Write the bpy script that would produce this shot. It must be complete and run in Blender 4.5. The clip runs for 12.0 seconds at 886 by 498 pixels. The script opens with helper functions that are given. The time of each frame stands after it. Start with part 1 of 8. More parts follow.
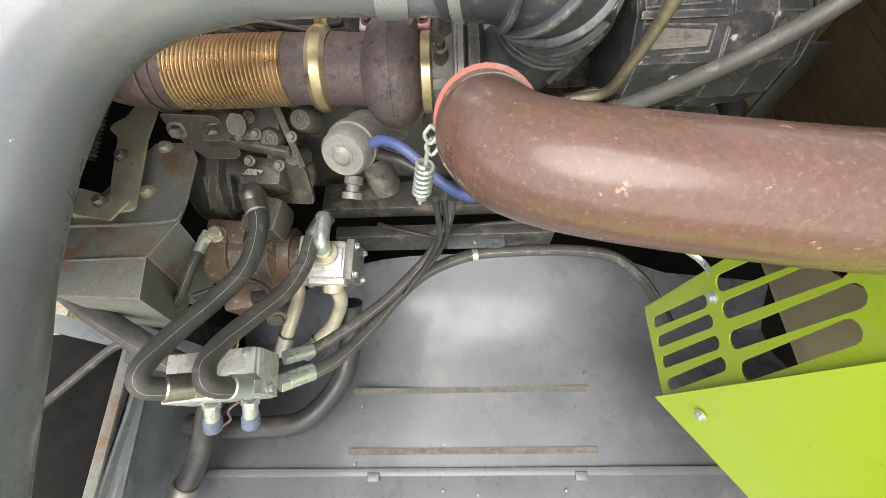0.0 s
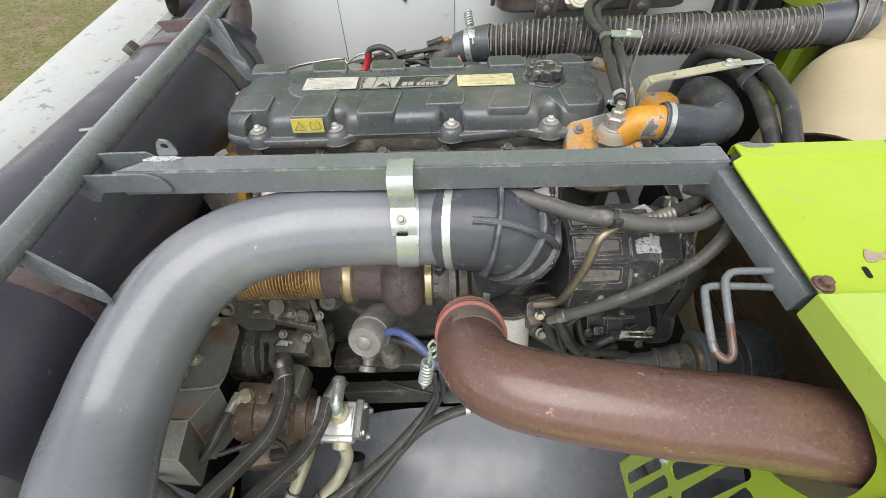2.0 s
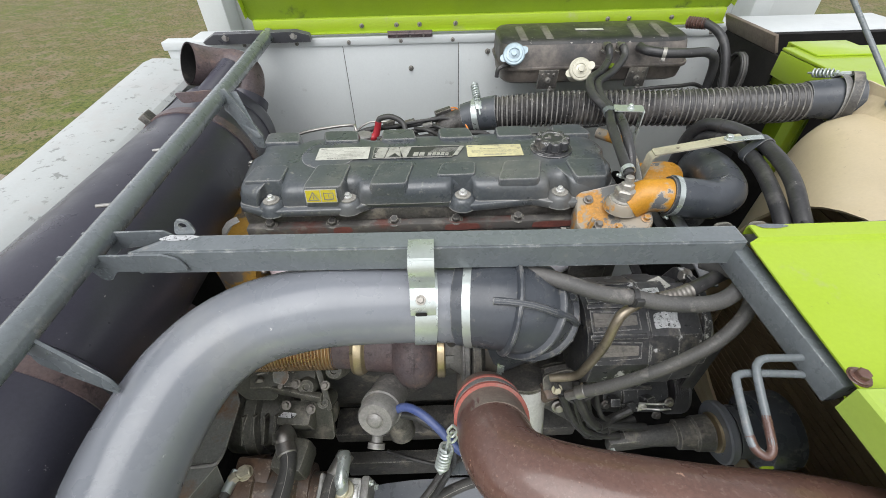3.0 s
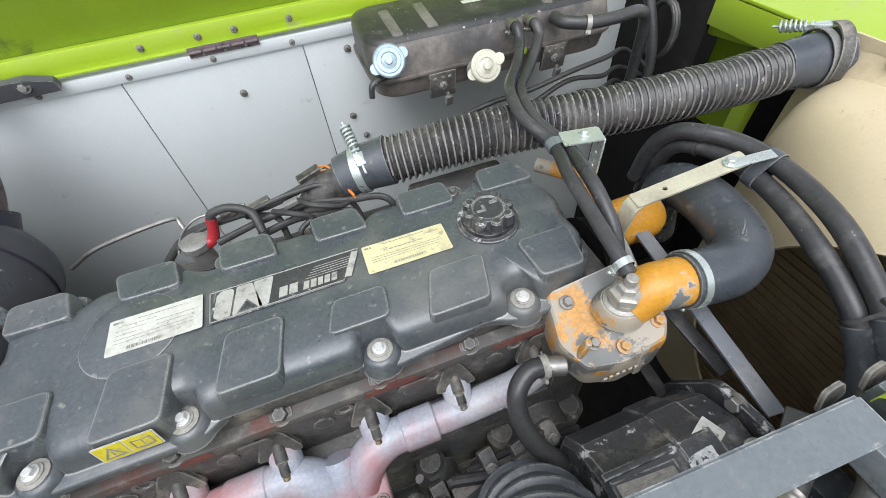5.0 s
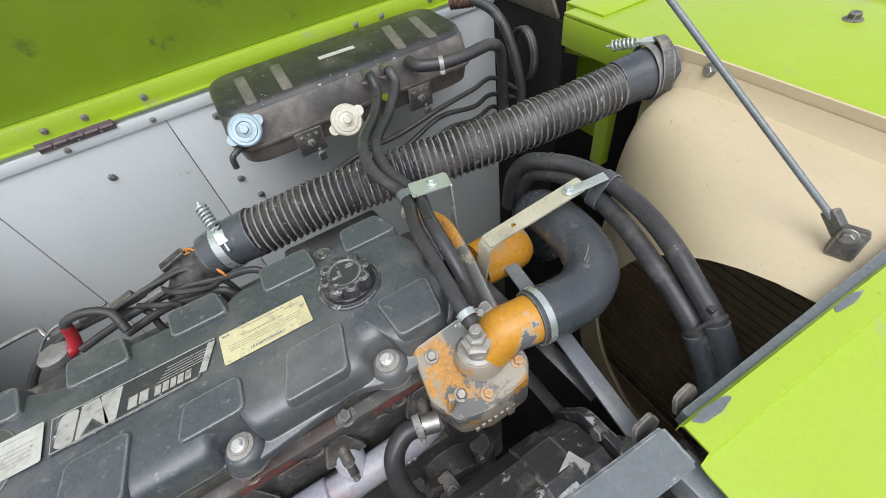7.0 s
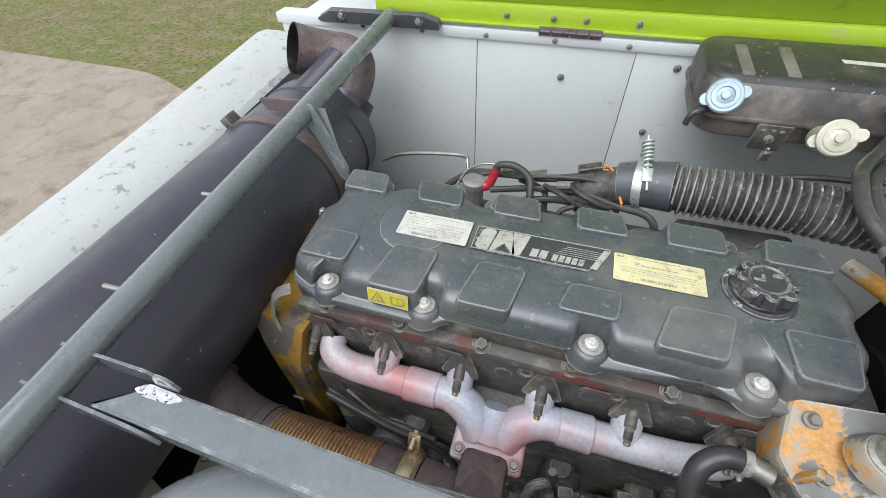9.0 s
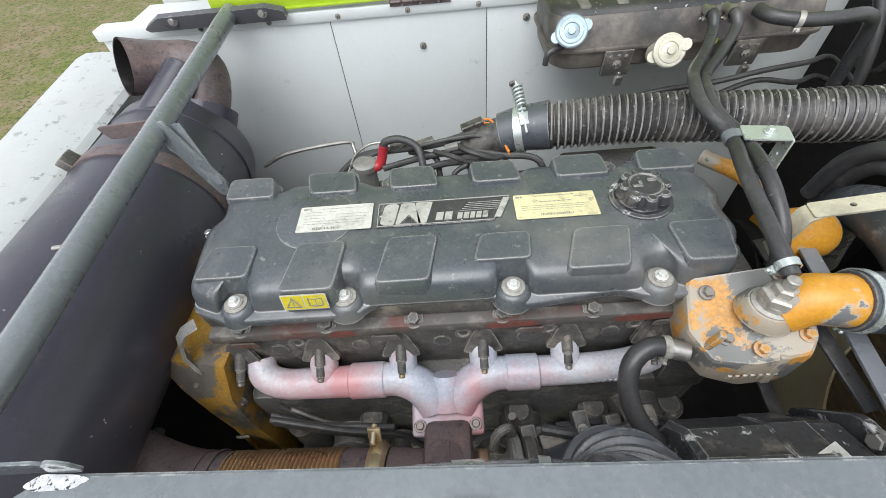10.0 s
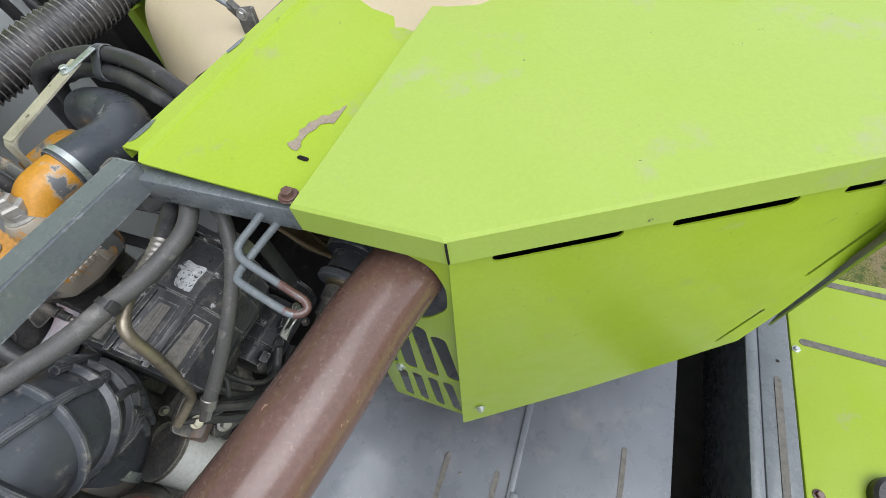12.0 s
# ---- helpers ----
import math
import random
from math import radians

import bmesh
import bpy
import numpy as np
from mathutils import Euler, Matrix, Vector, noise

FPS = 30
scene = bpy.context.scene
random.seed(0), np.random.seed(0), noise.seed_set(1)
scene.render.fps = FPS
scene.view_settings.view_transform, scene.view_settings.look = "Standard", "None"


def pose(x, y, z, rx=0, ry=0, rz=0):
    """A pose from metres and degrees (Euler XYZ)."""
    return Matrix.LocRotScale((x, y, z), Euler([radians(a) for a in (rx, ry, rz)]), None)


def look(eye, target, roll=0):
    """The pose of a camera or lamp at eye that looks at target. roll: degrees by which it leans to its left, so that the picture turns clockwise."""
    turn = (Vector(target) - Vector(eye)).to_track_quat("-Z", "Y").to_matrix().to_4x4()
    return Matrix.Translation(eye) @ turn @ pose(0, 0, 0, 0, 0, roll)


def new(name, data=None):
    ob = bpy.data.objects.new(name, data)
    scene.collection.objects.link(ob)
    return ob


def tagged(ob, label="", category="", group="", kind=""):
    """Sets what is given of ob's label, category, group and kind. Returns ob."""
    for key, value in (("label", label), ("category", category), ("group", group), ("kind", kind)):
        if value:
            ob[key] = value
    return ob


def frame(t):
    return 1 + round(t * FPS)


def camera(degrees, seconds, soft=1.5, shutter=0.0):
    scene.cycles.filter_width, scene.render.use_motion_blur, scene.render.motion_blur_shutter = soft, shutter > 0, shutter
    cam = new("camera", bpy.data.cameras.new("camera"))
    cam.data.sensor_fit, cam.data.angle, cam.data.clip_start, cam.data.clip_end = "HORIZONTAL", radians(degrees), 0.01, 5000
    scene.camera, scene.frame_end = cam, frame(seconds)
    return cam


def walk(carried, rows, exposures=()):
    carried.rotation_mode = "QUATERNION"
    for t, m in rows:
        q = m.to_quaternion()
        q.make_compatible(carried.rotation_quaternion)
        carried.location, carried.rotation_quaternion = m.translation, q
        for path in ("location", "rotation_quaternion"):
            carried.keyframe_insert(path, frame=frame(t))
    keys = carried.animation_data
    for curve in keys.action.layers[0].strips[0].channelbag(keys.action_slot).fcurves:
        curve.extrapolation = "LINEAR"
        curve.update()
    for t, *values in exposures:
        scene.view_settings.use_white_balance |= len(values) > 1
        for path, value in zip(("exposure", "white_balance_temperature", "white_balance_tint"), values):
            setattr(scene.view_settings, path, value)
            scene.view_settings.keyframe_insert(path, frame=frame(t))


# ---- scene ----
cam = camera(93.5, 12.0, 0.7)
PATH = [
    (0, (0.007, 0.009, 2.105), (-0.06, 0.874, 0.303), -5.4),
    (0.5, (0.005, 0.01, 2.134), (-0.062, 0.947, 0.368), -4.9),
    (1, (0.003, 0.014, 2.213), (-0.064, 1.071, 0.516), -4.3),
    (1.5, (0.006, 0.006, 2.289), (-0.043, 1.215, 0.696), -3.2),
    (2, (0.01, -0.018, 2.363), (-0.014, 1.335, 0.891), -2.4),
    (2.5, (0.004, -0.027, 2.408), (0.003, 1.428, 1.036), -1.9),
    (3, (-0.031, 0.03, 2.402), (-0.02, 1.529, 1.078), -1.5),
    (3.2, (-0.042, 0.091, 2.409), (-0.033, 1.585, 1.078), -1.5),
    (4.8, (0.016, 0.555, 2.382), (0.291, 1.841, 0.876), -4.6),
    (5, (0.05, 0.557, 2.392), (0.406, 1.814, 0.878), -5.9),
    (5.5, (0.139, 0.545, 2.405), (0.672, 1.742, 0.894), -8.1),
    (6, (0.214, 0.535, 2.412), (0.845, 1.692, 0.907), -9.9),
    (6.5, (0.271, 0.523, 2.413), (0.899, 1.692, 0.916), -11.3),
    (7, (0.248, 0.53, 2.419), (0.762, 1.774, 0.94), -10.7),
    (7.5, (0.135, 0.538, 2.425), (0.414, 1.878, 0.966), -8.5),
    (7.7, (0.086, 0.532, 2.425), (0.253, 1.899, 0.975), -7.0),
    (9.3, (-0.079, 0.49, 2.422), (-0.569, 1.742, 0.942), -3.2),
    (9.5, (-0.077, 0.489, 2.418), (-0.502, 1.752, 0.926), -3.9),
    (10, (-0.055, 0.484, 2.396), (-0.139, 1.779, 0.874), -6.6),
    (10.5, (0.003, 0.39, 2.355), (0.275, 1.596, 0.782), -11.2),
    (11, (0.082, 0.24, 2.324), (0.636, 1.265, 0.699), -13.0),
    (11.5, (0.147, 0.092, 2.317), (0.936, 0.893, 0.663), -12.3),
    (12, (0.219, -0.053, 2.307), (1.245, 0.504, 0.684), -10.8),
]
walk(cam, [(t, look(eye, target, roll)) for t, eye, target, roll in PATH], [(0, 1.3, 7050, 10), (1, 1.15, 7050, 10), (2, 0.75, 6750, 10), (3, 0.58, 6500, 10), (5, 0.84, 6250, 10), (6.5, 0.52, 6300, 11), (7.5, 0.63, 6300, 11), (8, 0.66, 6300, 11), (9.5, 0.77, 6350, 9), (10.5, 0.88, 6400, 10), (11.5, 0.64, 6300, 11), (12, 0.5, 6200, 10)])

# ---- world and light: an overcast sky ----
world = bpy.data.worlds.new("world")
scene.world = world
world.use_nodes = True
wn, wl = world.node_tree.nodes, world.node_tree.links
sky = wn.new("ShaderNodeTexSky")
sky.sky_type, sky.sun_disc = "NISHITA", False
sky.sun_elevation, sky.sun_rotation = radians(58), radians(200)
sky.air_density, sky.dust_density = 1.0, 1.0
grey = wn.new("ShaderNodeHueSaturation")
grey.inputs["Saturation"].default_value = 0.16
wl.new(sky.outputs[0], grey.inputs["Color"])
wl.new(grey.outputs[0], wn["Background"].inputs["Color"])
wn["Background"].inputs["Strength"].default_value = 0.15
sun = new("sun", bpy.data.lights.new("sun", "SUN"))
sun.data.energy, sun.data.angle, sun.data.color = 1.5, radians(55), (1.0, 1.0, 1.0)
sun.matrix_world = look((-0.6, -1.4, 3.2), (0, 0, 0))


# ---- materials ----
def mat(name, c1, c2=None, scale=6.0, rough=0.5, metal=0.0, bump=0.15, grain=60.0, spots=None, spots2=None, coat=0.0, spec=0.5, grit=0.12, worn=None):
    """A painted, cast, rubber or bare surface: two tones, a fine grain, and up to two kinds of marks (colour, share, scale)."""
    m = bpy.data.materials.new(name)
    m.use_nodes = True
    n, l = m.node_tree.nodes, m.node_tree.links
    b = n["Principled BSDF"]
    tc = n.new("ShaderNodeTexCoord")

    def noisy(s, detail=5.0, rough_=0.6):
        t = n.new("ShaderNodeTexNoise")
        t.inputs["Scale"].default_value, t.inputs["Detail"].default_value, t.inputs["Roughness"].default_value = s, detail, rough_
        l.new(tc.outputs["Object"], t.inputs["Vector"])
        return t.outputs["Fac"]

    def ramp(fac, lo, hi):
        r = n.new("ShaderNodeMapRange")
        r.inputs["From Min"].default_value, r.inputs["From Max"].default_value = lo, hi
        l.new(fac, r.inputs["Value"])
        return r.outputs["Result"]

    def ramp_to(fac, lo, hi):
        r = n.new("ShaderNodeMapRange")
        r.inputs["From Min"].default_value, r.inputs["From Max"].default_value = 0.3, 0.7
        r.inputs["To Min"].default_value, r.inputs["To Max"].default_value = lo, hi
        l.new(fac, r.inputs["Value"])
        return r.outputs["Result"]

    def mixed(fac, a, c):
        x = n.new("ShaderNodeMix")
        x.data_type = "RGBA"
        l.new(fac, x.inputs["Factor"])
        for value, socket in ((a, x.inputs[6]), (c, x.inputs[7])):
            if isinstance(value, tuple):
                socket.default_value = (*value, 1)
            else:
                l.new(value, socket)
        return x.outputs[2]

    c2 = c2 or tuple(v * 0.8 for v in c1)
    colour = mixed(ramp(noisy(scale), 0.35, 0.65), c1, c2)
    fine = noisy(grain, 3.0)
    dust = n.new("ShaderNodeHueSaturation")
    l.new(ramp_to(noisy(grain * 2.7, 4.0, 0.7), 1.0 - grit, 1.0 + grit), dust.inputs["Value"])
    l.new(colour, dust.inputs["Color"])
    colour = dust.outputs["Color"]
    for mark in (spots, spots2):
        if mark:
            tint, share, size, soft = (*mark, 0.12)[:4]
            edge = 0.5 + (0.5 - share) * 0.42
            colour = mixed(ramp(noisy(size, 8.0, 0.68), edge - soft * 0.3, edge + soft * 0.7), colour, tint)
    if worn:
        tint, wide, share = worn
        bev = n.new("ShaderNodeBevel")
        bev.samples = 4
        bev.inputs["Radius"].default_value = wide
        geo = n.new("ShaderNodeNewGeometry")
        dot = n.new("ShaderNodeVectorMath")
        dot.operation = "DOT_PRODUCT"
        l.new(bev.outputs["Normal"], dot.inputs[0])
        l.new(geo.outputs["Normal"], dot.inputs[1])
        edge_mask = n.new("ShaderNodeMapRange")
        edge_mask.inputs["From Min"].default_value, edge_mask.inputs["From Max"].default_value = 0.985, 0.90
        l.new(dot.outputs["Value"], edge_mask.inputs["Value"])
        amount = n.new("ShaderNodeMath")
        amount.operation = "MULTIPLY"
        l.new(edge_mask.outputs["Result"], amount.inputs[0])
        l.new(ramp(noisy(34.0, 6.0, 0.7), 0.62 - share * 0.4, 0.72 - share * 0.4), amount.inputs[1])
        colour = mixed(amount.outputs[0], colour, tint)
    l.new(colour, b.inputs["Base Color"])
    rr = n.new("ShaderNodeMapRange")
    rr.inputs["To Min"].default_value, rr.inputs["To Max"].default_value = max(rough - 0.1, 0.05), min(rough + 0.12, 1.0)
    rr.inputs["From Min"].default_value, rr.inputs["From Max"].default_value = 0.3, 0.7
    l.new(noisy(scale * 3.1), rr.inputs["Value"])
    l.new(rr.outputs["Result"], b.inputs["Roughness"])
    b.inputs["Metallic"].default_value = metal
    b.inputs["Coat Weight"].default_value, b.inputs["Coat Roughness"].default_value = coat, 0.12
    b.inputs["Specular IOR Level"].default_value = spec
    if bump:
        bp = n.new("ShaderNodeBump")
        bp.inputs["Strength"].default_value, bp.inputs["Distance"].default_value = bump, 0.002
        l.new(fine, bp.inputs["Height"])
        l.new(bp.outputs["Normal"], b.inputs["Normal"])
    return m


LIME = mat("lime paint", (0.345, 0.485, 0.018), (0.37, 0.505, 0.040), 3.0, 0.38, bump=0.04, spots=((0.37, 0.43, 0.13), 0.20, 7.0, 0.10), spots2=((0.12, 0.13, 0.06), 0.03, 38.0), coat=0.18, grit=0.04)
# Lime darkened to carry the hood underside's and pocket's shade; also the dull plug.
LIME_SHADE_DULL = mat("lime paint, shaded and dull", (0.195, 0.285, 0.010), (0.160, 0.245, 0.010), 4.0, 0.45, bump=0.05, spots=((0.045, 0.06, 0.02), 0.20, 7.0, 0.12), grit=0.05)
GREY = mat("grey pipe paint", (0.20, 0.212, 0.236), (0.178, 0.19, 0.212), 5.0, 0.28, bump=0.05, spots=((0.26, 0.265, 0.27), 0.3, 3.0, 0.2), spots2=((0.6, 0.6, 0.6), 0.06, 60.0, 0.03), coat=0.3, grit=0.03)
DECK = mat("grey deck paint", (0.185, 0.196, 0.218), (0.145, 0.154, 0.173), 4.0, 0.30, bump=0.05, spots=((0.26, 0.255, 0.25), 0.22, 5.0, 0.2), spots2=((0.5, 0.5, 0.5), 0.08, 80.0, 0.05), coat=0.15, grit=0.05)
FRAME = mat("grey green frame paint", (0.163, 0.182, 0.192), (0.136, 0.153, 0.163), 7.0, 0.27, bump=0.08, spots=((0.4, 0.4, 0.38), 0.014, 60.0), spots2=((0.22, 0.225, 0.22), 0.16, 26.0, 0.1), coat=0.6, worn=((0.44, 0.45, 0.44), 0.003, 0.3))
BLACKPAINT = mat("matt black muffler paint", (0.056, 0.055, 0.074), (0.044, 0.042, 0.057), 3.0, 0.33, bump=0.1, spots=((0.10, 0.08, 0.08), 0.14, 6.0, 0.15), spots2=((0.40, 0.38, 0.38), 0.06, 50.0, 0.03), grit=0.1)
COVER = mat("dusty black moulded cover", (0.062, 0.072, 0.081), (0.085, 0.095, 0.103), 4.0, 0.31, bump=0.08, spots=((0.185, 0.182, 0.168), 0.38, 6.0, 0.34), spots2=((0.23, 0.225, 0.205), 0.20, 60.0, 0.10), grit=0.25, worn=((0.36, 0.35, 0.33), 0.005, 0.85), spec=0.8)
CASTDARK = mat("dark cast iron paint", (0.062, 0.061, 0.060), (0.115, 0.108, 0.098), 9.0, 0.50, bump=0.4, spots=((0.24, 0.215, 0.18), 0.34, 14.0), spots2=((0.030, 0.027, 0.025), 0.30, 9.0), grit=0.35, worn=((0.34, 0.32, 0.28), 0.005, 0.55))
PRIMER = mat("red brown primer", (0.13, 0.06, 0.05), (0.11, 0.08, 0.07), 9.0, 0.6, bump=0.3, spots=((0.10, 0.095, 0.088), 0.72, 9.0), spots2=((0.2, 0.185, 0.165), 0.36, 20.0), grit=0.25)
MANIFOLD = mat("heat tinted manifold", (0.60, 0.59, 0.62), (0.42, 0.45, 0.53), 4.0, 0.40, metal=0.05, bump=0.4, spots=((0.56, 0.28, 0.29), 0.44, 2.6, 0.15), spots2=((0.66, 0.65, 0.66), 0.34, 7.0, 0.14), grit=0.16)
WASHERDUST = mat("dust-caked washer", (0.34, 0.325, 0.29), (0.24, 0.23, 0.205), 30.0, 0.55, bump=0.3, spots=((0.13, 0.125, 0.115), 0.25, 60.0), grit=0.25)
NUTDUST = mat("dusty plated nut", (0.44, 0.425, 0.39), (0.31, 0.295, 0.265), 25.0, 0.42, metal=0.35, bump=0.15, spots=((0.50, 0.46, 0.40), 0.30, 22.0), grit=0.2)
MUFBRACKET = mat("dark grey bracket paint", (0.10, 0.102, 0.112), (0.085, 0.086, 0.094), 6.0, 0.36, bump=0.08, spots=((0.2, 0.19, 0.18), 0.12, 24.0), grit=0.1, worn=((0.3, 0.3, 0.3), 0.003, 0.4))
RUST = mat("rust brown pipe", (0.150, 0.080, 0.062), (0.100, 0.055, 0.045), 2.6, 0.26, bump=0.16, spots=((0.20, 0.13, 0.105), 0.28, 170.0, 0.12), spots2=((0.40, 0.24, 0.18), 0.10, 42.0, 0.02), coat=0.35, grit=0.18)
RUSTDARK = mat("dark rusty turbine housing", (0.15, 0.105, 0.10), (0.125, 0.105, 0.112), 8.0, 0.5, metal=0.1, bump=0.4, spots=((0.055, 0.04, 0.042), 0.30, 45.0), spots2=((0.24, 0.16, 0.14), 0.28, 18.0), grit=0.25)
COPPER = mat("straw tempered bellows", (0.62, 0.45, 0.27), (0.46, 0.31, 0.17), 9.0, 0.30, metal=0.8, bump=0.1)
CASTOLIVE = mat("dusty olive cast iron paint", (0.098, 0.098, 0.082), (0.135, 0.130, 0.108), 9.0, 0.45, bump=0.35, spots=((0.25, 0.23, 0.19), 0.28, 14.0), spots2=((0.04, 0.037, 0.033), 0.32, 12.0), grit=0.3, worn=((0.38, 0.36, 0.31), 0.005, 0.55))
VENTDUST = mat("dust-filled vent louvre", (0.215, 0.20, 0.18), (0.165, 0.155, 0.14), 16.0, 0.6, bump=0.4, spots=((0.10, 0.095, 0.09), 0.25, 30.0), grit=0.25)
STRAW = mat("straw coloured steel band", (0.62, 0.52, 0.34), (0.5, 0.40, 0.25), 12.0, 0.35, metal=0.85, bump=0.1)
ZINC = mat("zinc plated steel", (0.60, 0.645, 0.62), (0.50, 0.545, 0.525), 9.0, 0.3, metal=0.6, bump=0.05, grit=0.06)
YZINC = mat("yellow passivated steel", (0.70, 0.655, 0.50), (0.58, 0.54, 0.41), 9.0, 0.36, metal=0.35, bump=0.06, spots=((0.40, 0.355, 0.28), 0.34, 8.0, 0.2), grit=0.1)
STEEL = mat("worn steel", (0.42, 0.41, 0.39), (0.32, 0.30, 0.28), 20.0, 0.38, metal=0.85, bump=0.15)
BOLTMAT = mat("dull bolt steel", (0.36, 0.34, 0.31), (0.22, 0.20, 0.18), 40.0, 0.45, metal=0.6, bump=0.15)
ALU = mat("machined aluminium", (0.74, 0.74, 0.715), (0.64, 0.64, 0.62), 9.0, 0.3, metal=0.4, bump=0.08, spots=((0.42, 0.40, 0.36), 0.24, 14.0), grit=0.08)
ALUCAST = mat("dusty cast aluminium", (0.27, 0.262, 0.25), (0.20, 0.195, 0.188), 14.0, 0.45, metal=0.2, bump=0.25, spots=((0.36, 0.34, 0.31), 0.3, 30.0), grit=0.2, worn=((0.45, 0.43, 0.40), 0.003, 0.4))
RUBBER = mat("black rubber hose", (0.032, 0.032, 0.035), (0.055, 0.054, 0.054), 9.0, 0.36, bump=0.15, spots=((0.12, 0.115, 0.11), 0.24, 14.0, 0.2), spots2=((0.22, 0.21, 0.20), 0.10, 90.0, 0.04), grit=0.2)
RUBBERGREY = mat("greyish rubber elbow", (0.052, 0.059, 0.070), (0.082, 0.088, 0.098), 6.0, 0.3, bump=0.1, spots=((0.22, 0.21, 0.19), 0.2, 28.0), grit=0.1, worn=((0.30, 0.295, 0.28), 0.004, 0.5))
HOSEGREY = mat("dusty hydraulic hose", (0.075, 0.074, 0.072), (0.11, 0.106, 0.10), 14.0, 0.5, bump=0.3, grain=140.0, spots=((0.22, 0.205, 0.19), 0.26, 30.0), grit=0.2)
CORRUGATED = mat("dusty corrugated duct", (0.034, 0.033, 0.036), (0.060, 0.057, 0.055), 5.0, 0.26, bump=0.15, spots=((0.17, 0.158, 0.145), 0.40, 7.0, 0.2), spots2=((0.36, 0.34, 0.31), 0.17, 60.0, 0.05), grit=0.25)
# Ridge tone is lightened for dust and for the glossy highlight on its crest.
DUCTWIRE = mat("dusty duct wire ridge with highlight", (0.32, 0.305, 0.285), (0.12, 0.115, 0.11), 9.0, 0.30, bump=0.1, spots=((0.07, 0.067, 0.066), 0.32, 14.0, 0.12), spots2=((0.48, 0.46, 0.43), 0.22, 50.0, 0.04), grit=0.2)
TANKRIB = mat("tan dusted tank ridge", (0.20, 0.185, 0.165), (0.13, 0.12, 0.108), 12.0, 0.4, bump=0.08, spots=((0.06, 0.058, 0.055), 0.3, 18.0, 0.2), spots2=((0.4, 0.38, 0.35), 0.1, 80.0, 0.05), grit=0.15)
WIREBLACK = mat("black wire sleeve", (0.035, 0.035, 0.035), (0.06, 0.058, 0.056), 30.0, 0.45, bump=0.2, grain=200.0)
WHITE = mat("grey white paint", (0.618, 0.645, 0.642), (0.575, 0.603, 0.600), 2.5, 0.40, bump=0.03, spots=((0.40, 0.41, 0.40), 0.06, 18.0), spots2=((0.52, 0.54, 0.535), 0.14, 3.0), coat=0.1, grit=0.025)
WHITESIDE = mat("stained white side panel", (0.48, 0.50, 0.495), (0.44, 0.46, 0.455), 2.5, 0.4, bump=0.04, spots=((0.26, 0.27, 0.26), 0.27, 30.0, 0.05), spots2=((0.46, 0.46, 0.45), 0.36, 7.0, 0.15), grit=0.03)
SHROUD = mat("cream moulded shroud", (0.60, 0.50, 0.335), (0.55, 0.455, 0.30), 3.5, 0.4, bump=0.05, spots=((0.46, 0.37, 0.24), 0.22, 5.0), spots2=((0.16, 0.12, 0.07), 0.08, 60.0), grit=0.04)
ORANGE = mat("flaking orange paint", (0.56, 0.265, 0.04), (0.46, 0.23, 0.055), 12.0, 0.42, bump=0.3, spots=((0.34, 0.295, 0.23), 0.58, 9.0, 0.04), spots2=((0.14, 0.142, 0.135), 0.42, 8.0, 0.015), grit=0.28, worn=((0.5, 0.46, 0.42), 0.004, 0.6))
YELLOWOLD = mat("old yellow paint", (0.37, 0.205, 0.03), (0.29, 0.16, 0.03), 8.0, 0.5, bump=0.3, spots=((0.13, 0.115, 0.10), 0.52, 7.0, 0.05), spots2=((0.06, 0.05, 0.045), 0.34, 14.0), grit=0.25)
TANK = mat("black moulded tank", (0.024, 0.025, 0.027), (0.042, 0.041, 0.040), 4.5, 0.40, bump=0.08, spots=((0.13, 0.12, 0.105), 0.30, 6.0, 0.3), spots2=((0.42, 0.40, 0.36), 0.15, 85.0, 0.04), grit=0.15)
# Near-black: deep shade put in colour for hull, slots and holes; also black parts.
DARK = mat("near-black for deep shade and black parts", (0.008, 0.0075, 0.0075), (0.016, 0.0145, 0.0135), 6.0, 0.8, bump=0.3, spots=((0.045, 0.04, 0.034), 0.12, 8.0), spec=0.25, grit=0.25)
BOXGREY = mat("chipped grey bracket paint", (0.30, 0.305, 0.285), (0.255, 0.26, 0.24), 7.0, 0.42, bump=0.2, spots=((0.27, 0.165, 0.105), 0.38, 6.0, 0.10), spots2=((0.46, 0.43, 0.38), 0.16, 35.0, 0.05), grit=0.18, worn=((0.58, 0.55, 0.50), 0.004, 0.6))
PUMPBROWN = mat("brown stained pump casting", (0.165, 0.098, 0.062), (0.125, 0.090, 0.070), 10.0, 0.42, bump=0.35, spots=((0.095, 0.088, 0.080), 0.42, 14.0), spots2=((0.33, 0.25, 0.19), 0.28, 40.0, 0.06), grit=0.25, worn=((0.36, 0.31, 0.27), 0.004, 0.5))
REDRUBBER = mat("red silicone sleeve", (0.40, 0.105, 0.08), (0.34, 0.13, 0.105), 9.0, 0.5, bump=0.15, spots=((0.30, 0.22, 0.19), 0.34, 14.0))
BLUE = mat("blue coolant hose", (0.055, 0.085, 0.24), (0.09, 0.12, 0.26), 12.0, 0.45, bump=0.15, spots=((0.25, 0.25, 0.28), 0.2, 40.0))
RED = mat("red boot", (0.48, 0.03, 0.04), (0.36, 0.03, 0.04), 15.0, 0.4, bump=0.1)
WIREORANGE = mat("orange wire", (0.75, 0.25, 0.04), None, 20.0, 0.4, bump=0.0)
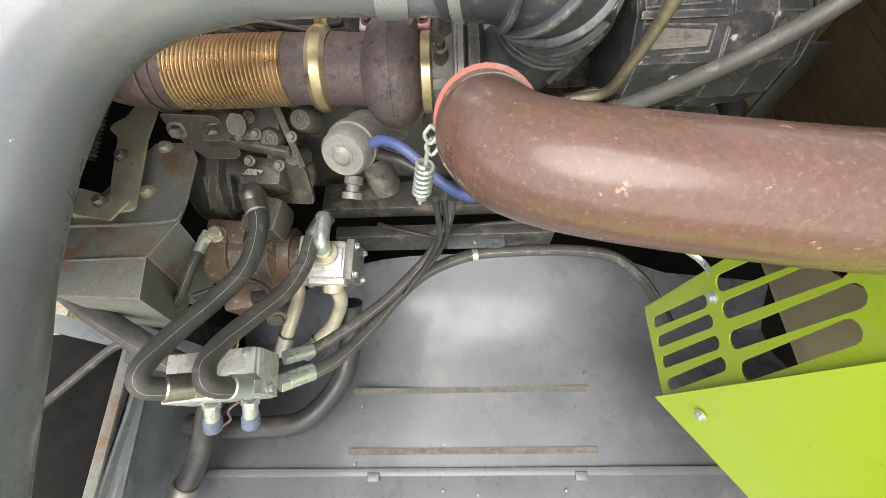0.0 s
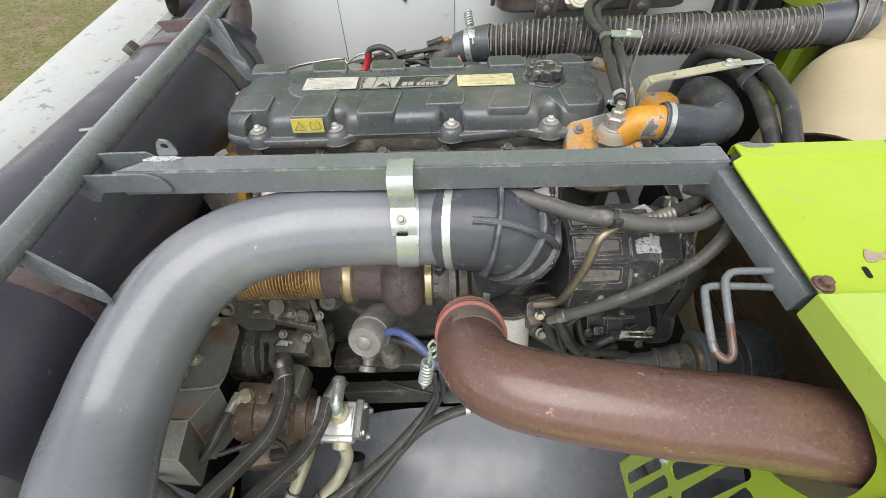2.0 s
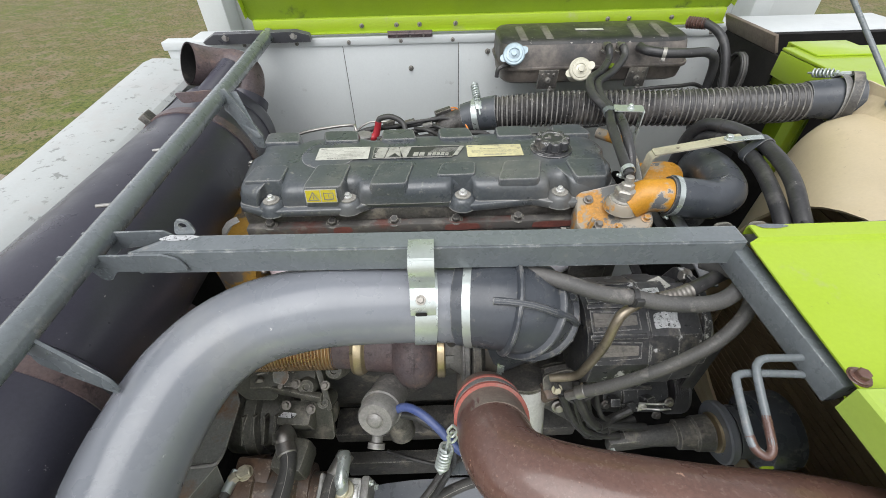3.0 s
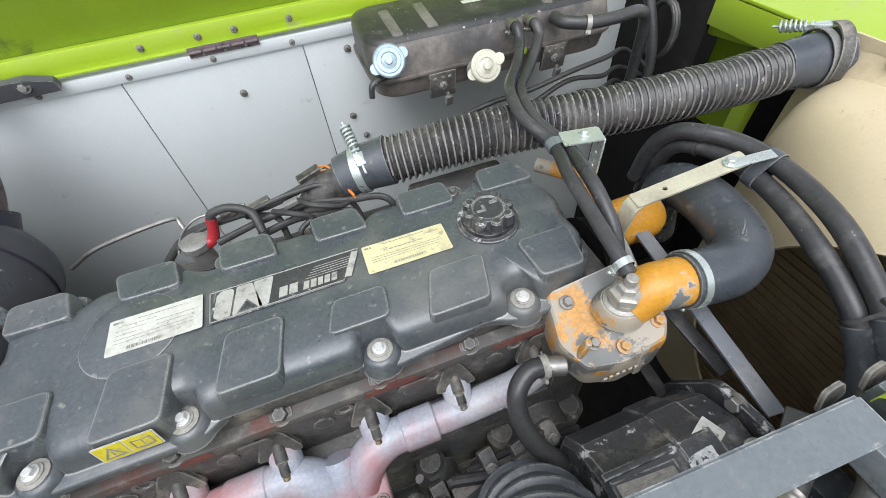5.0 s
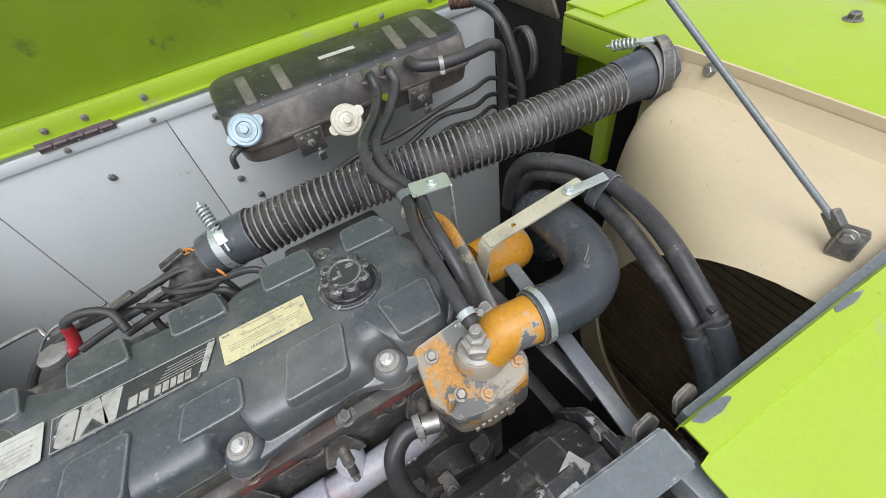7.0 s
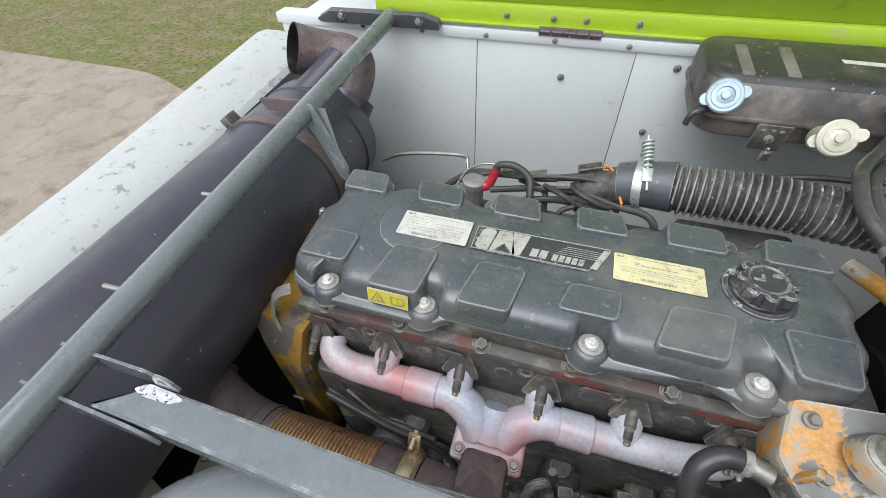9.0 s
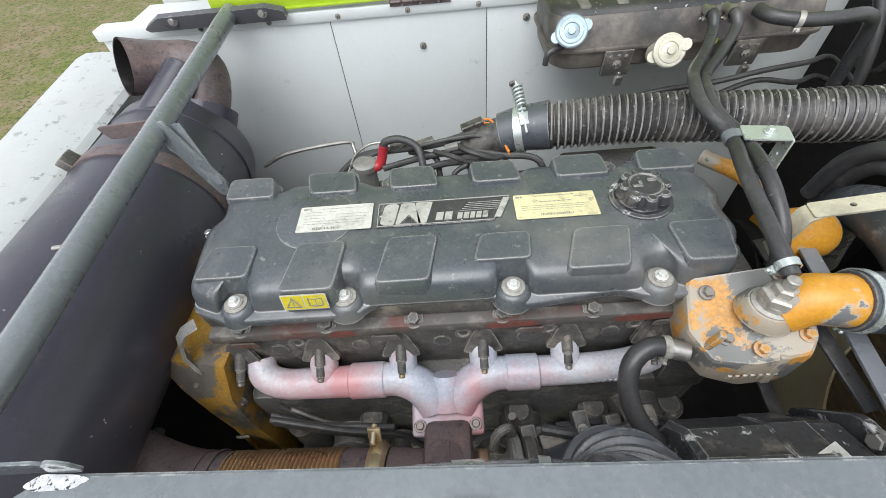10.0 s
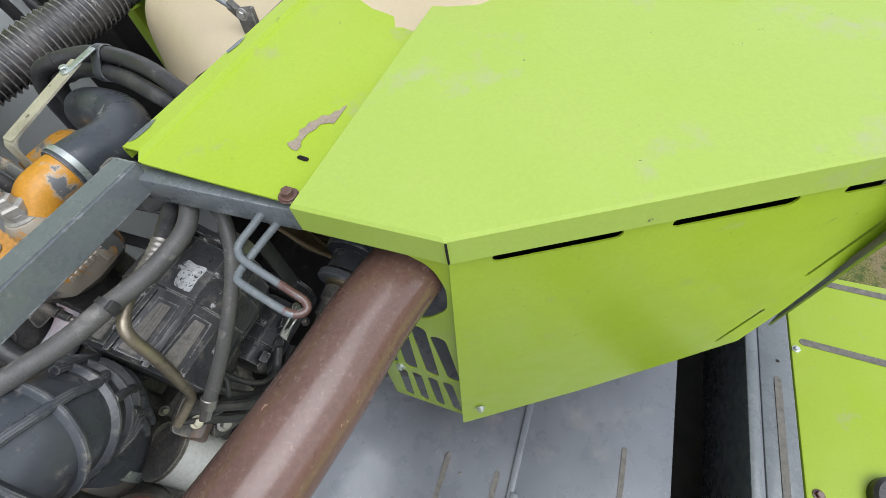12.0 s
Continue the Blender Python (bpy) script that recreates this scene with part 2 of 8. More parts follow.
PAPERWHITE = mat("soiled white label", (0.60, 0.595, 0.54), (0.50, 0.495, 0.45), 20.0, 0.45, bump=0.05, spots=((0.34, 0.33, 0.29), 0.34, 18.0), spots2=((0.2, 0.19, 0.17), 0.22, 60.0), grit=0.1)
PAPERYELLOW = mat("pale yellow label", (0.66, 0.61, 0.36), (0.58, 0.53, 0.31), 20.0, 0.45, bump=0.05, spots=((0.40, 0.365, 0.24), 0.34, 18.0), spots2=((0.22, 0.20, 0.15), 0.22, 60.0), grit=0.1)
WARNYELLOW = mat("warning yellow", (0.66, 0.55, 0.03), (0.58, 0.48, 0.04), 20.0, 0.4, bump=0.0, spots=((0.42, 0.37, 0.14), 0.3, 40.0), grit=0.1)
INK = mat("label ink", (0.20, 0.195, 0.18), (0.30, 0.29, 0.26), 60.0, 0.6, bump=0.0)
SILVERINK = mat("silver print", (0.50, 0.49, 0.46), (0.40, 0.39, 0.36), 30.0, 0.4, metal=0.2, bump=0.05, spots=((0.22, 0.215, 0.20), 0.28, 60.0))
CAPBLUE = mat("pale blue zinc cap", (0.29, 0.36, 0.40), (0.24, 0.305, 0.34), 14.0, 0.42, metal=0.45, bump=0.05)
CAPCREAM = mat("cream plated cap", (0.58, 0.555, 0.45), (0.50, 0.48, 0.39), 14.0, 0.42, metal=0.3, bump=0.05)
GRIP = mat("worn grip strip", (0.20, 0.185, 0.16), (0.12, 0.115, 0.105), 60.0, 0.8, bump=0.9, grain=300.0)
LINESTEEL = mat("tarnished steel line", (0.34, 0.29, 0.215), (0.24, 0.205, 0.155), 18.0, 0.38, metal=0.6, bump=0.12, spots=((0.15, 0.13, 0.11), 0.3, 22.0), grit=0.15)
CHIP = mat("bare chipped metal", (0.72, 0.73, 0.74), (0.45, 0.46, 0.47), 90.0, 0.4, metal=0.3, bump=0.3, spots=((0.05, 0.05, 0.055), 0.34, 160.0, 0.02))
FILTERWHITE = mat("white filter can", (0.62, 0.62, 0.60), (0.5, 0.49, 0.46), 12.0, 0.35, bump=0.05, spots=((0.3, 0.27, 0.24), 0.15, 12.0))
GRASS = mat("short dry grass", (0.125, 0.145, 0.028), (0.170, 0.130, 0.060), 0.5, 0.9, bump=1.0, grain=30.0, spots=((0.215, 0.165, 0.100), 0.46, 2.4, 0.14), spots2=((0.060, 0.085, 0.014), 0.42, 12.0, 0.08), grit=0.8)
CONCRETE = mat("old concrete", (0.315, 0.27, 0.215), (0.265, 0.222, 0.175), 1.1, 0.85, bump=1.0, grain=34.0, spots=((0.19, 0.158, 0.125), 0.38, 3.0, 0.16), spots2=((0.41, 0.365, 0.31), 0.24, 28.0, 0.06), grit=0.5)

ALTBLACK = mat("black alternator paint", (0.038, 0.039, 0.043), (0.058, 0.058, 0.061), 9.0, 0.34, bump=0.2, spots=((0.17, 0.155, 0.135), 0.30, 20.0), spots2=((0.55, 0.55, 0.55), 0.20, 30.0, 0.05), grit=0.28, worn=((0.42, 0.41, 0.39), 0.004, 0.5))
REDPRIMER = mat("bare red primer", (0.22, 0.07, 0.055), (0.15, 0.06, 0.05), 20.0, 0.55, bump=0.2, grit=0.25)
PUMPORANGE = mat("smooth orange paint", (0.62, 0.29, 0.03), (0.55, 0.26, 0.03), 9.0, 0.35, bump=0.1, spots=((0.44, 0.38, 0.30), 0.36, 12.0, 0.06), spots2=((0.15, 0.155, 0.16), 0.27, 12.0, 0.012), grit=0.15)
TANKDUST = mat("dust-tanned tank side", (0.115, 0.098, 0.086), (0.06, 0.055, 0.052), 4.0, 0.42, bump=0.08, spots=((0.23, 0.20, 0.17), 0.44, 7.0, 0.25), spots2=((0.035, 0.035, 0.036), 0.36, 10.0, 0.2), grit=0.15)
SMOKY = mat("smoky blue plastic", (0.16, 0.20, 0.30), (0.12, 0.15, 0.22), 20.0, 0.3, bump=0.0)
LIMETOP = mat("chalky lime paint", (0.378, 0.515, 0.080), (0.398, 0.525, 0.105), 2.0, 0.5, bump=0.04, spots=((0.41, 0.47, 0.21), 0.24, 5.0, 0.1), spots2=((0.14, 0.15, 0.07), 0.05, 34.0, 0.02), grit=0.04)
CORE = mat("dusty brown core", (0.27, 0.215, 0.13), (0.21, 0.165, 0.10), 5.0, 0.7, bump=0.2)
SOOTTAN = mat("sooty tan pipe end", (0.20, 0.165, 0.135), (0.15, 0.115, 0.095), 14.0, 0.55, bump=0.2, grit=0.2)
SCRAPE = mat("scrape primer", (0.31, 0.235, 0.20), (0.34, 0.29, 0.20), 50.0, 0.6, bump=0.2, grit=0.2)
RUBBED = mat("lime paint rubbed", (0.385, 0.485, 0.115), (0.38, 0.51, 0.06), 40.0, 0.6, bump=0.1)

# ---- building helpers ----
WORLD = {}


def thing(name, at, label, category, group="", kind=""):
    """An Empty at the foot of a thing, under which its parts hang."""
    ob = new(name)
    ob.empty_display_size = 0.03
    ob.location = at
    WORLD[ob] = Matrix.Translation(at)
    return tagged(ob, label, category, group, kind)


def finish(bm, crease=35.0):
    bmesh.ops.remove_doubles(bm, verts=bm.verts, dist=1e-5)
    bmesh.ops.recalc_face_normals(bm, faces=bm.faces)
    for f in bm.faces:
        f.smooth = True
    for e in bm.edges:
        e.smooth = e.is_manifold and e.calc_face_angle(0.0) < radians(crease)


def part(name, bm, material, parent=None, label="", m=None, crease=35.0):
    """One mesh object from a bmesh, under a thing or a part."""
    data = bm
    if not isinstance(bm, bpy.types.Mesh):
        finish(bm, crease)
        data = bpy.data.meshes.new(name)
        bm.to_mesh(data)
        bm.free()
        data.materials.append(material)
    ob = new(name, data)
    at = m or Matrix()
    if parent is not None:
        ob.parent = parent
        ob.matrix_parent_inverse = WORLD[parent].inverted()
    ob.matrix_basis = at
    WORLD[ob] = at
    return tagged(ob, label)


def solo(name, bm, material, label, category, group="", kind="", crease=35.0):
    """A thing of one mesh."""
    return tagged(part(name, bm, material, None, label, None, crease), label, category, group, kind)


def join(*meshes):
    """Several bmeshes as one."""
    out = bmesh.new()
    for bm in meshes:
        data = bpy.data.meshes.new("t")
        bm.to_mesh(data)
        out.from_mesh(data)
        bpy.data.meshes.remove(data)
        bm.free()
    return out


def turned(bm, m):
    bmesh.ops.transform(bm, matrix=m, verts=bm.verts)
    return bm


def box(x0, x1, y0, y1, z0, z1, bev=0.003, seg=2):
    bm = bmesh.new()
    bmesh.ops.create_cube(bm, size=1.0)
    bmesh.ops.transform(bm, matrix=Matrix.LocRotScale(((x0 + x1) / 2, (y0 + y1) / 2, (z0 + z1) / 2), None, (x1 - x0, y1 - y0, z1 - z0)), verts=bm.verts)
    if bev:
        bmesh.ops.bevel(bm, geom=bm.edges[:], offset=bev, segments=seg, affect="EDGES", profile=0.5)
    return bm


def beam(p0, p1, w, h, bev=0.003, up=(0, 0, 1)):
    """A bar of width w and height h between two points."""
    p0, p1 = Vector(p0), Vector(p1)
    d = (p1 - p0).normalized()
    side = d.cross(Vector(up)).normalized()
    top = side.cross(d)
    m = Matrix((d, side, top)).transposed().to_4x4()
    m.translation = (p0 + p1) / 2
    L = (p1 - p0).length / 2
    return turned(box(-L, L, -w / 2, w / 2, -h / 2, h / 2, bev), m)


def basis(axis):
    a = Vector(axis).normalized()
    u = a.cross(Vector((0.31, 0.2, 0.93)) if abs(a.z) < 0.9 else Vector((1, 0, 0))).normalized()
    return a, u, a.cross(u)


def lathe(p0, p1, profile, seg=32, caps=True, phase=0.0):
    """A turned body on the line p0-p1: profile of (metres along it, radius)."""
    bm = bmesh.new()
    o = Vector(p0)
    a, u, v = basis(Vector(p1) - o)
    rings = []
    for s, r in profile:
        rings.append([bm.verts.new(o + a * s + (u * math.cos(t) + v * math.sin(t)) * max(r, 1e-4)) for t in (2 * math.pi * k / seg + phase for k in range(seg))])
    for r0, r1 in zip(rings, rings[1:]):
        for k in range(seg):
            bm.faces.new((r0[k], r0[(k + 1) % seg], r1[(k + 1) % seg], r1[k]))
    if caps:
        bm.faces.new(rings[0])
        bm.faces.new(rings[-1])
    return bm


def rod(p0, p1, r, bev=0.0015, seg=24):
    L = (Vector(p1) - Vector(p0)).length
    b = min(bev, L / 3, r / 2)
    return lathe(p0, p1, [(0, r - b), (b, r), (L - b, r), (L, r - b)], seg)


def spline(points, n=8):
    """A smooth line through the points."""
    p = [Vector(q) for q in points]
    p = [2 * p[0] - p[1]] + p + [2 * p[-1] - p[-2]]
    out = []
    for i in range(1, len(p) - 2):
        a, b, c, d = p[i - 1 : i + 3]
        for k in range(n):
            t = k / n
            out.append(0.5 * (2 * b + (c - a) * t + (2 * a - 5 * b + 4 * c - d) * t * t + (3 * b - a - 3 * c + d) * t**3))
    out.append(p[-2])
    return out


def resample(line, step):
    out, left = [line[0]], step
    for a, b in zip(line, line[1:]):
        L = (b - a).length
        while L > left:
            a = a + (b - a) * (left / L)
            out.append(a)
            L, left = (b - a).length, step
        left -= L
    out.append(line[-1])
    return out


def sweep(points, r, seg=16, n=8, step=None, smooth=True, caps=True, squash=1.0):
    """A tube along a smooth line; r: its radius, or a function of the metres and the share along it."""
    line = spline(points, n) if smooth else [Vector(q) for q in points]
    if step:
        line = resample(line, step)
    bm = bmesh.new()
    tan = [(line[min(i + 1, len(line) - 1)] - line[max(i - 1, 0)]).normalized() for i in range(len(line))]
    u = basis(tan[0])[1]
    far, total = 0.0, sum((b - a).length for a, b in zip(line, line[1:]))
    rings = []
    for i, p in enumerate(line):
        u = (u - tan[i] * u.dot(tan[i])).normalized()
        v = tan[i].cross(u)
        rad = r(far, far / total) if callable(r) else r
        rings.append([bm.verts.new(p + (u * math.cos(t) * squash + v * math.sin(t)) * rad) for t in (2 * math.pi * k / seg for k in range(seg))])
        if i + 1 < len(line):
            far += (line[i + 1] - p).length
    for r0, r1 in zip(rings, rings[1:]):
        for k in range(seg):
            bm.faces.new((r0[k], r0[(k + 1) % seg], r1[(k + 1) % seg], r1[k]))
    if caps:
        bm.faces.new(rings[0])
        bm.faces.new(rings[-1])
    return bm


def rounded(poly, r, n=4):
    """A polygon with rounded corners (quadratic curves)."""
    out = []
    for i, p in enumerate(poly):
        p, a, b = Vector(p), Vector(poly[i - 1]), Vector(poly[(i + 1) % len(poly)])
        ra = min(r, (a - p).length * 0.45)
        rb = min(r, (b - p).length * 0.45)
        s, e = p + (a - p).normalized() * ra, p + (b - p).normalized() * rb
        for k in range(n + 1):
            t = k / n
            out.append((1 - t) ** 2 * s + 2 * t * (1 - t) * p + t * t * e)
    return out


def plate(outer, m, thick, holes=(), bev=0.0):
    """A flat sheet cut to a 2D outline with holes, laid by the matrix m, its thickness along m's z."""
    bm = bmesh.new()
    edges = []
    for loop in (outer, *holes):
        vs = [bm.verts.new((p[0], p[1], 0)) for p in loop]
        edges += [bm.edges.new((vs[i - 1], vs[i])) for i in range(len(vs))]
    bmesh.ops.triangle_fill(bm, use_beauty=True, use_dissolve=False, edges=edges)
    bmesh.ops.recalc_face_normals(bm, faces=bm.faces)
    got = bmesh.ops.extrude_face_region(bm, geom=bm.faces[:])
    bmesh.ops.translate(bm, vec=(0, 0, thick), verts=[v for v in got["geom"] if isinstance(v, bmesh.types.BMVert)])
    return turned(bm, m)


def axes(o, x, y):
    """A matrix with its origin at o, its x and y along the given directions."""
    x = Vector(x).normalized()
    z = x.cross(Vector(y)).normalized()
    m = Matrix((x, z.cross(x), z)).transposed().to_4x4()
    m.translation = o
    return m


def loft(loops, caps=(True, True)):
    bm = bmesh.new()
    rings = [[bm.verts.new(p) for p in loop] for loop in loops]
    k = len(rings[0])
    for a, b in zip(rings, rings[1:]):
        for i in range(k):
            bm.faces.new((a[i], a[(i + 1) % k], b[(i + 1) % k], b[i]))
    if caps[0]:
        bm.faces.new(rings[0])
    if caps[1]:
        bm.faces.new(rings[-1])
    return bm


def slot(cx, cy, L, w, ang=0.0, n=5):
    """The outline of a long hole with round ends."""
    out = []
    for s in (1, -1):
        for k in range(n + 1):
            t = -math.pi / 2 + math.pi * k / n
            out.append((s * (L / 2 - w / 2 + w / 2 * math.cos(t)), s * w / 2 * math.sin(t)))
    c, d = math.cos(ang), math.sin(ang)
    return [(cx + x * c - y * d, cy + x * d + y * c) for x, y in out]


BOLTS = {}


def bolt(parent, at, way, size=0.013, material=None, washer=True, name="bolt"):
    """A hex head with its washer; size: across the flats."""
    material = material or BOLTMAT
    key = (size, material.name, washer)
    if key not in BOLTS:
        head = lathe((0, 0, 0.002), (0, 0, 1), [(0, size * 0.577), (size * 0.5, size * 0.577), (size * 0.6, size * 0.48)], 6)
        bm = join(head, lathe((0, 0, 0), (0, 0, 1), [(0, size * 0.85), (0.002, size * 0.85), (0.0025, size * 0.8)], 18)) if washer else head
        finish(bm, 30)
        data = bpy.data.meshes.new("bolt")
        bm.to_mesh(data)
        bm.free()
        data.materials.append(material)
        BOLTS[key] = data
    a, u, v = basis(way)
    spin = random.uniform(0, 1.0)
    u2 = u * math.cos(spin) + v * math.sin(spin)
    m = Matrix((u2, a.cross(u2), a)).transposed().to_4x4()
    m.translation = at
    return part(name, BOLTS[key], None, parent, m=m)


def spring(p0, p1, r, wire, turns, seg=8):
    o = Vector(p0)
    L = (Vector(p1) - o).length
    a, u, v = basis(Vector(p1) - o)
    pts = [o + a * (L * k / (turns * 14)) + (u * math.cos(2 * math.pi * k / 14) + v * math.sin(2 * math.pi * k / 14)) * r for k in range(int(turns * 14) + 1)]
    return sweep(pts, wire, seg, smooth=False)


def band(p0, p1, r, wide, thick=0.002, seg=36):
    """A strap round a pipe at p0, its axis towards p1."""
    return lathe(p0, p1, [(-wide / 2, r), (-wide / 2, r + thick), (wide / 2, r + thick), (wide / 2, r)], seg, caps=False)


def oval_strap(c0, c1, way, r, wide, thick=0.003, n=12):
    """A flat strap round two hoses that lie side by side."""
    c0, c1, d = Vector(c0), Vector(c1), Vector(way).normalized()
    e = c1 - c0
    e = (e - d * e.dot(d)).normalized()
    f = d.cross(e)

    def loop(rad, s):
        out = []
        for c, a0 in ((c1, -math.pi / 2), (c0, math.pi / 2)):
            out += [c + (e * math.cos(a0 + math.pi * k / n) + f * math.sin(a0 + math.pi * k / n)) * rad + d * s for k in range(n + 1)]
        return out

    return loft([loop(r, -wide / 2), loop(r + thick, -wide / 2), loop(r + thick, wide / 2), loop(r, wide / 2)], (False, False))



def hose_clamp(at, way, r, material=None, parent=None, name="hose_clamp"):
    """A worm-drive clamp: its band, worm housing and screw."""
    at, way = Vector(at), Vector(way).normalized()
    a, u, v = basis(way)
    bm = join(band(at, at + a, r, 0.011), turned(box(-0.006, 0.006, -0.009, 0.009, 0, 0.009, 0.001), axes(at + v * r, a, u)), rod(at + v * (r + 0.006) - u * 0.012, at + v * (r + 0.006) + u * 0.016, 0.0035))
    return part(name, bm, material or ZINC, parent)

# ---- the setting ----
GROUND = -0.9
bm = bmesh.new()
for x0, x1, y0, y1 in ((-400, 400, -400, 400),):
    bm.faces.new([bm.verts.new(p) for p in ((x0, y0, GROUND), (x1, y0, GROUND), (x1, y1, GROUND), (x0, y1, GROUND))])
solo("ground", bm, GRASS, "short patchy green and brown grass field", "ground", kind="structure")
solo("pavement", plate(rounded([(-40, -40), (-3, -40), (-3, 3.2), (-5.2, 5.0), (-6.6, 5.75), (-7.8, 6.2), (-11.2, 6.3), (-40, 6.9)], 0.5), Matrix.Translation((0, 0, GROUND)), 0.02), CONCRETE, "weathered cracked concrete slab beside the grass", "pavement", kind="structure")

# rear wall of the bay: painted sheet panels with open seams
wall = thing("wall_north", (0, 1.75, 0.6), "grey-white painted sheet steel bulkhead of three panels", "wall", kind="structure")
part("backing", box(-1.05, 1.10, 1.7535, 1.79, 0.2, 1.953, 0.002), CASTDARK, wall)
for x0, x1 in ((-1.05, -0.3838), (-0.3812, 0.0612), (0.0638, 1.09)):
    part("panel", box(x0, x1, 1.75, 1.7565, 0.5, 1.936, 0.0006), WHITE, wall)
part("top_rail", box(-1.06, 1.10, 1.742, 1.80, 1.937, 1.968, 0.004), WHITE, wall)
for x, z in ((-0.126, 1.847), (0.175, 1.902), (0.145, 1.704), (0.172, 1.627)):
    bolt(wall, (x, 1.75, z), (0, -1, 0), 0.012, CASTDARK)
for k in range(10):
    bolt(wall, (-0.749 + k * 0.197, 1.742, 1.950), (0, -1, 0), 0.009, CASTDARK)
for x0, x1 in ((-0.205, -0.037), (0.59, 0.75)):
    h = part("hinge", join(box(x0, x1, 1.738, 1.742, 1.962, 1.986, 0.0008), *[rod((x0 + (x1 - x0) * (k + 0.04) / 5, 1.7375, 1.974), (x0 + (x1 - x0) * (k + 0.96) / 5, 1.7375, 1.974), 0.0045) for k in range(5)]), RUSTDARK, wall, "rusty butt hinge under the hood flange")
    for k in range(3):
        part("rivet", lathe((x0 + (x1 - x0) * (0.2 + 0.3 * k), 1.738, 1.967), (x0 + (x1 - x0) * (0.2 + 0.3 * k), 1, 1.967), [(0, 0.004), (0.0015, 0.003)], 12), BOLTMAT, h)
# raised hood above the rear wall
hood = thing("engine_hood", (0.18, 1.77, 1.98), "lime green sheet steel hood standing open on its hinge", "hood")
part("flange", join(box(-0.70, 1.06, 1.752, 1.775, 1.982, 2.03, 0.003), box(-0.70, 1.06, 1.74, 1.775, 1.979, 1.984, 0.001)), LIME, hood)
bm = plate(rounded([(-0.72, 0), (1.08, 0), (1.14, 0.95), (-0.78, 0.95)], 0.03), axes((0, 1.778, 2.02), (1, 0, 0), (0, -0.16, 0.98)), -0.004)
part("skin", bm, LIME_SHADE_DULL, hood, "shaded underside with dark scuffs")
part("side_flange", beam((-0.72, 1.776, 2.04), (-0.78, 1.63, 2.95), 0.004, 0.05, 0.001, (0, 1, 0)), LIME, hood)
part("side_flange", beam((1.08, 1.776, 2.04), (1.14, 1.63, 2.95), 0.004, 0.05, 0.001, (0, 1, 0)), LIME, hood)
for x in (-0.30, -0.17, -0.084, 0.05, 0.62, 0.70, 0.86):
    bolt(hood, (x, 1.752, 2.003), (0, -1, 0), 0.010, CASTDARK)

# white body behind and beside the bay
body = thing("cab_body", (0.2, 2.4, 1.0), "white painted machine body behind the open hood", "body")
part("rear_deck", box(-1.05, 1.9, 1.80, 2.05, 1.90, 1.93, 0.004), WHITE, body)
part("rear_wall", box(-1.0, 1.9, 2.35, 2.40, 1.2, 2.32, 0.01), WHITE, body)
part("corner_post", box(-1.10, -0.98, 2.20, 2.36, 0.6, 2.6, 0.02), WHITE, body)
part("corner_post", box(1.46, 1.56, 2.20, 2.36, 0.6, 2.6, 0.02), WHITE, body)

# side shell with a rounded shoulder
sec = [(-0.940, 1.60), (-0.935, 1.800), (-0.916, 1.836), (-0.930, 1.849), (-1.0, 1.862), (-1.05, 1.868), (-1.10, 1.868), (-1.14, 1.855), (-1.17, 1.82), (-1.185, 1.75), (-1.19, 1.5), (-1.185, 1.46), (-1.02, 1.46)]
loops = []
for y, dx, dz in ((-1.4, 0.09, -0.05), (0.3, 0.04, -0.01), (1.0, 0.015, 0.01), (1.74, -0.015, 0.045)):
    loops.append([Vector((x + (dx if x < -0.99 else 0.0), y, z + (dz if z > 1.4 else 0))) for x, z in sec])
solo("side_shell", loft(loops), WHITESIDE, "white painted side shell stained with grey specks", "body panel", crease=30)

# deck that the camera's carrier stands on
deck = thing("floor", (0.1, 0.0, 0.70), "dark grey painted steel deck with grip slots", "floor", kind="structure")
prof = [(-0.045, 0.726), (0.06, 0.726), (0.13, 0.726), (0.20, 0.728), (0.27, 0.731), (0.33, 0.737), (0.42, 0.765), (0.50, 0.82), (0.555, 0.875), (0.575, 0.885), (0.58, 0.86), (0.58, 0.25), (-0.045, 0.25)]
loops = []
for x, lift in ((-0.93, -0.46), (-0.70, -0.38), (-0.60, -0.31), (-0.52, -0.235), (-0.45, -0.165), (-0.38, -0.105), (-0.31, -0.06), (-0.24, -0.03), (-0.15, -0.008), (-0.05, 0.0), (0.30, 0.0), (0.40, -0.01), (0.48, -0.035), (0.55, -0.07), (0.63, -0.12), (0.75, -0.20), (1.19, -0.32)):
    loops.append([Vector((x, y, z + (lift * min(1.0, max(0.0, (y - 0.02) / 0.36)) if z > 0.65 else 0))) for y, z in prof])
part("deck_plate", loft(loops), DECK, deck)
part("deck_plate", box(-1.0, 1.25, -0.525, -0.049, 0.60, 0.724, 0.004), DECK, deck)
part("lip", box(-0.75, 1.1, -0.062, -0.040, 0.722, 0.735, 0.003), DECK, deck)
for x in (-0.27, 0.33):
    part("tab", box(x, x + 0.035, -0.075, -0.052, 0.723, 0.739, 0.002), DECK, deck)
for y, x0, x1 in ((0.176, -0.335, 0.410), (0.003, -0.335, 0.410)):
    part("grip_strip", plate(slot((x0 + x1) / 2, y, x1 - x0, 0.018), Matrix.Translation((0, 0, 0.7245)), 0.0035), GRIP, deck, "gritty tan anti-slip strip")
for x in (0.41,):
    part("grip_strip", plate(slot(x, -0.378, 0.41, 0.016), Matrix.Translation((0, 0, 0.7225)), 0.0035), GRIP, deck)
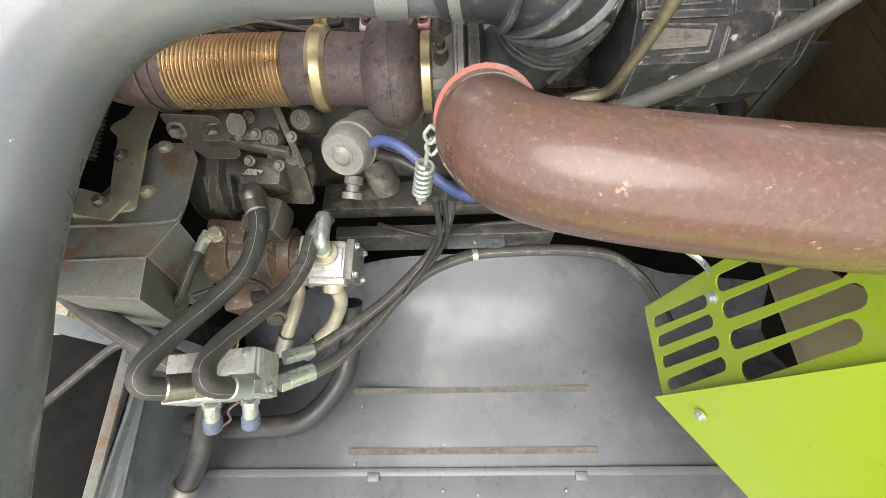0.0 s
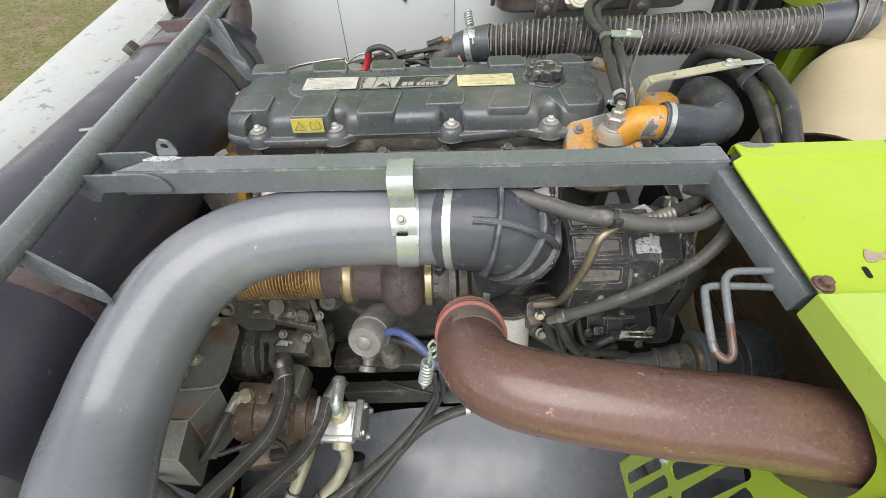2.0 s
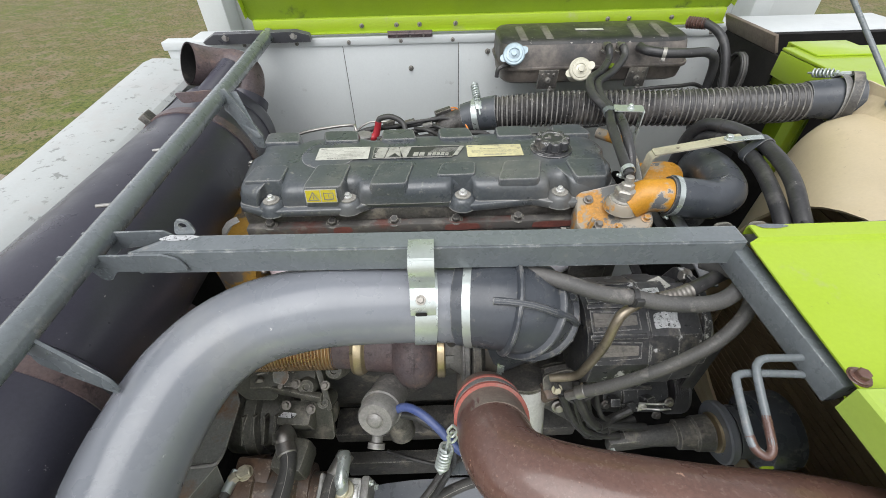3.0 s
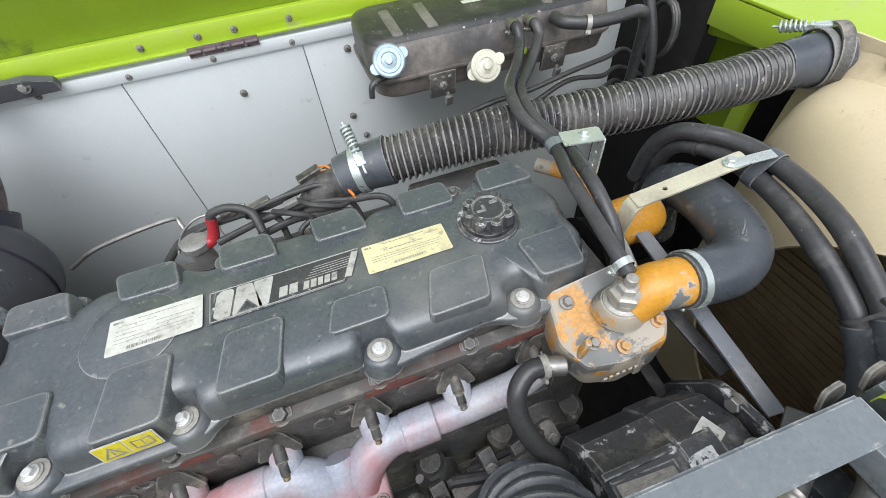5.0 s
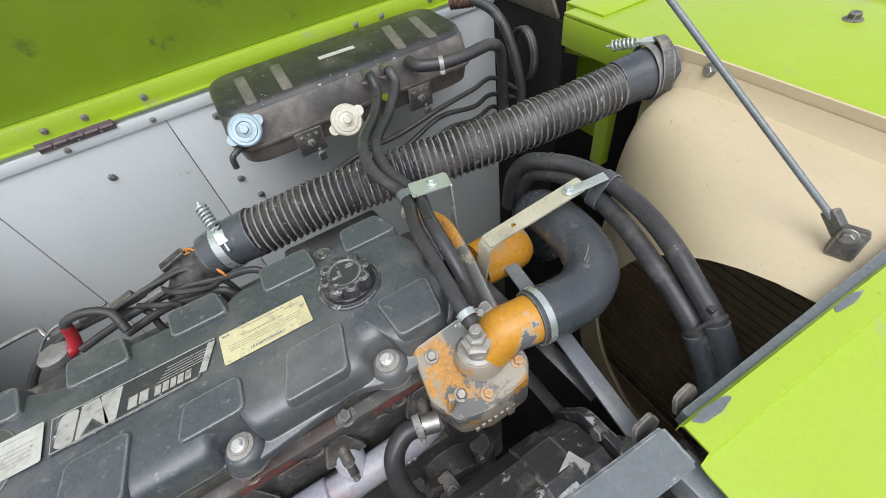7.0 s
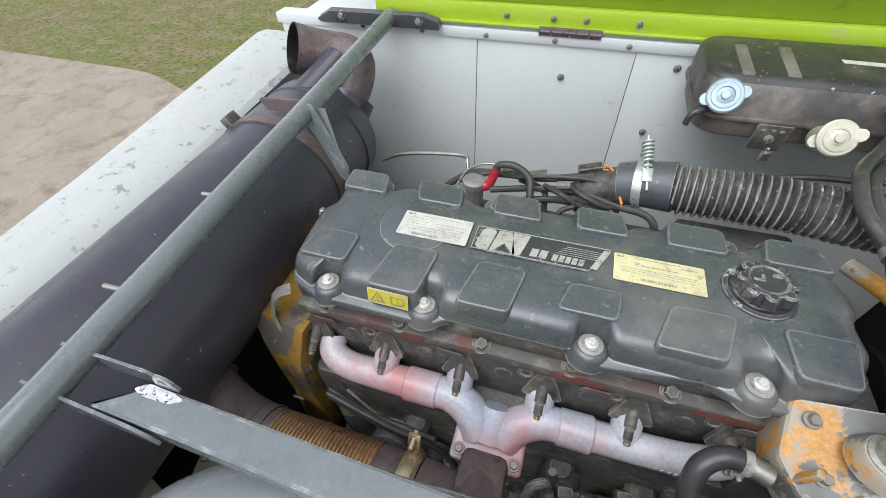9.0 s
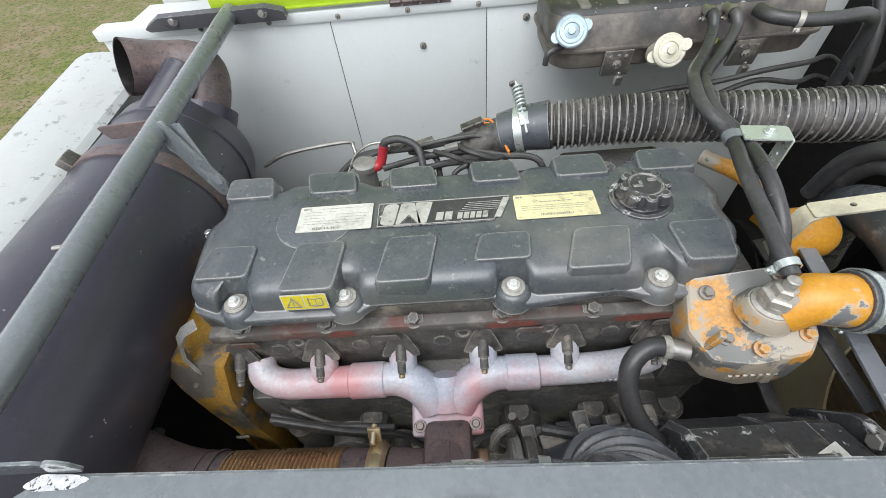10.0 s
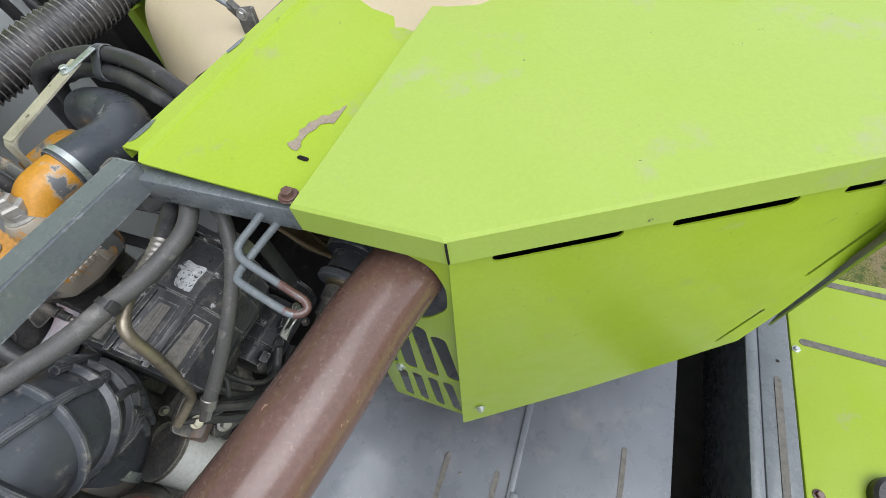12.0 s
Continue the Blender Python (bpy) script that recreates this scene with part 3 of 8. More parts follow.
for x, y in ((-0.30, 0.13), (0.36, 0.12), (-0.31, -0.03), (0.30, -0.10), (-0.05, -0.10), (0.33, 0.30), (-0.30, 0.33), (0.05, -0.11), (0.40, 0.22)):
    bolt(deck, (x, y, 0.726 if y > -0.04 else 0.724), (0, 0, 1), 0.008, BOLTMAT, False, "rivet")
# trench beyond the deck, rail and outer green step
rail = thing("edge_rail", (0.6, -0.8, 0.7), "grey painted steel edge rail with a grip slot", "rail")
part("channel", box(-1.2, 2.2, -0.775, -0.74, 0.35, 0.745, 0.006), FRAME, rail)
part("web", box(-1.2, 2.2, -0.79, -0.775, 0.35, 0.725, 0.003), DECK, rail)
part("flange", box(-1.2, 2.2, -0.89, -0.79, 0.70, 0.73, 0.004), FRAME, rail)
part("grip_strip", plate(slot(0.80, -0.842, 0.42, 0.022), Matrix.Translation((0, 0, 0.7295)), 0.0035), GRIP, rail)
step = thing("green_step", (1.2, -1.2, 0.6), "lime green tread plate with dark grip strips", "step")
part("tread", box(-1.2, 1.50, -2.0, -0.897, 0.66, 0.725, 0.006), LIME, step)
for x, y0 in ((1.465, -0.96), (1.178, -0.925)):
    part("grip_strip", turned(plate(slot(0, 0, 0.62, 0.026), Matrix(), 0.0035), pose(x - 0.012, y0 - 0.31, 0.7235, 0, 0, 88)), GRIP, step)
part("rubber_stop", lathe((0.70, -1.13, 0.725), (0.70, -1.13, 2), [(0, 0.075), (0.03, 0.075), (0.038, 0.066), (0.039, 0.01)], 32), RUBBER, step, "black rubber stop")
bolt(step, (0.66, -0.93, 0.725), (0, 0, 1), 0.020, RUST)
bolt(step, (1.141, -0.912, 0.725), (0, 0, 1), 0.016, ZINC)
part("drill_hole", lathe((1.072, -0.847, 0.7302), (1.072, -0.847, 1), [(0, 0.006), (0.0004, 0.006)], 16), DARK, rail)
# hull below the engine: closing sheets, the pit's shade put in their near-black colour
hull = thing("hull", (0.1, 0.9, 0.2), "inside of the machine hull, near-black for the shade down there", "hull", kind="structure")
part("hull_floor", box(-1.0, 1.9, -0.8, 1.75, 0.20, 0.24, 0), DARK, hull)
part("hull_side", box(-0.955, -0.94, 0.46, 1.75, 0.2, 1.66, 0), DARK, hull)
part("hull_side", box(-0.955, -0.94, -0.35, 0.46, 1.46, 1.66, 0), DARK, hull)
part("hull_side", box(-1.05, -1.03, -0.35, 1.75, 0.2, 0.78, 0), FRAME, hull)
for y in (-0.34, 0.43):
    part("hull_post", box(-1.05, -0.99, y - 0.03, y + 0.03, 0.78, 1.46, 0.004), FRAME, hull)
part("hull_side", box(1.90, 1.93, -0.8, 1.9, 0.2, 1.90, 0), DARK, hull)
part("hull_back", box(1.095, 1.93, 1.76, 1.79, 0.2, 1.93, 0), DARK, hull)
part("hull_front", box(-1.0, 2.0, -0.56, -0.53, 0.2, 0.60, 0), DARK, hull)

# ---- frame round the engine ----
bar = thing("cross_bar", (0, 0.56, 1.9), "grey-green painted square steel cross bar with a scuffed end", "bar")
bar_m = axes((-0.55, 0.577, 1.93), (1.017, -0.02, 0), (0, 1, 0))
main = plate(rounded([(0.0, -0.026), (1.02, -0.026), (1.02, 0.018), (0.06, 0.018)], 0.004, 2), bar_m @ Matrix.Translation((0, 0, -0.025)), 0.05)
bmesh.ops.bevel(main, geom=[e for e in main.edges if e.is_manifold and e.calc_face_angle(0) > 0.9], offset=0.003, segments=2, affect="EDGES")
part("tube", main, FRAME, bar)
part("drill_hole", rod((0.061, 0.5405, 1.931), (0.061, 0.545, 1.931), 0.006), DARK, bar)
part("gusset", plate(rounded([(-0.10, 0.0), (0.045, 0.0), (0.075, -0.028), (0.0, -0.032), (-0.045, -0.036), (-0.06, -0.05), (-0.075, -0.05), (-0.085, -0.012)], 0.006), axes((-0.555, 0.606, 1.9575), (1, 0, 0), (0, 0, 1)), 0.004), FRAME, bar)
part("gusset", plate(rounded([(-0.115, 0.004), (0.065, 0.006), (0.088, -0.006), (0.095, -0.030), (-0.03, -0.030), (-0.045, -0.05), (-0.06, -0.05), (-0.075, -0.022), (-0.115, -0.012)], 0.008), axes((-0.550, 0.5485, 1.948), (1, -0.03, 0), (0, 0, 1)), 0.004), FRAME, bar)
part("eye_tab", plate(rounded([(-0.02, 0), (0.02, 0), (0.014, 0.03), (-0.006, 0.034)], 0.012), axes((-0.468, 0.598, 1.954), (1, 0, 0), (0, 0, 1)), 0.004, [slot(0.002, 0.02, 0.014, 0.012)]), FRAME, bar)
part("worn_patch", plate(rounded([(-0.036, -0.004), (-0.02, -0.009), (0.02, -0.007), (0.036, 0.002), (0.018, 0.006), (-0.02, 0.007)], 0.006), axes((-0.475, 0.586, 1.9552), (1, -0.02, 0), (0, 1, 0)), 0.0006), CHIP, bar, "bare rubbed patch")
side_rail = thing("angle_frame", (0.48, 0.42, 1.89), "grey-green painted steel angle under the green cover", "frame")
part("angle", beam((0.466, 0.548, 1.915), (0.488, 0.300, 1.890), 0.03, 0.045, 0.003), FRAME, side_rail)
part("flange", beam((0.50, 0.56, 1.935), (1.05, 0.565, 1.945), 0.03, 0.03, 0.002), FRAME, side_rail)
for x in (0.462, 0.522):
    part("tab", plate(rounded([(-0.02, 0), (0.022, 0), (0.016, 0.026), (-0.012, 0.03)], 0.008), axes((x, 0.582, 1.922), (0.7, 0.1, 0.1), (0.1, 0.3, 0.8)), 0.005), CASTDARK, side_rail)
hook = thing("rod_hook", (0.46, 0.33, 1.9), "bent grey steel rod hook with a rusty tip", "hook")
part("rod", sweep([(0.4780, 0.3540, 1.893), (0.4500, 0.3540, 1.893), (0.4180, 0.3540, 1.893), (0.4060, 0.3490, 1.890), (0.3980, 0.3340, 1.885), (0.3850, 0.2660, 1.862), (0.3810, 0.2470, 1.854), (0.3720, 0.2410, 1.850), (0.3620, 0.2490, 1.852)], 0.0055, 12, 6), FRAME, hook)
part("rod", sweep([(0.3620, 0.2490, 1.852), (0.3600, 0.2640, 1.857), (0.3720, 0.3290, 1.874), (0.3800, 0.3400, 1.876), (0.3980, 0.3420, 1.876), (0.4500, 0.3400, 1.875), (0.4780, 0.3380, 1.874)], 0.0055, 12, 6), FRAME, hook)
part("rusty_tip", sweep([(0.3885, 0.2840, 1.868), (0.3850, 0.2660, 1.862), (0.3810, 0.2470, 1.854), (0.3720, 0.2410, 1.850), (0.3620, 0.2490, 1.852), (0.3600, 0.2640, 1.857)], 0.0058, 12, 6), RUST, hook, "rusty bend")

# tube rail over the muffler
rail2 = thing("tube_rail", (-0.63, 1.0, 1.95), "grey-green painted round tube rail above the muffler", "rail")
part("tube", sweep([(-0.648, 1.745, 1.985), (-0.642, 1.175, 1.958), (-0.617, 0.602, 1.953), (-0.596, 0.03, 1.947)], 0.0222, 20), FRAME, rail2)
part("gusset", plate(rounded([(0.005, 0.012), (0.02, 0.014), (0.105, -0.115), (0.105, -0.15), (0.08, -0.15), (0.0, -0.03)], 0.008), axes((-0.635, 1.212, 1.968), (1, -0.25, 0), (0, 0.12, 1)), 0.006), FRAME, rail2)
gus = [Vector(p) for p in ((-0.622, 1.216, 1.968), (-0.592, 1.216, 1.970), (-0.543, 1.166, 1.853), (-0.556, 1.168, 1.850), (-0.638, 1.205, 1.923))]
part("gusset_flange", loft([gus, [p + Vector((-0.0015, 0.005, -0.002)) for p in gus]]), FRAME, rail2)
part("gusset", plate(rounded([(0, 0.01), (0.11, -0.075), (0.115, -0.105), (0, -0.06)], 0.012), axes((-0.612, 0.395, 1.953), (1, -0.2, 0), (0, 0.12, 1)), 0.005), FRAME, rail2)
for y in (0.70, 0.92):
    part("pin", rod((-0.63, y, 1.952), (-0.69, y, 1.947), 0.004), STEEL, rail2)
work = thing("rail_bracket", (-0.70, 1.735, 1.99), "dark steel bracket bolted to the wall rail", "bracket")
part("arm", plate(rounded([(-0.19, -0.012), (-0.14, 0.016), (0.16, 0.02), (0.21, 0.005), (0.21, -0.02), (-0.18, -0.022)], 0.004), axes((-0.70, 1.735, 1.985), (1, 0, 0), (0, -0.25, 1)), 0.02), MUFBRACKET, work)
for x in (-0.80, -0.55):
    bolt(work, (x, 1.716, 1.985), (0, -1, 0.1), 0.016, STEEL)

# ---- green covers over the cooler ----
strip = thing("green_cover_strip", (0.8, 0.42, 1.93), "lime green folded cover strip with scraped bare patches", "cover")
SM = [(0.266, 1.926, 0.475), (0.40, 1.940, 0.471), (0.522, 1.953, 0.469), (0.530, 1.954, 0.470), (0.533, 1.962, 0.482), (0.562, 1.964, 0.482), (0.5655, 1.958, 0.482), (0.5655, 1.945, 0.482)]
loops = [[Vector((x if e else xa, y, z)) for y, z, xa in SM] + [Vector((x if e else xa, y - 0.001, z - 0.003)) for y, z, xa in reversed(SM)] for x, e in ((0.47, 0), (1.15, 1))]
part("sheet", loft(loops), LIME, strip, crease=20)
for pts in ([(0.50, 0.553), (0.525, 0.5515), (0.545, 0.556), (0.538, 0.561), (0.51, 0.5635), (0.49, 0.561)], [(0.72, 0.556), (0.75, 0.553), (0.775, 0.557), (0.76, 0.562), (0.725, 0.5625)]):
    part("scuff", plate(rounded(pts, 0.003, 2), Matrix.Translation((0, 0, 1.9643)), 0.0004), FRAME, strip, "paint rubbed through")
for i, pts in enumerate(([(0.568, 0.354), (0.560, 0.342), (0.559, 0.332), (0.570, 0.331), (0.578, 0.336), (0.597, 0.335), (0.606, 0.329), (0.619, 0.328), (0.627, 0.315), (0.626, 0.309), (0.672, 0.309), (0.667, 0.314), (0.659, 0.314), (0.652, 0.321), (0.641, 0.324), (0.638, 0.335), (0.627, 0.337), (0.617, 0.346), (0.607, 0.345), (0.598, 0.351), (0.588, 0.345), (0.577, 0.347)],)):
    pm = axes((0, 0.29, 1.9293), (1, 0, 0), (0, 0.235, 0.024))
    part("scrape", plate(rounded([(x, y - 0.29) for x, y in pts], 0.002, 2), pm, 0.0005), SCRAPE if i == 0 else RUBBED, strip, "bare scraped paint")
part("oblong_hole", plate(slot(0.549, 0.026, 0.018, 0.007, 1.5), axes((0, 0.29, 1.9293), (1, 0, 0), (0, 0.235, 0.024)), 0.0008), DARK, strip)
part("rust_ring", lathe((0.484, 0.300, 1.9300), (0.484, 0.294, 1.99), [(0, 0.014), (0.001, 0.013)], 20), RUST, strip)
bolt(strip, (0.484, 0.300, 1.931), (0, -0.1, 1), 0.014, RUST)

FD = Vector((0.246, -0.447, 0)).normalized()
cover = thing("green_cover_box", (0.6, 0.0, 1.1), "lime green vented sheet steel box with a folded lid", "cover")
lid = [(0.460, 0.280), (0.460, 0.075), (0.460 + FD.x * 0.665, 0.075 + FD.y * 0.665), (0.985, -0.52), (1.045, -0.24), (1.12, 0.280)]
top = loft([[Vector((x, y, 1.894)) for x, y in lid], [Vector((x, y, 1.938)) for x, y in lid], [Vector((x + (0.004 if x < 0.6 else 0), y - (0.003 if y > 0.2 else -0.003), 1.942)) for x, y in lid]], (False, True))
part("lid", top, LIMETOP, cover, crease=20)
part("lid_lip", beam((1.043, -0.23, 1.9455), (1.118, 0.268, 1.9455), 0.014, 0.006, 0.002), LIME, cover)
part("side_panel", loft([[Vector((x, y, z)) for x, y in ((0.995, -0.525), (1.06, -0.24), (1.135, 0.280), (1.75, 0.280), (1.75, -0.75), (1.20, -0.75))] for z in (1.905, 1.932)]), LIMETOP, cover)
part("end_wall", beam((0.785, -0.505, 1.60), (1.18, -0.74, 1.70), 0.004, 0.56, 0.0), LIME, cover)
part("corner_slit", rod((0.4595, 0.0735, 1.897), (0.4595, 0.0735, 1.937), 0.0015), DARK, cover)
# side with vents: 2D outline in (y, z)
SX = 0.474
side_out = rounded([(0.300, 1.903), (0.240, 1.890), (0.165, 1.882), (0.108, 1.855), (0.092, 1.800), (0.098, 1.735), (0.140, 1.680), (0.22, 1.650), (0.262, 1.665), (0.285, 1.690), (0.325, 1.075), (0.112, 1.070), (0.076, 1.903)], 0.02)
slots = [slot(y, 1.22, 0.235, 0.026, radians(90 + a)) for y, a in ((0.268, 5), (0.226, 3), (0.182, 1), (0.138, -2))]
slots += [slot(y, z, L, 0.032, radians(90 + a)) for y, z, L, a in ((0.258, 1.50, 0.25, 7), (0.216, 1.50, 0.26, 4), (0.170, 1.50, 0.27, 1), (0.126, 1.49, 0.24, -3))]
part("vented_side", plate(side_out, axes((SX, 0, 0), (0, 1, 0), (0, 0, 1)), 0.003, slots), LIME, cover)
part("side_fold", beam((SX + 0.010, 0.287, 1.685), (SX + 0.010, 0.325, 1.075), 0.004, 0.02, 0.001, (1, 0, 0)), LIME, cover)
# slanted front in (along FD, z)
fo = Vector((0.4715, 0.0785, 0))
front_out = rounded([(0.0, 1.905), (0.662, 1.905), (0.655, 1.62), (0.646, 1.48), (0.620, 1.335), (0.49, 1.272), (0.27, 1.175), (-0.040, 1.075)], 0.006)
fslots = [slot(0.137, 1.871, 0.168, 0.020), slot(0.365, 1.870, 0.162, 0.020), slot(0.578, 1.871, 0.145, 0.020), slot(0.575, 1.432, 0.15, 0.009, radians(76)), slot(0.617, 1.70, 0.15, 0.009, radians(78))]
part("front", plate(front_out, axes(fo, FD, (0, 0, 1)), -0.003, fslots), LIME, cover)
# Added near-black sheets stand for the shade behind the slots and inside the box.
part("slot_shade", plate([(0.02, 1.25), (0.64, 1.40), (0.64, 1.892), (0.02, 1.892)], axes(fo + Vector((0.045, 0.02, 0)), FD, (0, 0, 1)), 0.003), DARK, cover)
part("box_shade", box(1.20, 1.21, -0.6, 0.30, 0.75, 1.88, 0), DARK, cover, "near-black sheet for the shade inside the box")
bolt(cover, fo + FD * 0.012 + Vector((-0.004, -0.003, 1.215)), (-0.9, -0.45, 0), 0.014, ZINC)
bolt(cover, (SX, 0.255, 1.36), (-1, 0, 0), 0.014, ZINC)

outer = thing("cooler_hood", (1.4, 0.9, 1.9), "lime green cooler hood panel with a bolt", "hood")
part("top", box(1.075, 2.2, 0.318, 1.42, 1.975, 1.985, 0.004), LIME, outer)
part("upstand", box(1.075, 1.081, 0.57, 1.42, 1.90, 1.974, 0.002), LIME, outer)
part("step", box(1.17, 2.2, 0.318, 0.36, 1.925, 1.974, 0.004), LIME, outer)
part("ridge", box(1.55, 2.2, 0.35, 1.42, 1.986, 1.996, 0.004), LIME, outer)
bolt(outer, (1.42, 0.93, 1.985), (0, 0, 1), 0.022, CASTDARK)
bolt(outer, (1.25, 0.70, 1.985), (0, 0, 1), 0.006, CASTDARK, False)
pocket = thing("green_bracket_box", (1.1, 1.35, 1.9), "lime green folded bracket with an open pocket", "bracket")
po = rounded([(0, 0), (0.14, 0), (0.14, 0.13), (0, 0.13)], 0.008)
part("face", plate(po, axes((1.115, 1.452, 1.86), (0.30, -0.95, 0), (0, 0, 1)), 0.004, [rounded([(0.02, 0.02), (0.11, 0.02), (0.12, 0.10), (0.02, 0.11)], 0.02)]), LIME, pocket)
part("top", box(1.112, 1.30, 1.318, 1.455, 1.985, 1.991, 0.002), LIME, pocket)
part("back", box(1.175, 1.185, 1.30, 1.45, 1.6, 1.984, 0), LIME_SHADE_DULL, pocket)
part("post", box(1.02, 1.05, 1.17, 1.21, 1.66, 1.86, 0.004), LIME, pocket)
bolt(pocket, (1.173, 1.40, 1.94), (-1, 0, 0), 0.014, STEEL)
rwall = thing("dark_side_plate", (1.08, 1.55, 1.3), "black painted side plate with a light folded edge", "panel")
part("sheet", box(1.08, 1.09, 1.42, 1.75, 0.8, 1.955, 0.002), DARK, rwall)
part("edge", turned(box(-0.005, 0.005, -0.15, 0.15, -0.03, 0.03, 0.001), pose(1.075, 1.60, 1.985, 0, -25, 0)), SOOTTAN, rwall)

# ---- engine ----
eng = thing("engine", (-0.06, 1.0, 0.9), "dark six-cylinder diesel engine with a dusty black valve cover", "engine")
part("block", join(box(-0.50, 0.38, 0.80, 1.15, 0.95, 1.60, 0.02), box(-0.47, 0.35, 0.76, 0.82, 1.05, 1.35, 0.02)), CASTDARK, eng)
for k in range(6):
    part("block_rib", rod((-0.42 + 0.155 * k, 0.79, 1.10), (-0.42 + 0.155 * k, 0.79, 1.50), 0.03, 0.01), CASTDARK, eng)
head = part("cylinder_head", box(-0.505, 0.385, 0.862, 1.15, 1.60, 1.735, 0.006), CASTDARK, eng)
part("rocker_base", box(-0.515, 0.395, 0.852, 1.155, 1.737, 1.762, 0.004), PRIMER, eng, "reddish primed rocker base")
part("rocker_housing", box(-0.515, 0.395, 0.872, 1.155, 1.763, 1.80, 0.005), CASTDARK, eng)
for k in range(6):
    x = -0.455 + 0.155 * k
    bolt(head, (x, 0.866, 1.762), (0, -0.35, 1), 0.020, CASTDARK)
    part("stud", join(rod((x - 0.035, 0.868, 1.692), (x - 0.035, 0.832, 1.668), 0.0105), rod((x - 0.035, 0.832, 1.668), (x - 0.035, 0.815, 1.655), 0.008)), CASTDARK, head)
    part("stud_flange", plate(rounded([(-0.04, -0.028), (0.04, -0.028), (0.014, 0.03), (-0.014, 0.03)], 0.012), axes((x - 0.035, 0.8605, 1.690), (1, 0, 0), (0, 0.35, 1)), 0.008), CASTDARK, head)
    part("stud_tip", rod((x - 0.035, 0.8147, 1.6548), (x - 0.035, 0.808, 1.650), 0.0065), STRAW if k in (2, 3) else BOLTMAT, head)
    part("boss", lathe((x + 0.045, 0.863, 1.69), (x + 0.045, 0.5, 1.69), [(0, 0.017), (0.004, 0.017), (0.005, 0.009), (0.0055, 0.002)], 16), CASTDARK, head)

for x in (-0.40, -0.245, -0.09, 0.065, 0.22):
    part("core_plug", lathe((x + 0.03, 0.8625, 1.712), (x + 0.03, 0.5, 1.712), [(0, 0.016), (0.003, 0.016), (0.0032, 0.011), (0.001, 0.010), (0.001, 0.002)], 20), CASTDARK, head)
for x in (-0.46, -0.20, 0.06, 0.30):
    part("gasket_tab", plate(rounded([(-0.03, 0), (0.03, 0), (0.022, 0.014), (-0.022, 0.014)], 0.005), axes((x, 0.851, 1.724), (1, 0, 0), (0, 0, 1)), 0.003), PRIMER, head)
for x, w in ((-0.30, 0.05), (-0.02, 0.09), (0.20, 0.11)):
    part("primer_patch", plate(rounded([(0, 0.002), (w * 0.4, 0.0), (w, 0.004), (w * 0.95, 0.019), (w * 0.5, 0.021), (0.004, 0.018)], 0.004), axes((x, 0.8515, 1.739), (1, 0, 0), (0, 0, 1)), 0.0006), REDPRIMER, head, "bare red primer")

# valve cover
OUT = [(-0.520, 0.875), (-0.455, 0.848), (-0.235, 0.848), (-0.20, 0.872), (-0.10, 0.872), (0.0, 0.868), (0.02, 0.848), (0.06, 0.850), (0.20, 0.868), (0.25, 0.848), (0.31, 0.850), (0.38, 0.880), (0.425, 0.93), (0.418, 1.00), (0.432, 1.03), (0.425, 1.07), (0.395, 1.13), (0.36, 1.165), (0.30, 1.162), (0.26, 1.145), (0.19, 1.15), (0.13, 1.165), (0.06, 1.15), (-0.10, 1.155), (-0.14, 1.14), (-0.26, 1.15), (-0.30, 1.14), (-0.42, 1.16), (-0.50, 1.155), (-0.53, 1.12), (-0.525, 1.06), (-0.542, 1.03), (-0.535, 0.95)]
BODY = [(-0.518, 0.888), (-0.480, 0.872)]
for xb in (-0.438, -0.252, 0.027, 0.263):
    BODY += [(xb - 0.029, 0.867), (xb - 0.022, 0.893), (xb, 0.901), (xb + 0.022, 0.893), (xb + 0.029, 0.867)]
BODY += [(0.340, 0.872), (0.378, 0.892), (0.412, 0.94), (0.405, 1.00), (0.418, 1.03), (0.412, 1.07), (0.385, 1.12), (0.35, 1.150), (0.28, 1.148), (0.26, 1.125), (0.22, 1.125), (0.19, 1.150), (0.09, 1.150), (0.06, 1.125), (0.0, 1.125), (-0.03, 1.145), (-0.14, 1.145), (-0.17, 1.125), (-0.22, 1.125), (-0.25, 1.145), (-0.39, 1.145), (-0.41, 1.125), (-0.46, 1.125), (-0.485, 1.145), (-0.515, 1.11), (-0.51, 1.06), (-0.53, 1.03), (-0.525, 0.95)]
C2 = Vector((-0.055, 1.005))


def ring(z, inset, outline):
    out = []
    for p in rounded(outline, 0.014, 3):
        d = p - C2
        out.append(Vector((C2.x + d.x * (0.48 - inset) / 0.48, C2.y + d.y * (0.158 - inset) / 0.158, z)))
    return out


def dome(z, ix, iy):
    """The cover's body outline drawn in by ix along it and by iy across it."""
    return [Vector((C2.x + (p.x - C2.x) * (0.48 - ix) / 0.48, C2.y + (p.y - C2.y) * (0.158 - iy) / 0.158, z)) for p in rounded(BODY, 0.014, 3)]


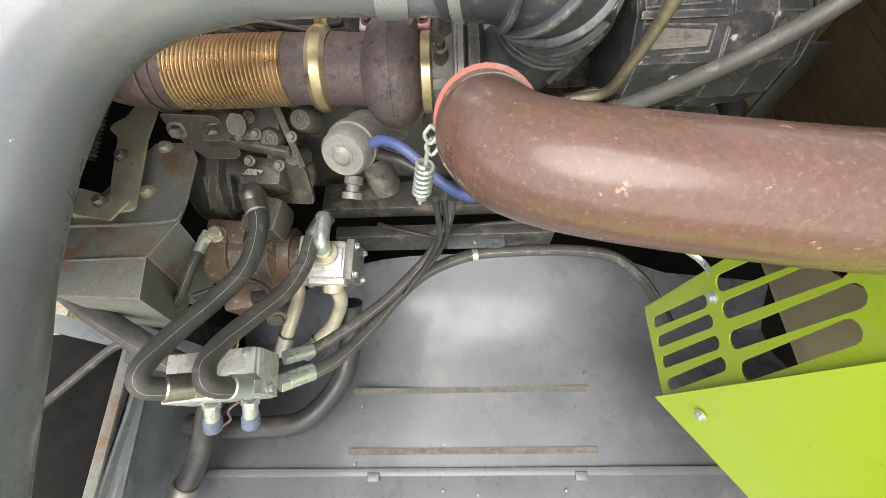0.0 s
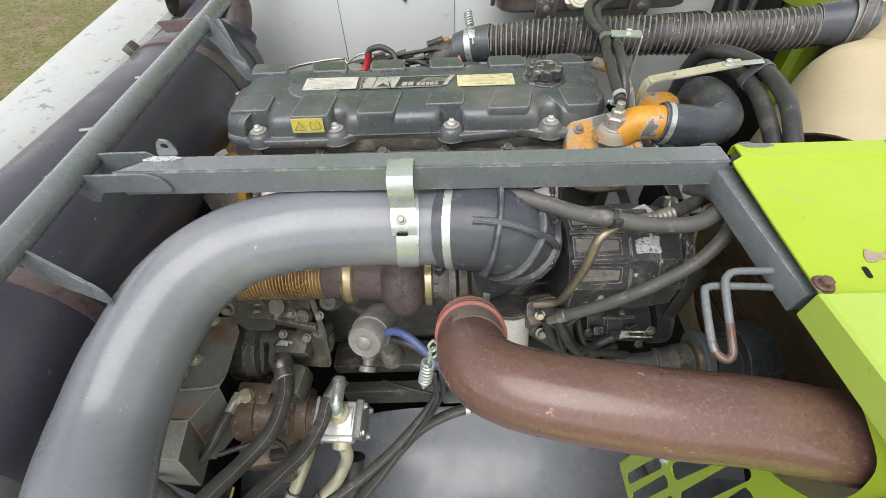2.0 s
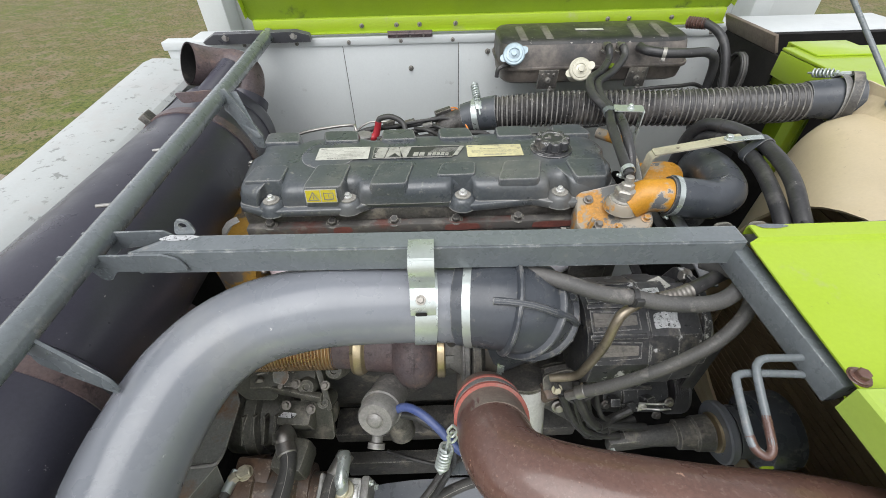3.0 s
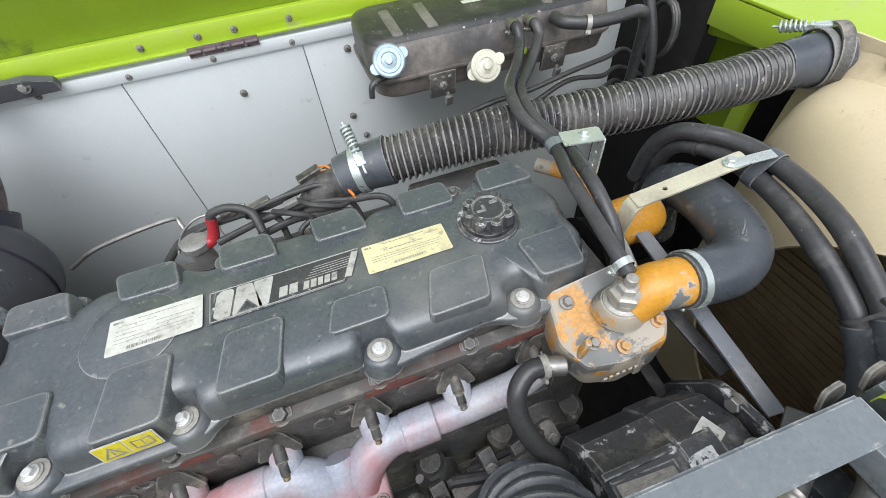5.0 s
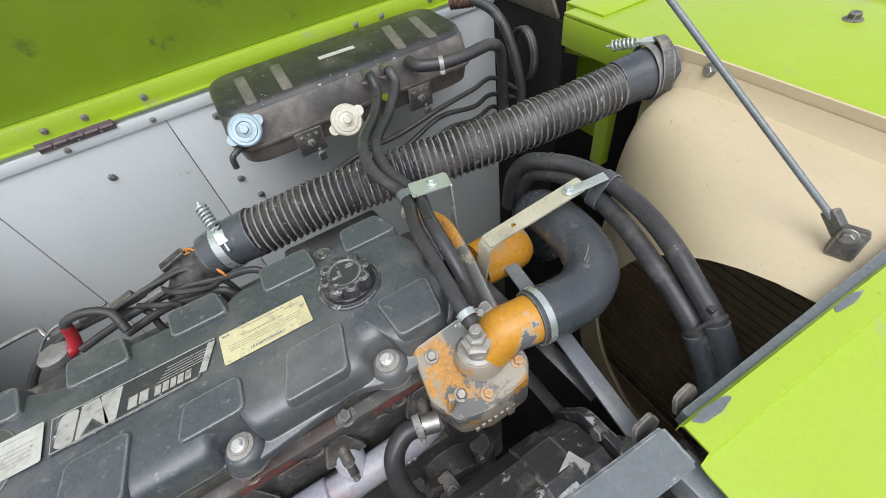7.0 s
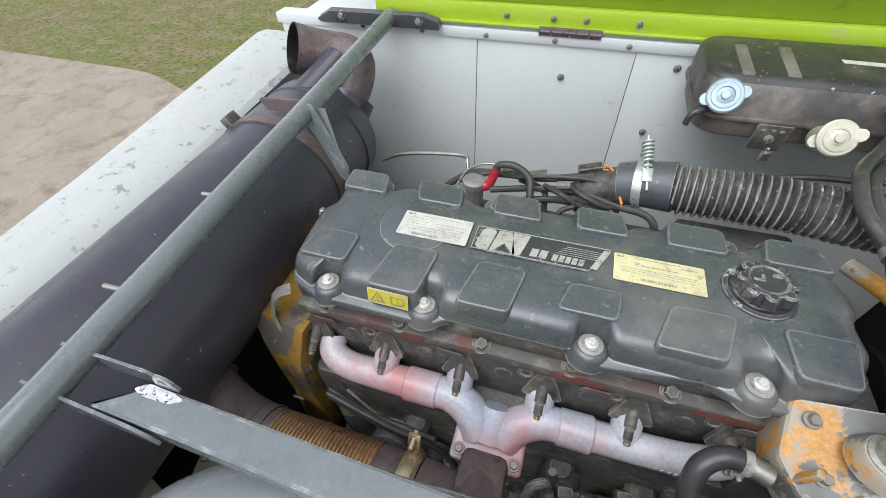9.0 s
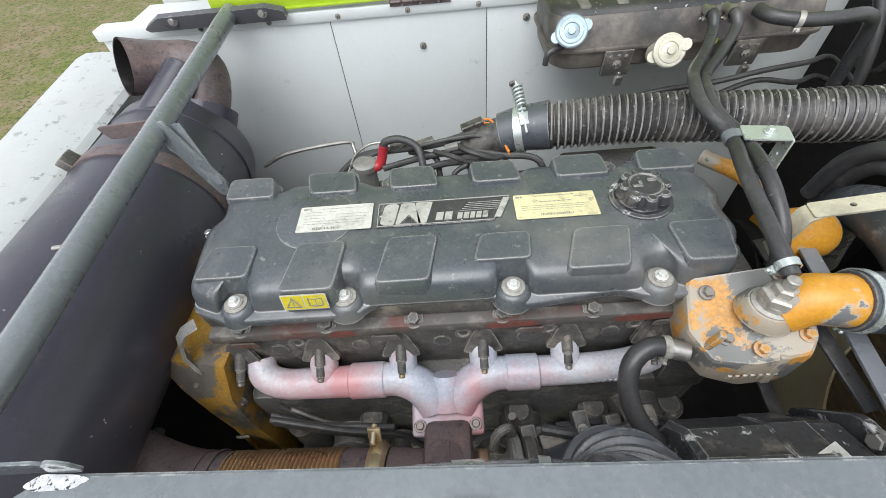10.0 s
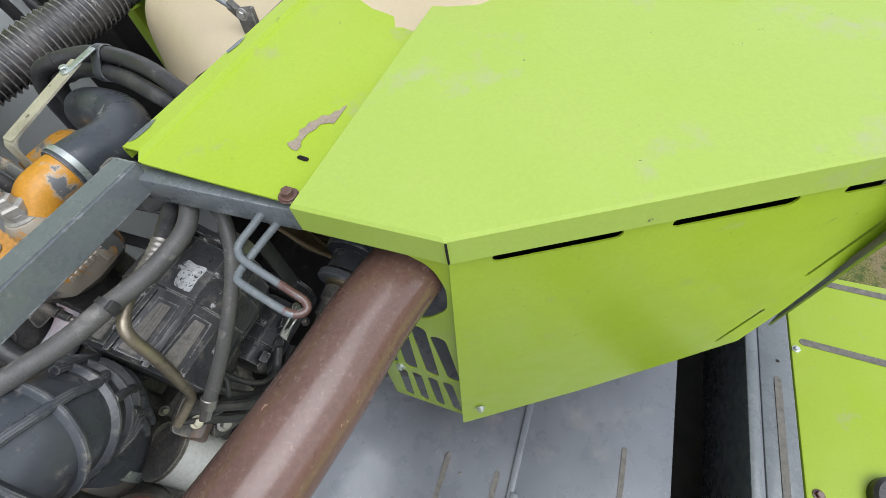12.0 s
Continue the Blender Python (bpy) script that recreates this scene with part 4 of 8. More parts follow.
vc = part("valve_cover", join(loft([ring(1.797, 0.002, OUT), ring(1.80, 0.0, OUT), ring(1.814, 0.0, OUT), ring(1.8165, 0.003, OUT)]), loft([dome(1.815, -0.003, -0.003), dome(1.837, 0.001, 0.001), dome(1.850, 0.005, 0.006), dome(1.8572, 0.009, 0.013), dome(1.8620, 0.016, 0.024), dome(1.8650, 0.026, 0.045), dome(1.8665, 0.038, 0.070), dome(1.867, 0.060, 0.100)])), COVER, eng, "dusty black moulded valve cover with raised pads", crease=55)
def pad(pts, h=0.0745, fall=0.0):
    """A level raised pad whose walls run down into the sloping body."""
    r = rounded(pts, 0.013, 4)
    c = sum(r, Vector((0, 0))) / len(r)

    def inset(d, z):
        return [Vector((p.x + (c.x - p.x) / max((c - p).length, 1e-4) * d, p.y + (c.y - p.y) / max((c - p).length, 1e-4) * d, z - (fall * max(0.0, min(1.0, (c.y + 0.045 - p.y) / 0.09)) if z > 1.83 else 0.0))) for p in r]

    return loft([inset(-0.0065, 1.815), inset(-0.0040, h + 1.785), inset(-0.0018, h + 1.7920), inset(-0.0006, h + 1.7965), inset(0.0008, h + 1.7985), inset(0.0026, h + 1.7992)], (False, True))


for x0, x1, a0, a1, yf, yb in ((-0.503, -0.411, -0.489, -0.407, 0.900, 0.967), (-0.352, -0.262, -0.334, -0.250, 0.866, 0.964), (-0.196, -0.108, -0.177, -0.092, 0.872, 0.964), (-0.036, 0.058, -0.020, 0.063, 0.903, 0.959), (0.110, 0.208, 0.136, 0.228, 0.876, 0.957), (0.296, 0.372, 0.288, 0.384, 0.878, 0.957)):
    part("pad", pad([(x0, yf), (x1, yf), (a1, yb), (a0, yb)], fall=0.0045), COVER, vc, crease=18)
for x0, x1, a0, a1 in ((-0.505, -0.409, -0.510, -0.423), (-0.338, -0.246, -0.352, -0.257), (-0.182, -0.088, -0.186, -0.100), (-0.022, 0.070, -0.027, 0.057), (0.134, 0.233, 0.136, 0.229), (0.288, 0.392, 0.296, 0.376)):
    part("pad", pad([(x0, 1.090), (x1, 1.090), (a1, 1.150), (a0, 1.150)]), COVER, vc, crease=18)
part("round_pad", lathe((-0.315, 1.024, 1.860), (-0.315, 1.024, 2), [(0, 0.072), (0.0085, 0.072), (0.0102, 0.069)], 40), COVER, vc)
for x in (-0.438, -0.252, 0.027, 0.263):
    part("boss", lathe((x, 0.876, 1.80), (x, 0.876, 2), [(0, 0.036), (0.012, 0.0325), (0.021, 0.028), (0.026, 0.0245), (0.028, 0.020)], 28), COVER, vc)
    part("washer", lathe((x, 0.876, 1.828), (x, 0.876, 2), [(0, 0.0195), (0.0025, 0.0195), (0.004, 0.0165)], 24), WASHERDUST, vc)
    part("boot", lathe((x, 0.876, 1.8315), (x, 0.876, 2), [(0, 0.0135), (0.002, 0.0135), (0.003, 0.0115)], 24), WASHERDUST, vc)
    bolt(vc, (x, 0.876, 1.834), (0, 0, 1), 0.0125, ALU)
for x in (-0.44, -0.19, 0.03, 0.25):
    part("boss", lathe((x, 1.152, 1.80), (x, 1.152, 2), [(0, 0.024), (0.030, 0.022), (0.034, 0.019)], 24), COVER, vc)
    bolt(vc, (x, 1.152, 1.834), (0, 0, 1), 0.013, STEEL)
bolt(vc, (-0.528, 1.03, 1.842), (-0.3, 0, 1), 0.013, STEEL)
cap = part("oil_filler_cap", lathe((0.268, 1.022, 1.868), (0.268, 1.022, 2), [(-0.006, 0.056), (0.003, 0.054), (0.004, 0.047), (0.002, 0.044), (0.002, 0.037), (0.027, 0.036), (0.032, 0.034), (0.033, 0.028), (0.031, 0.026), (0.031, 0.008)], 40), ALTBLACK, eng, "fluted black oil filler cap")
for k in range(8):
    a = 2 * math.pi * k / 8
    part("grip", rod((0.268 + 0.036 * math.cos(a), 1.022 + 0.036 * math.sin(a), 1.876), (0.268 + 0.034 * math.cos(a), 1.022 + 0.034 * math.sin(a), 1.901), 0.0105, 0.003, 12), ALTBLACK, cap)
for x, y, w, h in ((-0.014, -0.004, 0.016, 0.005), (-0.008, 0.002, 0.005, 0.012), (0.012, 0.008, 0.014, 0.004), (0.012, 0.012, 0.010, 0.003)):
    part("symbol", box(0.268 + x - w / 2, 0.268 + x + w / 2, 1.022 + y - h / 2, 1.022 + y + h / 2, 1.8992, 1.9015, 0.0005), ALUCAST, cap)


def sticker(name, x0, x1, y0, y1, z, material, label, lines, code=None, skew=0.0):
    """A printed label: its sheet, rows of unreadable print as bars, and a bar code."""
    s = part(name, plate(rounded([(x0, y0), (x1 - skew, y0), (x1, y1), (x0 + skew * 0.3, y1)], 0.003, 2), Matrix.Translation((0, 0, z)), 0.0008), material, vc, label)
    bm = bmesh.new()
    for fy, fx0, fx1, h in lines:
        y = y0 + (y1 - y0) * fy
        a, b = x0 + (x1 - x0) * fx0, x0 + (x1 - x0) * fx1
        q = a
        while q < b:
            w = random.uniform(0.003, 0.009)
            bm.faces.new([bm.verts.new(p) for p in ((q, y, z + 0.0012), (min(q + w, b), y, z + 0.0012), (min(q + w, b), y + h, z + 0.0012), (q, y + h, z + 0.0012))])
            q += w + 0.0014
    part("print", bm, INK, s)
    if code:
        bm = bmesh.new()
        a, b, c, d = code
        q = x0 + (x1 - x0) * a
        while q < x0 + (x1 - x0) * b:
            w = random.choice((0.0007, 0.0013, 0.0022))
            bm.faces.new([bm.verts.new(p) for p in ((q, y0 + (y1 - y0) * c, z + 0.0012), (q + w, y0 + (y1 - y0) * c, z + 0.0012), (q + w, y0 + (y1 - y0) * d, z + 0.0012), (q, y0 + (y1 - y0) * d, z + 0.0012))])
            q += w + random.choice((0.0008, 0.0014))
        part("bar_code", bm, INK, s)
    return s


sticker("label", -0.346, -0.210, 0.990, 1.054, 1.8707, PAPERWHITE, "white data label with fine print", [(0.86, 0.04, 0.14, 0.004), (0.86, 0.3, 0.8, 0.0012), (0.74, 0.1, 0.5, 0.0010), (0.62, 0.08, 0.4, 0.0010), (0.62, 0.5, 0.95, 0.0010), (0.5, 0.08, 0.3, 0.0010), (0.5, 0.5, 0.9, 0.0010), (0.38, 0.08, 0.9, 0.0010), (0.28, 0.08, 0.9, 0.0010)], (0.22, 0.58, 0.06, 0.15))
sticker("label", 0.046, 0.190, 0.987, 1.048, 1.8692, PAPERYELLOW, "pale yellow notice label with fine print", [(0.86, 0.03, 0.12, 0.004), (0.89, 0.25, 0.75, 0.0015), (0.80, 0.75, 0.92, 0.0018), (0.64, 0.3, 0.72, 0.0018), (0.50, 0.08, 0.92, 0.0010), (0.42, 0.08, 0.92, 0.0010), (0.34, 0.08, 0.88, 0.0010)], (0.30, 0.70, 0.10, 0.19))
badge = sticker("badge_plate", -0.202, 0.042, 0.990, 1.052, 1.8692, ALTBLACK, "black badge plate with silver emblem shapes and a silver border", [], None, 0.036)
# silver border strips and the emblem drawn as plain shapes
BZ = Matrix.Translation((0, 0, 1.8700))
for q in ([(-0.200, 0.992), (0.004, 0.992), (0.004, 0.9932), (-0.200, 0.9932)], [(-0.200, 0.992), (-0.1988, 0.992), (-0.1988, 1.050), (-0.200, 1.050)], [(-0.200, 1.0488), (0.040, 1.0488), (0.040, 1.050), (-0.200, 1.050)], [(0.008, 0.998), (0.019, 0.9965), (0.040, 1.044), (0.029, 1.046)]):
    part("border", plate(q, BZ, 0.0009), SILVERINK, badge)
for q in ([(-0.195, 1.000), (-0.188, 0.994), (-0.170, 0.994), (-0.162, 1.043), (-0.168, 1.047), (-0.182, 1.047), (-0.189, 1.041)], [(-0.167, 0.994), (-0.121, 0.994), (-0.134, 1.047), (-0.158, 1.047)], [(-0.126, 0.994), (-0.112, 0.994), (-0.100, 1.047), (-0.132, 1.047)]):
    part("emblem", plate(rounded(q, 0.003, 2), BZ, 0.0009), SILVERINK, badge)
part("wedge", plate([(-0.160, 0.9945), (-0.1275, 0.9945), (-0.1435, 1.016)], Matrix.Translation((0, 0, 1.8711)), 0.0004), ALTBLACK, badge)
for x, w, h in ((-0.096, 0.013, 0.019), (-0.080, 0.013, 0.019), (-0.058, 0.009, 0.015), (-0.0465, 0.009, 0.015), (-0.035, 0.008, 0.015), (-0.0245, 0.009, 0.015), (-0.013, 0.009, 0.015)):
    part("model_mark", plate([(x, 0.999), (x + w, 0.999), (x + w + 0.003, 0.999 + h), (x + 0.003, 0.999 + h)], BZ, 0.0009), SILVERINK, badge)
for k in range(5):
    part("pinstripe", plate([(-0.052 + 0.004 * k, 1.0185 + 0.0048 * k), (0.016 + 0.003 * k, 1.0185 + 0.0048 * k), (0.017 + 0.003 * k, 1.0193 + 0.0048 * k), (-0.051 + 0.004 * k, 1.0193 + 0.0048 * k)], BZ, 0.0006), SILVERINK, badge)
wm = axes((-0.346, 0.8535, 1.834), (1, 0, 0), (0, 0.17, 1))
warn = part("warning_sticker", plate(rounded([(0, 0), (0.074, 0), (0.074, 0.034), (0, 0.034)], 0.002, 2), wm, 0.0008), PAPERWHITE, vc, "yellow warning sticker with a triangle and a book")
part("yellow_field", plate([(0.002, 0.002), (0.035, 0.002), (0.035, 0.032), (0.002, 0.032)], wm @ Matrix.Translation((0, 0, 0.0008)), 0.0006), WARNYELLOW, warn)
part("yellow_field", plate([(0.0375, 0.002), (0.072, 0.002), (0.072, 0.032), (0.0375, 0.032)], wm @ Matrix.Translation((0, 0, 0.0008)), 0.0006), WARNYELLOW, warn)
part("triangle", plate([(0.005, 0.006), (0.032, 0.006), (0.0185, 0.029)], wm @ Matrix.Translation((0, 0, 0.0014)), 0.0004, [[(0.009, 0.0085), (0.028, 0.0085), (0.0185, 0.0245)]]), INK, warn)
part("mark", plate([(0.0175, 0.010), (0.0195, 0.010), (0.0195, 0.020), (0.0175, 0.020)], wm @ Matrix.Translation((0, 0, 0.0014)), 0.0004), INK, warn)
part("book", plate([(0.043, 0.008), (0.055, 0.006), (0.067, 0.008), (0.067, 0.026), (0.055, 0.024), (0.043, 0.026)], wm @ Matrix.Translation((0, 0, 0.0014)), 0.0004, [[(0.045, 0.010), (0.0545, 0.0085), (0.0545, 0.0225), (0.045, 0.024)], [(0.0556, 0.0085), (0.065, 0.010), (0.065, 0.024), (0.0556, 0.0225)]]), INK, warn)

# exhaust manifold
mf = thing("exhaust_manifold", (-0.10, 0.80, 1.60), "heat-tinted pink and grey cast exhaust manifold", "manifold")
part("log", sweep([(-0.465, 0.86, 1.650), (-0.455, 0.835, 1.634), (-0.42, 0.822, 1.622), (-0.36, 0.82, 1.620), (-0.25, 0.82, 1.622)], lambda s, f: 0.028 + 0.003 * f, 20), MANIFOLD, mf)
part("log", sweep([(0.07, 0.82, 1.622), (0.16, 0.82, 1.624), (0.25, 0.825, 1.628), (0.30, 0.84, 1.64), (0.31, 0.865, 1.655)], 0.0285, 20), MANIFOLD, mf)
part("sleeve", rod((-0.285, 0.82, 1.621), (-0.215, 0.82, 1.622), 0.0345, 0.003), MANIFOLD, mf, "rosy coupling sleeve")
part("sleeve", rod((0.015, 0.82, 1.622), (0.078, 0.82, 1.622), 0.0345, 0.003), MANIFOLD, mf)
part("centre_branch", sweep([(-0.225, 0.82, 1.622), (-0.19, 0.819, 1.623), (-0.158, 0.810, 1.616), (-0.135, 0.796, 1.602), (-0.122, 0.780, 1.584)], lambda s, f: 0.031 + 0.007 * f, 20), MANIFOLD, mf)
part("centre_branch", sweep([(0.025, 0.82, 1.622), (-0.01, 0.819, 1.623), (-0.042, 0.810, 1.616), (-0.065, 0.796, 1.602), (-0.078, 0.780, 1.584)], lambda s, f: 0.031 + 0.007 * f, 20), MANIFOLD, mf)
part("web", sweep([(-0.10, 0.822, 1.626), (-0.10, 0.806, 1.612), (-0.10, 0.780, 1.585)], lambda s, f: 0.026 + 0.016 * f, 20), MANIFOLD, mf)
for x in (-0.335, -0.18, -0.025, 0.13):
    part("runner", sweep([(x, 0.826, 1.630), (x, 0.846, 1.648), (x, 0.872, 1.668)], lambda s, f: 0.027, 18), MANIFOLD, mf)
part("flange", turned(box(-0.068, 0.068, -0.046, 0.046, -0.015, 0.015, 0.008, 3), pose(-0.10, 0.768, 1.580, 12, 0, 0)), MANIFOLD, mf)
part("gasket_flange", turned(box(-0.066, 0.066, -0.044, 0.046, -0.033, -0.0155, 0.006), pose(-0.10, 0.768, 1.580, 12, 0, 0)), RUSTDARK, mf, "dark speckled turbine flange")
for x in (-0.152, -0.048):
    bolt(mf, (x, 0.738, 1.589), (0, -0.2, 0.97), 0.014, RUST)
for x0 in (-0.40, 0.17):
    for k in range(6):
        part("cast_mark", box(x0 + k * 0.011, x0 + k * 0.011 + 0.006, 0.792, 0.7945, 1.619, 1.629, 0.0006), MANIFOLD, mf)

# turbocharger and exhaust bellows
TY, TZ = 0.630, 1.556
turbo = thing("turbocharger", (-0.03, TY, 1.47), "rust-dark turbocharger with a cast aluminium compressor", "turbocharger")
part("turbine_housing", lathe((-0.150, TY, TZ), (1, TY, TZ), [(0, 0.060), (0.010, 0.074), (0.02, 0.085), (0.034, 0.093), (0.0485, 0.095), (0.049, 0.0965), (0.053, 0.0965), (0.0535, 0.095), (0.072, 0.091), (0.088, 0.080), (0.098, 0.064), (0.102, 0.05)], 48), RUSTDARK, turbo, "rusty turbine scroll")
part("turbine_foot", join(beam((-0.10, 0.768, 1.556), (-0.10, 0.712, 1.560), 0.092, 0.058, 0.012), beam((-0.10, 0.735, 1.562), (-0.10, 0.640, 1.606), 0.088, 0.075, 0.016)), RUSTDARK, turbo, "speckled turbine inlet")
part("v_band", lathe((-0.049, TY, TZ), (1, TY, TZ), [(0, 0.066), (0.003, 0.071), (0.018, 0.071), (0.021, 0.066)], 36), STRAW, turbo)
part("cartridge", lathe((-0.029, TY, TZ), (1, TY, TZ), [(0, 0.052), (0.012, 0.05), (0.02, 0.055), (0.036, 0.066), (0.038, 0.07)], 28), ALUCAST, turbo)
part("oil_fitting", join(rod((-0.012, TY - 0.02, TZ + 0.045), (-0.012, TY - 0.035, TZ + 0.085), 0.012), rod((-0.012, TY - 0.035, TZ + 0.085), (-0.012, TY - 0.04, TZ + 0.10), 0.008)), CASTDARK, turbo)
part("tag", turned(box(-0.011, 0.011, -0.009, 0.009, -0.003, 0.003, 0.001), pose(-0.018, TY - 0.05, TZ + 0.022, 60, 0, 8)), ALUCAST, turbo)
part("compressor_plate", lathe((0.007, TY, TZ), (1, TY, TZ), [(0, 0.085), (0.004, 0.094), (0.018, 0.094), (0.022, 0.085), (0.023, 0.08)], 44), ALUCAST, turbo)
part("compressor_ring", lathe((0.014, TY, TZ), (1, TY, TZ), [(0, 0.095), (0.0, 0.0965), (0.006, 0.088), (0.012, 0.085)], 40), ALUCAST, turbo)
part("compressor_housing", lathe((0.031, TY, TZ), (1, TY, TZ), [(0, 0.085), (0.004, 0.092), (0.020, 0.092), (0.028, 0.082), (0.031, 0.068)], 40), CASTDARK, turbo)
part("compressor_inlet", rod((0.061, TY, TZ), (0.094, TY, TZ), 0.068), YELLOWOLD, turbo, "yellow painted compressor inlet")
part("compressor_outlet", sweep([(0.047, 0.60, 1.50), (0.047, 0.55, 1.505), (0.047, 0.495, 1.55), (0.047, 0.458, 1.61), (0.047, 0.432, 1.662)], 0.05, 20), CASTDARK, turbo)
ex = thing("exhaust_bellows", (-0.30, 0.65, 1.5), "straw-coloured corrugated exhaust bellows with a band clamp", "pipe")
part("bellows", sweep([(-0.505, 0.652, 1.558), (-0.29, 0.650, 1.559)], lambda s, f: 0.0575 + 0.0075 * abs(math.cos(math.pi * s / 0.0080)) ** 0.7, 36, step=0.00133, smooth=False), COPPER, ex, crease=60)
part("collar", sweep([(-0.292, 0.650, 1.559), (-0.243, 0.648, 1.559)], 0.0625, 32, smooth=False), RUSTDARK, ex)
part("collar", sweep([(-0.212, 0.646, 1.558), (-0.145, 0.640, 1.555)], 0.0655, 32, smooth=False), RUSTDARK, ex)
part("band_clamp", lathe((-0.246, 0.648, 1.559), (-0.1, 0.641, 1.556), [(0, 0.066), (0.002, 0.0735), (0.010, 0.0765), (0.018, 0.0765), (0.027, 0.0735), (0.034, 0.066)], 40), STRAW, ex, crease=20)
part("clamp_lug", join(turned(box(-0.012, 0.012, -0.003, 0.003, 0, 0.05, 0.002), pose(-0.232, 0.705, 1.585, -25, 0, 0)), rod((-0.233, 0.70, 1.62), (-0.233, 0.736, 1.62), 0.006)), STRAW, ex)
part("collar", sweep([(-0.503, 0.652, 1.558), (-0.55, 0.655, 1.557), (-0.62, 0.668, 1.56), (-0.69, 0.69, 1.59), (-0.76, 0.71, 1.65)], 0.064, 32), RUSTDARK, ex)
for x in (-0.528, -0.552):
    part("ring", band((x, 0.6535, 1.5575), (x - 1, 0.67, 1.5575), 0.0645, 0.007, 0.003), RUSTDARK, ex)

# ---- air pipes ----
air = thing("intake_pipe", (-0.3, 0.4, 1.7), "large smooth grey painted intake pipe bent towards the deck", "pipe")
GP = [(0.03, 0.545, 1.812), (-0.036, 0.544, 1.818), (-0.153, 0.54, 1.826), (-0.263, 0.529, 1.829), (-0.378, 0.500, 1.817), (-0.453, 0.427, 1.798), (-0.495, 0.322, 1.763), (-0.508, 0.235, 1.735), (-0.498, 0.165, 1.730), (-0.47, 0.085, 1.734), (-0.42, -0.06, 1.745), (-0.36, -0.22, 1.75)]
part("pipe", sweep(GP, 0.0746, 48, 10), GREY, air)
clip = part("pipe_clamp", band((-0.063, 0.543, 1.820), (-1, 0.51, 1.885), 0.0745, 0.038, 0.003), ZINC, air, "zinc strap clamp hung on the cross bar")
part("strap", loft([[Vector((x, y, z)) for x, y, z in ((-0.084, p, q), (-0.042, p, q), (-0.042, p + 0.003, q + 0.003), (-0.084, p + 0.003, q + 0.003))] for p, q in ((0.476, 1.862), (0.478, 1.880), (0.488, 1.892), (0.500, 1.902), (0.500, 1.914), (0.496, 1.922), (0.497, 1.950), (0.504, 1.960), (0.535, 1.962), (0.550, 1.960))]), ZINC, clip)
bolt(clip, (-0.066, 0.484, 1.891), (0, -0.6, 0.8), 0.010, BOLTMAT)
part("strap_slot", plate(slot(0, 0, 0.020, 0.006), axes((-0.066, 0.4735, 1.868), (1, 0, 0), (0, 0.35, 1)), 0.001), DARK, clip)
elb = thing("rubber_elbow", (0.1, 0.55, 1.6), "ribbed grey-black rubber intake elbow with a steel clamp", "hose")
EP = [(0.0, 0.543, 1.817), (0.04, 0.535, 1.822), (0.088, 0.528, 1.822), (0.122, 0.532, 1.803), (0.142, 0.553, 1.766), (0.157, 0.585, 1.722), (0.157, 0.612, 1.675), (0.140, 0.628, 1.61), (0.088, TY, TZ)]


def elbow_radius(s, f):
    return 0.0785 + 0.005 * math.sin(min(f * 1.9, 1.0) * math.pi) - 0.012 * max(0, (f - 0.55) / 0.45)


part("elbow", sweep(EP, elbow_radius, 40, 10), RUBBERGREY, elb)
axis = resample(spline(EP, 14), 0.004)
for f in (0.205, 0.285, 0.365, 0.445, 0.525, 0.61, 0.70):
    i = int(f * (len(axis) - 1))
    d, r = (axis[i + 1] - axis[i - 1]).normalized(), elbow_radius(0, f)
    part("rib", lathe(axis[i] - d * 0.006, axis[i] + d, [(-0.001, r - 0.003), (0.001, r + 0.005), (0.003, r + 0.0085), (0.006, r + 0.0095), (0.009, r + 0.0085), (0.011, r + 0.005), (0.013, r - 0.003)], 40, caps=False), RUBBERGREY, elb)
for way, a, b in ((Vector((0.1, -0.62, 0.75)), 0.15, 0.42), (Vector((0.62, -0.78, 0.1)), 0.36, 0.80), (Vector((0.35, -0.93, -0.1)), 0.45, 0.80), (Vector((0.85, -0.1, 0.5)), 0.32, 0.7)):
    pts = []
    for i in range(int(a * len(axis)), int(b * len(axis))):
        d = (axis[i + 1] - axis[i - 1]).normalized()
        n = (way - d * way.dot(d)).normalized()
        pts.append(axis[i] + n * (elbow_radius(0, i / len(axis)) + 0.004))
    part("rib", sweep(pts, 0.0068, 10, smooth=False), RUBBERGREY, elb)
part("steel_clamp", band((0.020, 0.539, 1.8195), (1, 0.40, 1.90), 0.0800, 0.014, 0.002), ZINC, elb)
part("steel_clamp", band((0.098, TY, TZ), (1, TY, TZ), 0.068, 0.016, 0.002), ZINC, elb)

rust = thing("charge_pipe", (0.3, 0.25, 1.7), "rust-brown painted steel charge air pipe with a red sleeve", "pipe")
BP = [(0.046, 0.368, 1.715), (0.044, 0.330, 1.745), (0.048, 0.292, 1.770), (0.074, 0.252, 1.789), (0.145, 0.221, 1.801), (0.289, 0.192, 1.805), (0.402, 0.178, 1.803), (0.50, 0.158, 1.798), (0.62, 0.132, 1.79)]
part("pipe", sweep(BP, 0.0575, 40, 10), RUST, rust)
part("sooty_end", sweep([(0.046, 0.372, 1.712), (0.045, 0.348, 1.731), (0.0455, 0.318, 1.754)], 0.0582, 36), SOOTTAN, rust, "grey-tan pipe end")
part("sleeve", sweep([(0.047, 0.432, 1.648), (0.0465, 0.402, 1.682), (0.046, 0.366, 1.717)], 0.0605, 32), SOOTTAN, rust, "dusty grey sleeve with red beads")
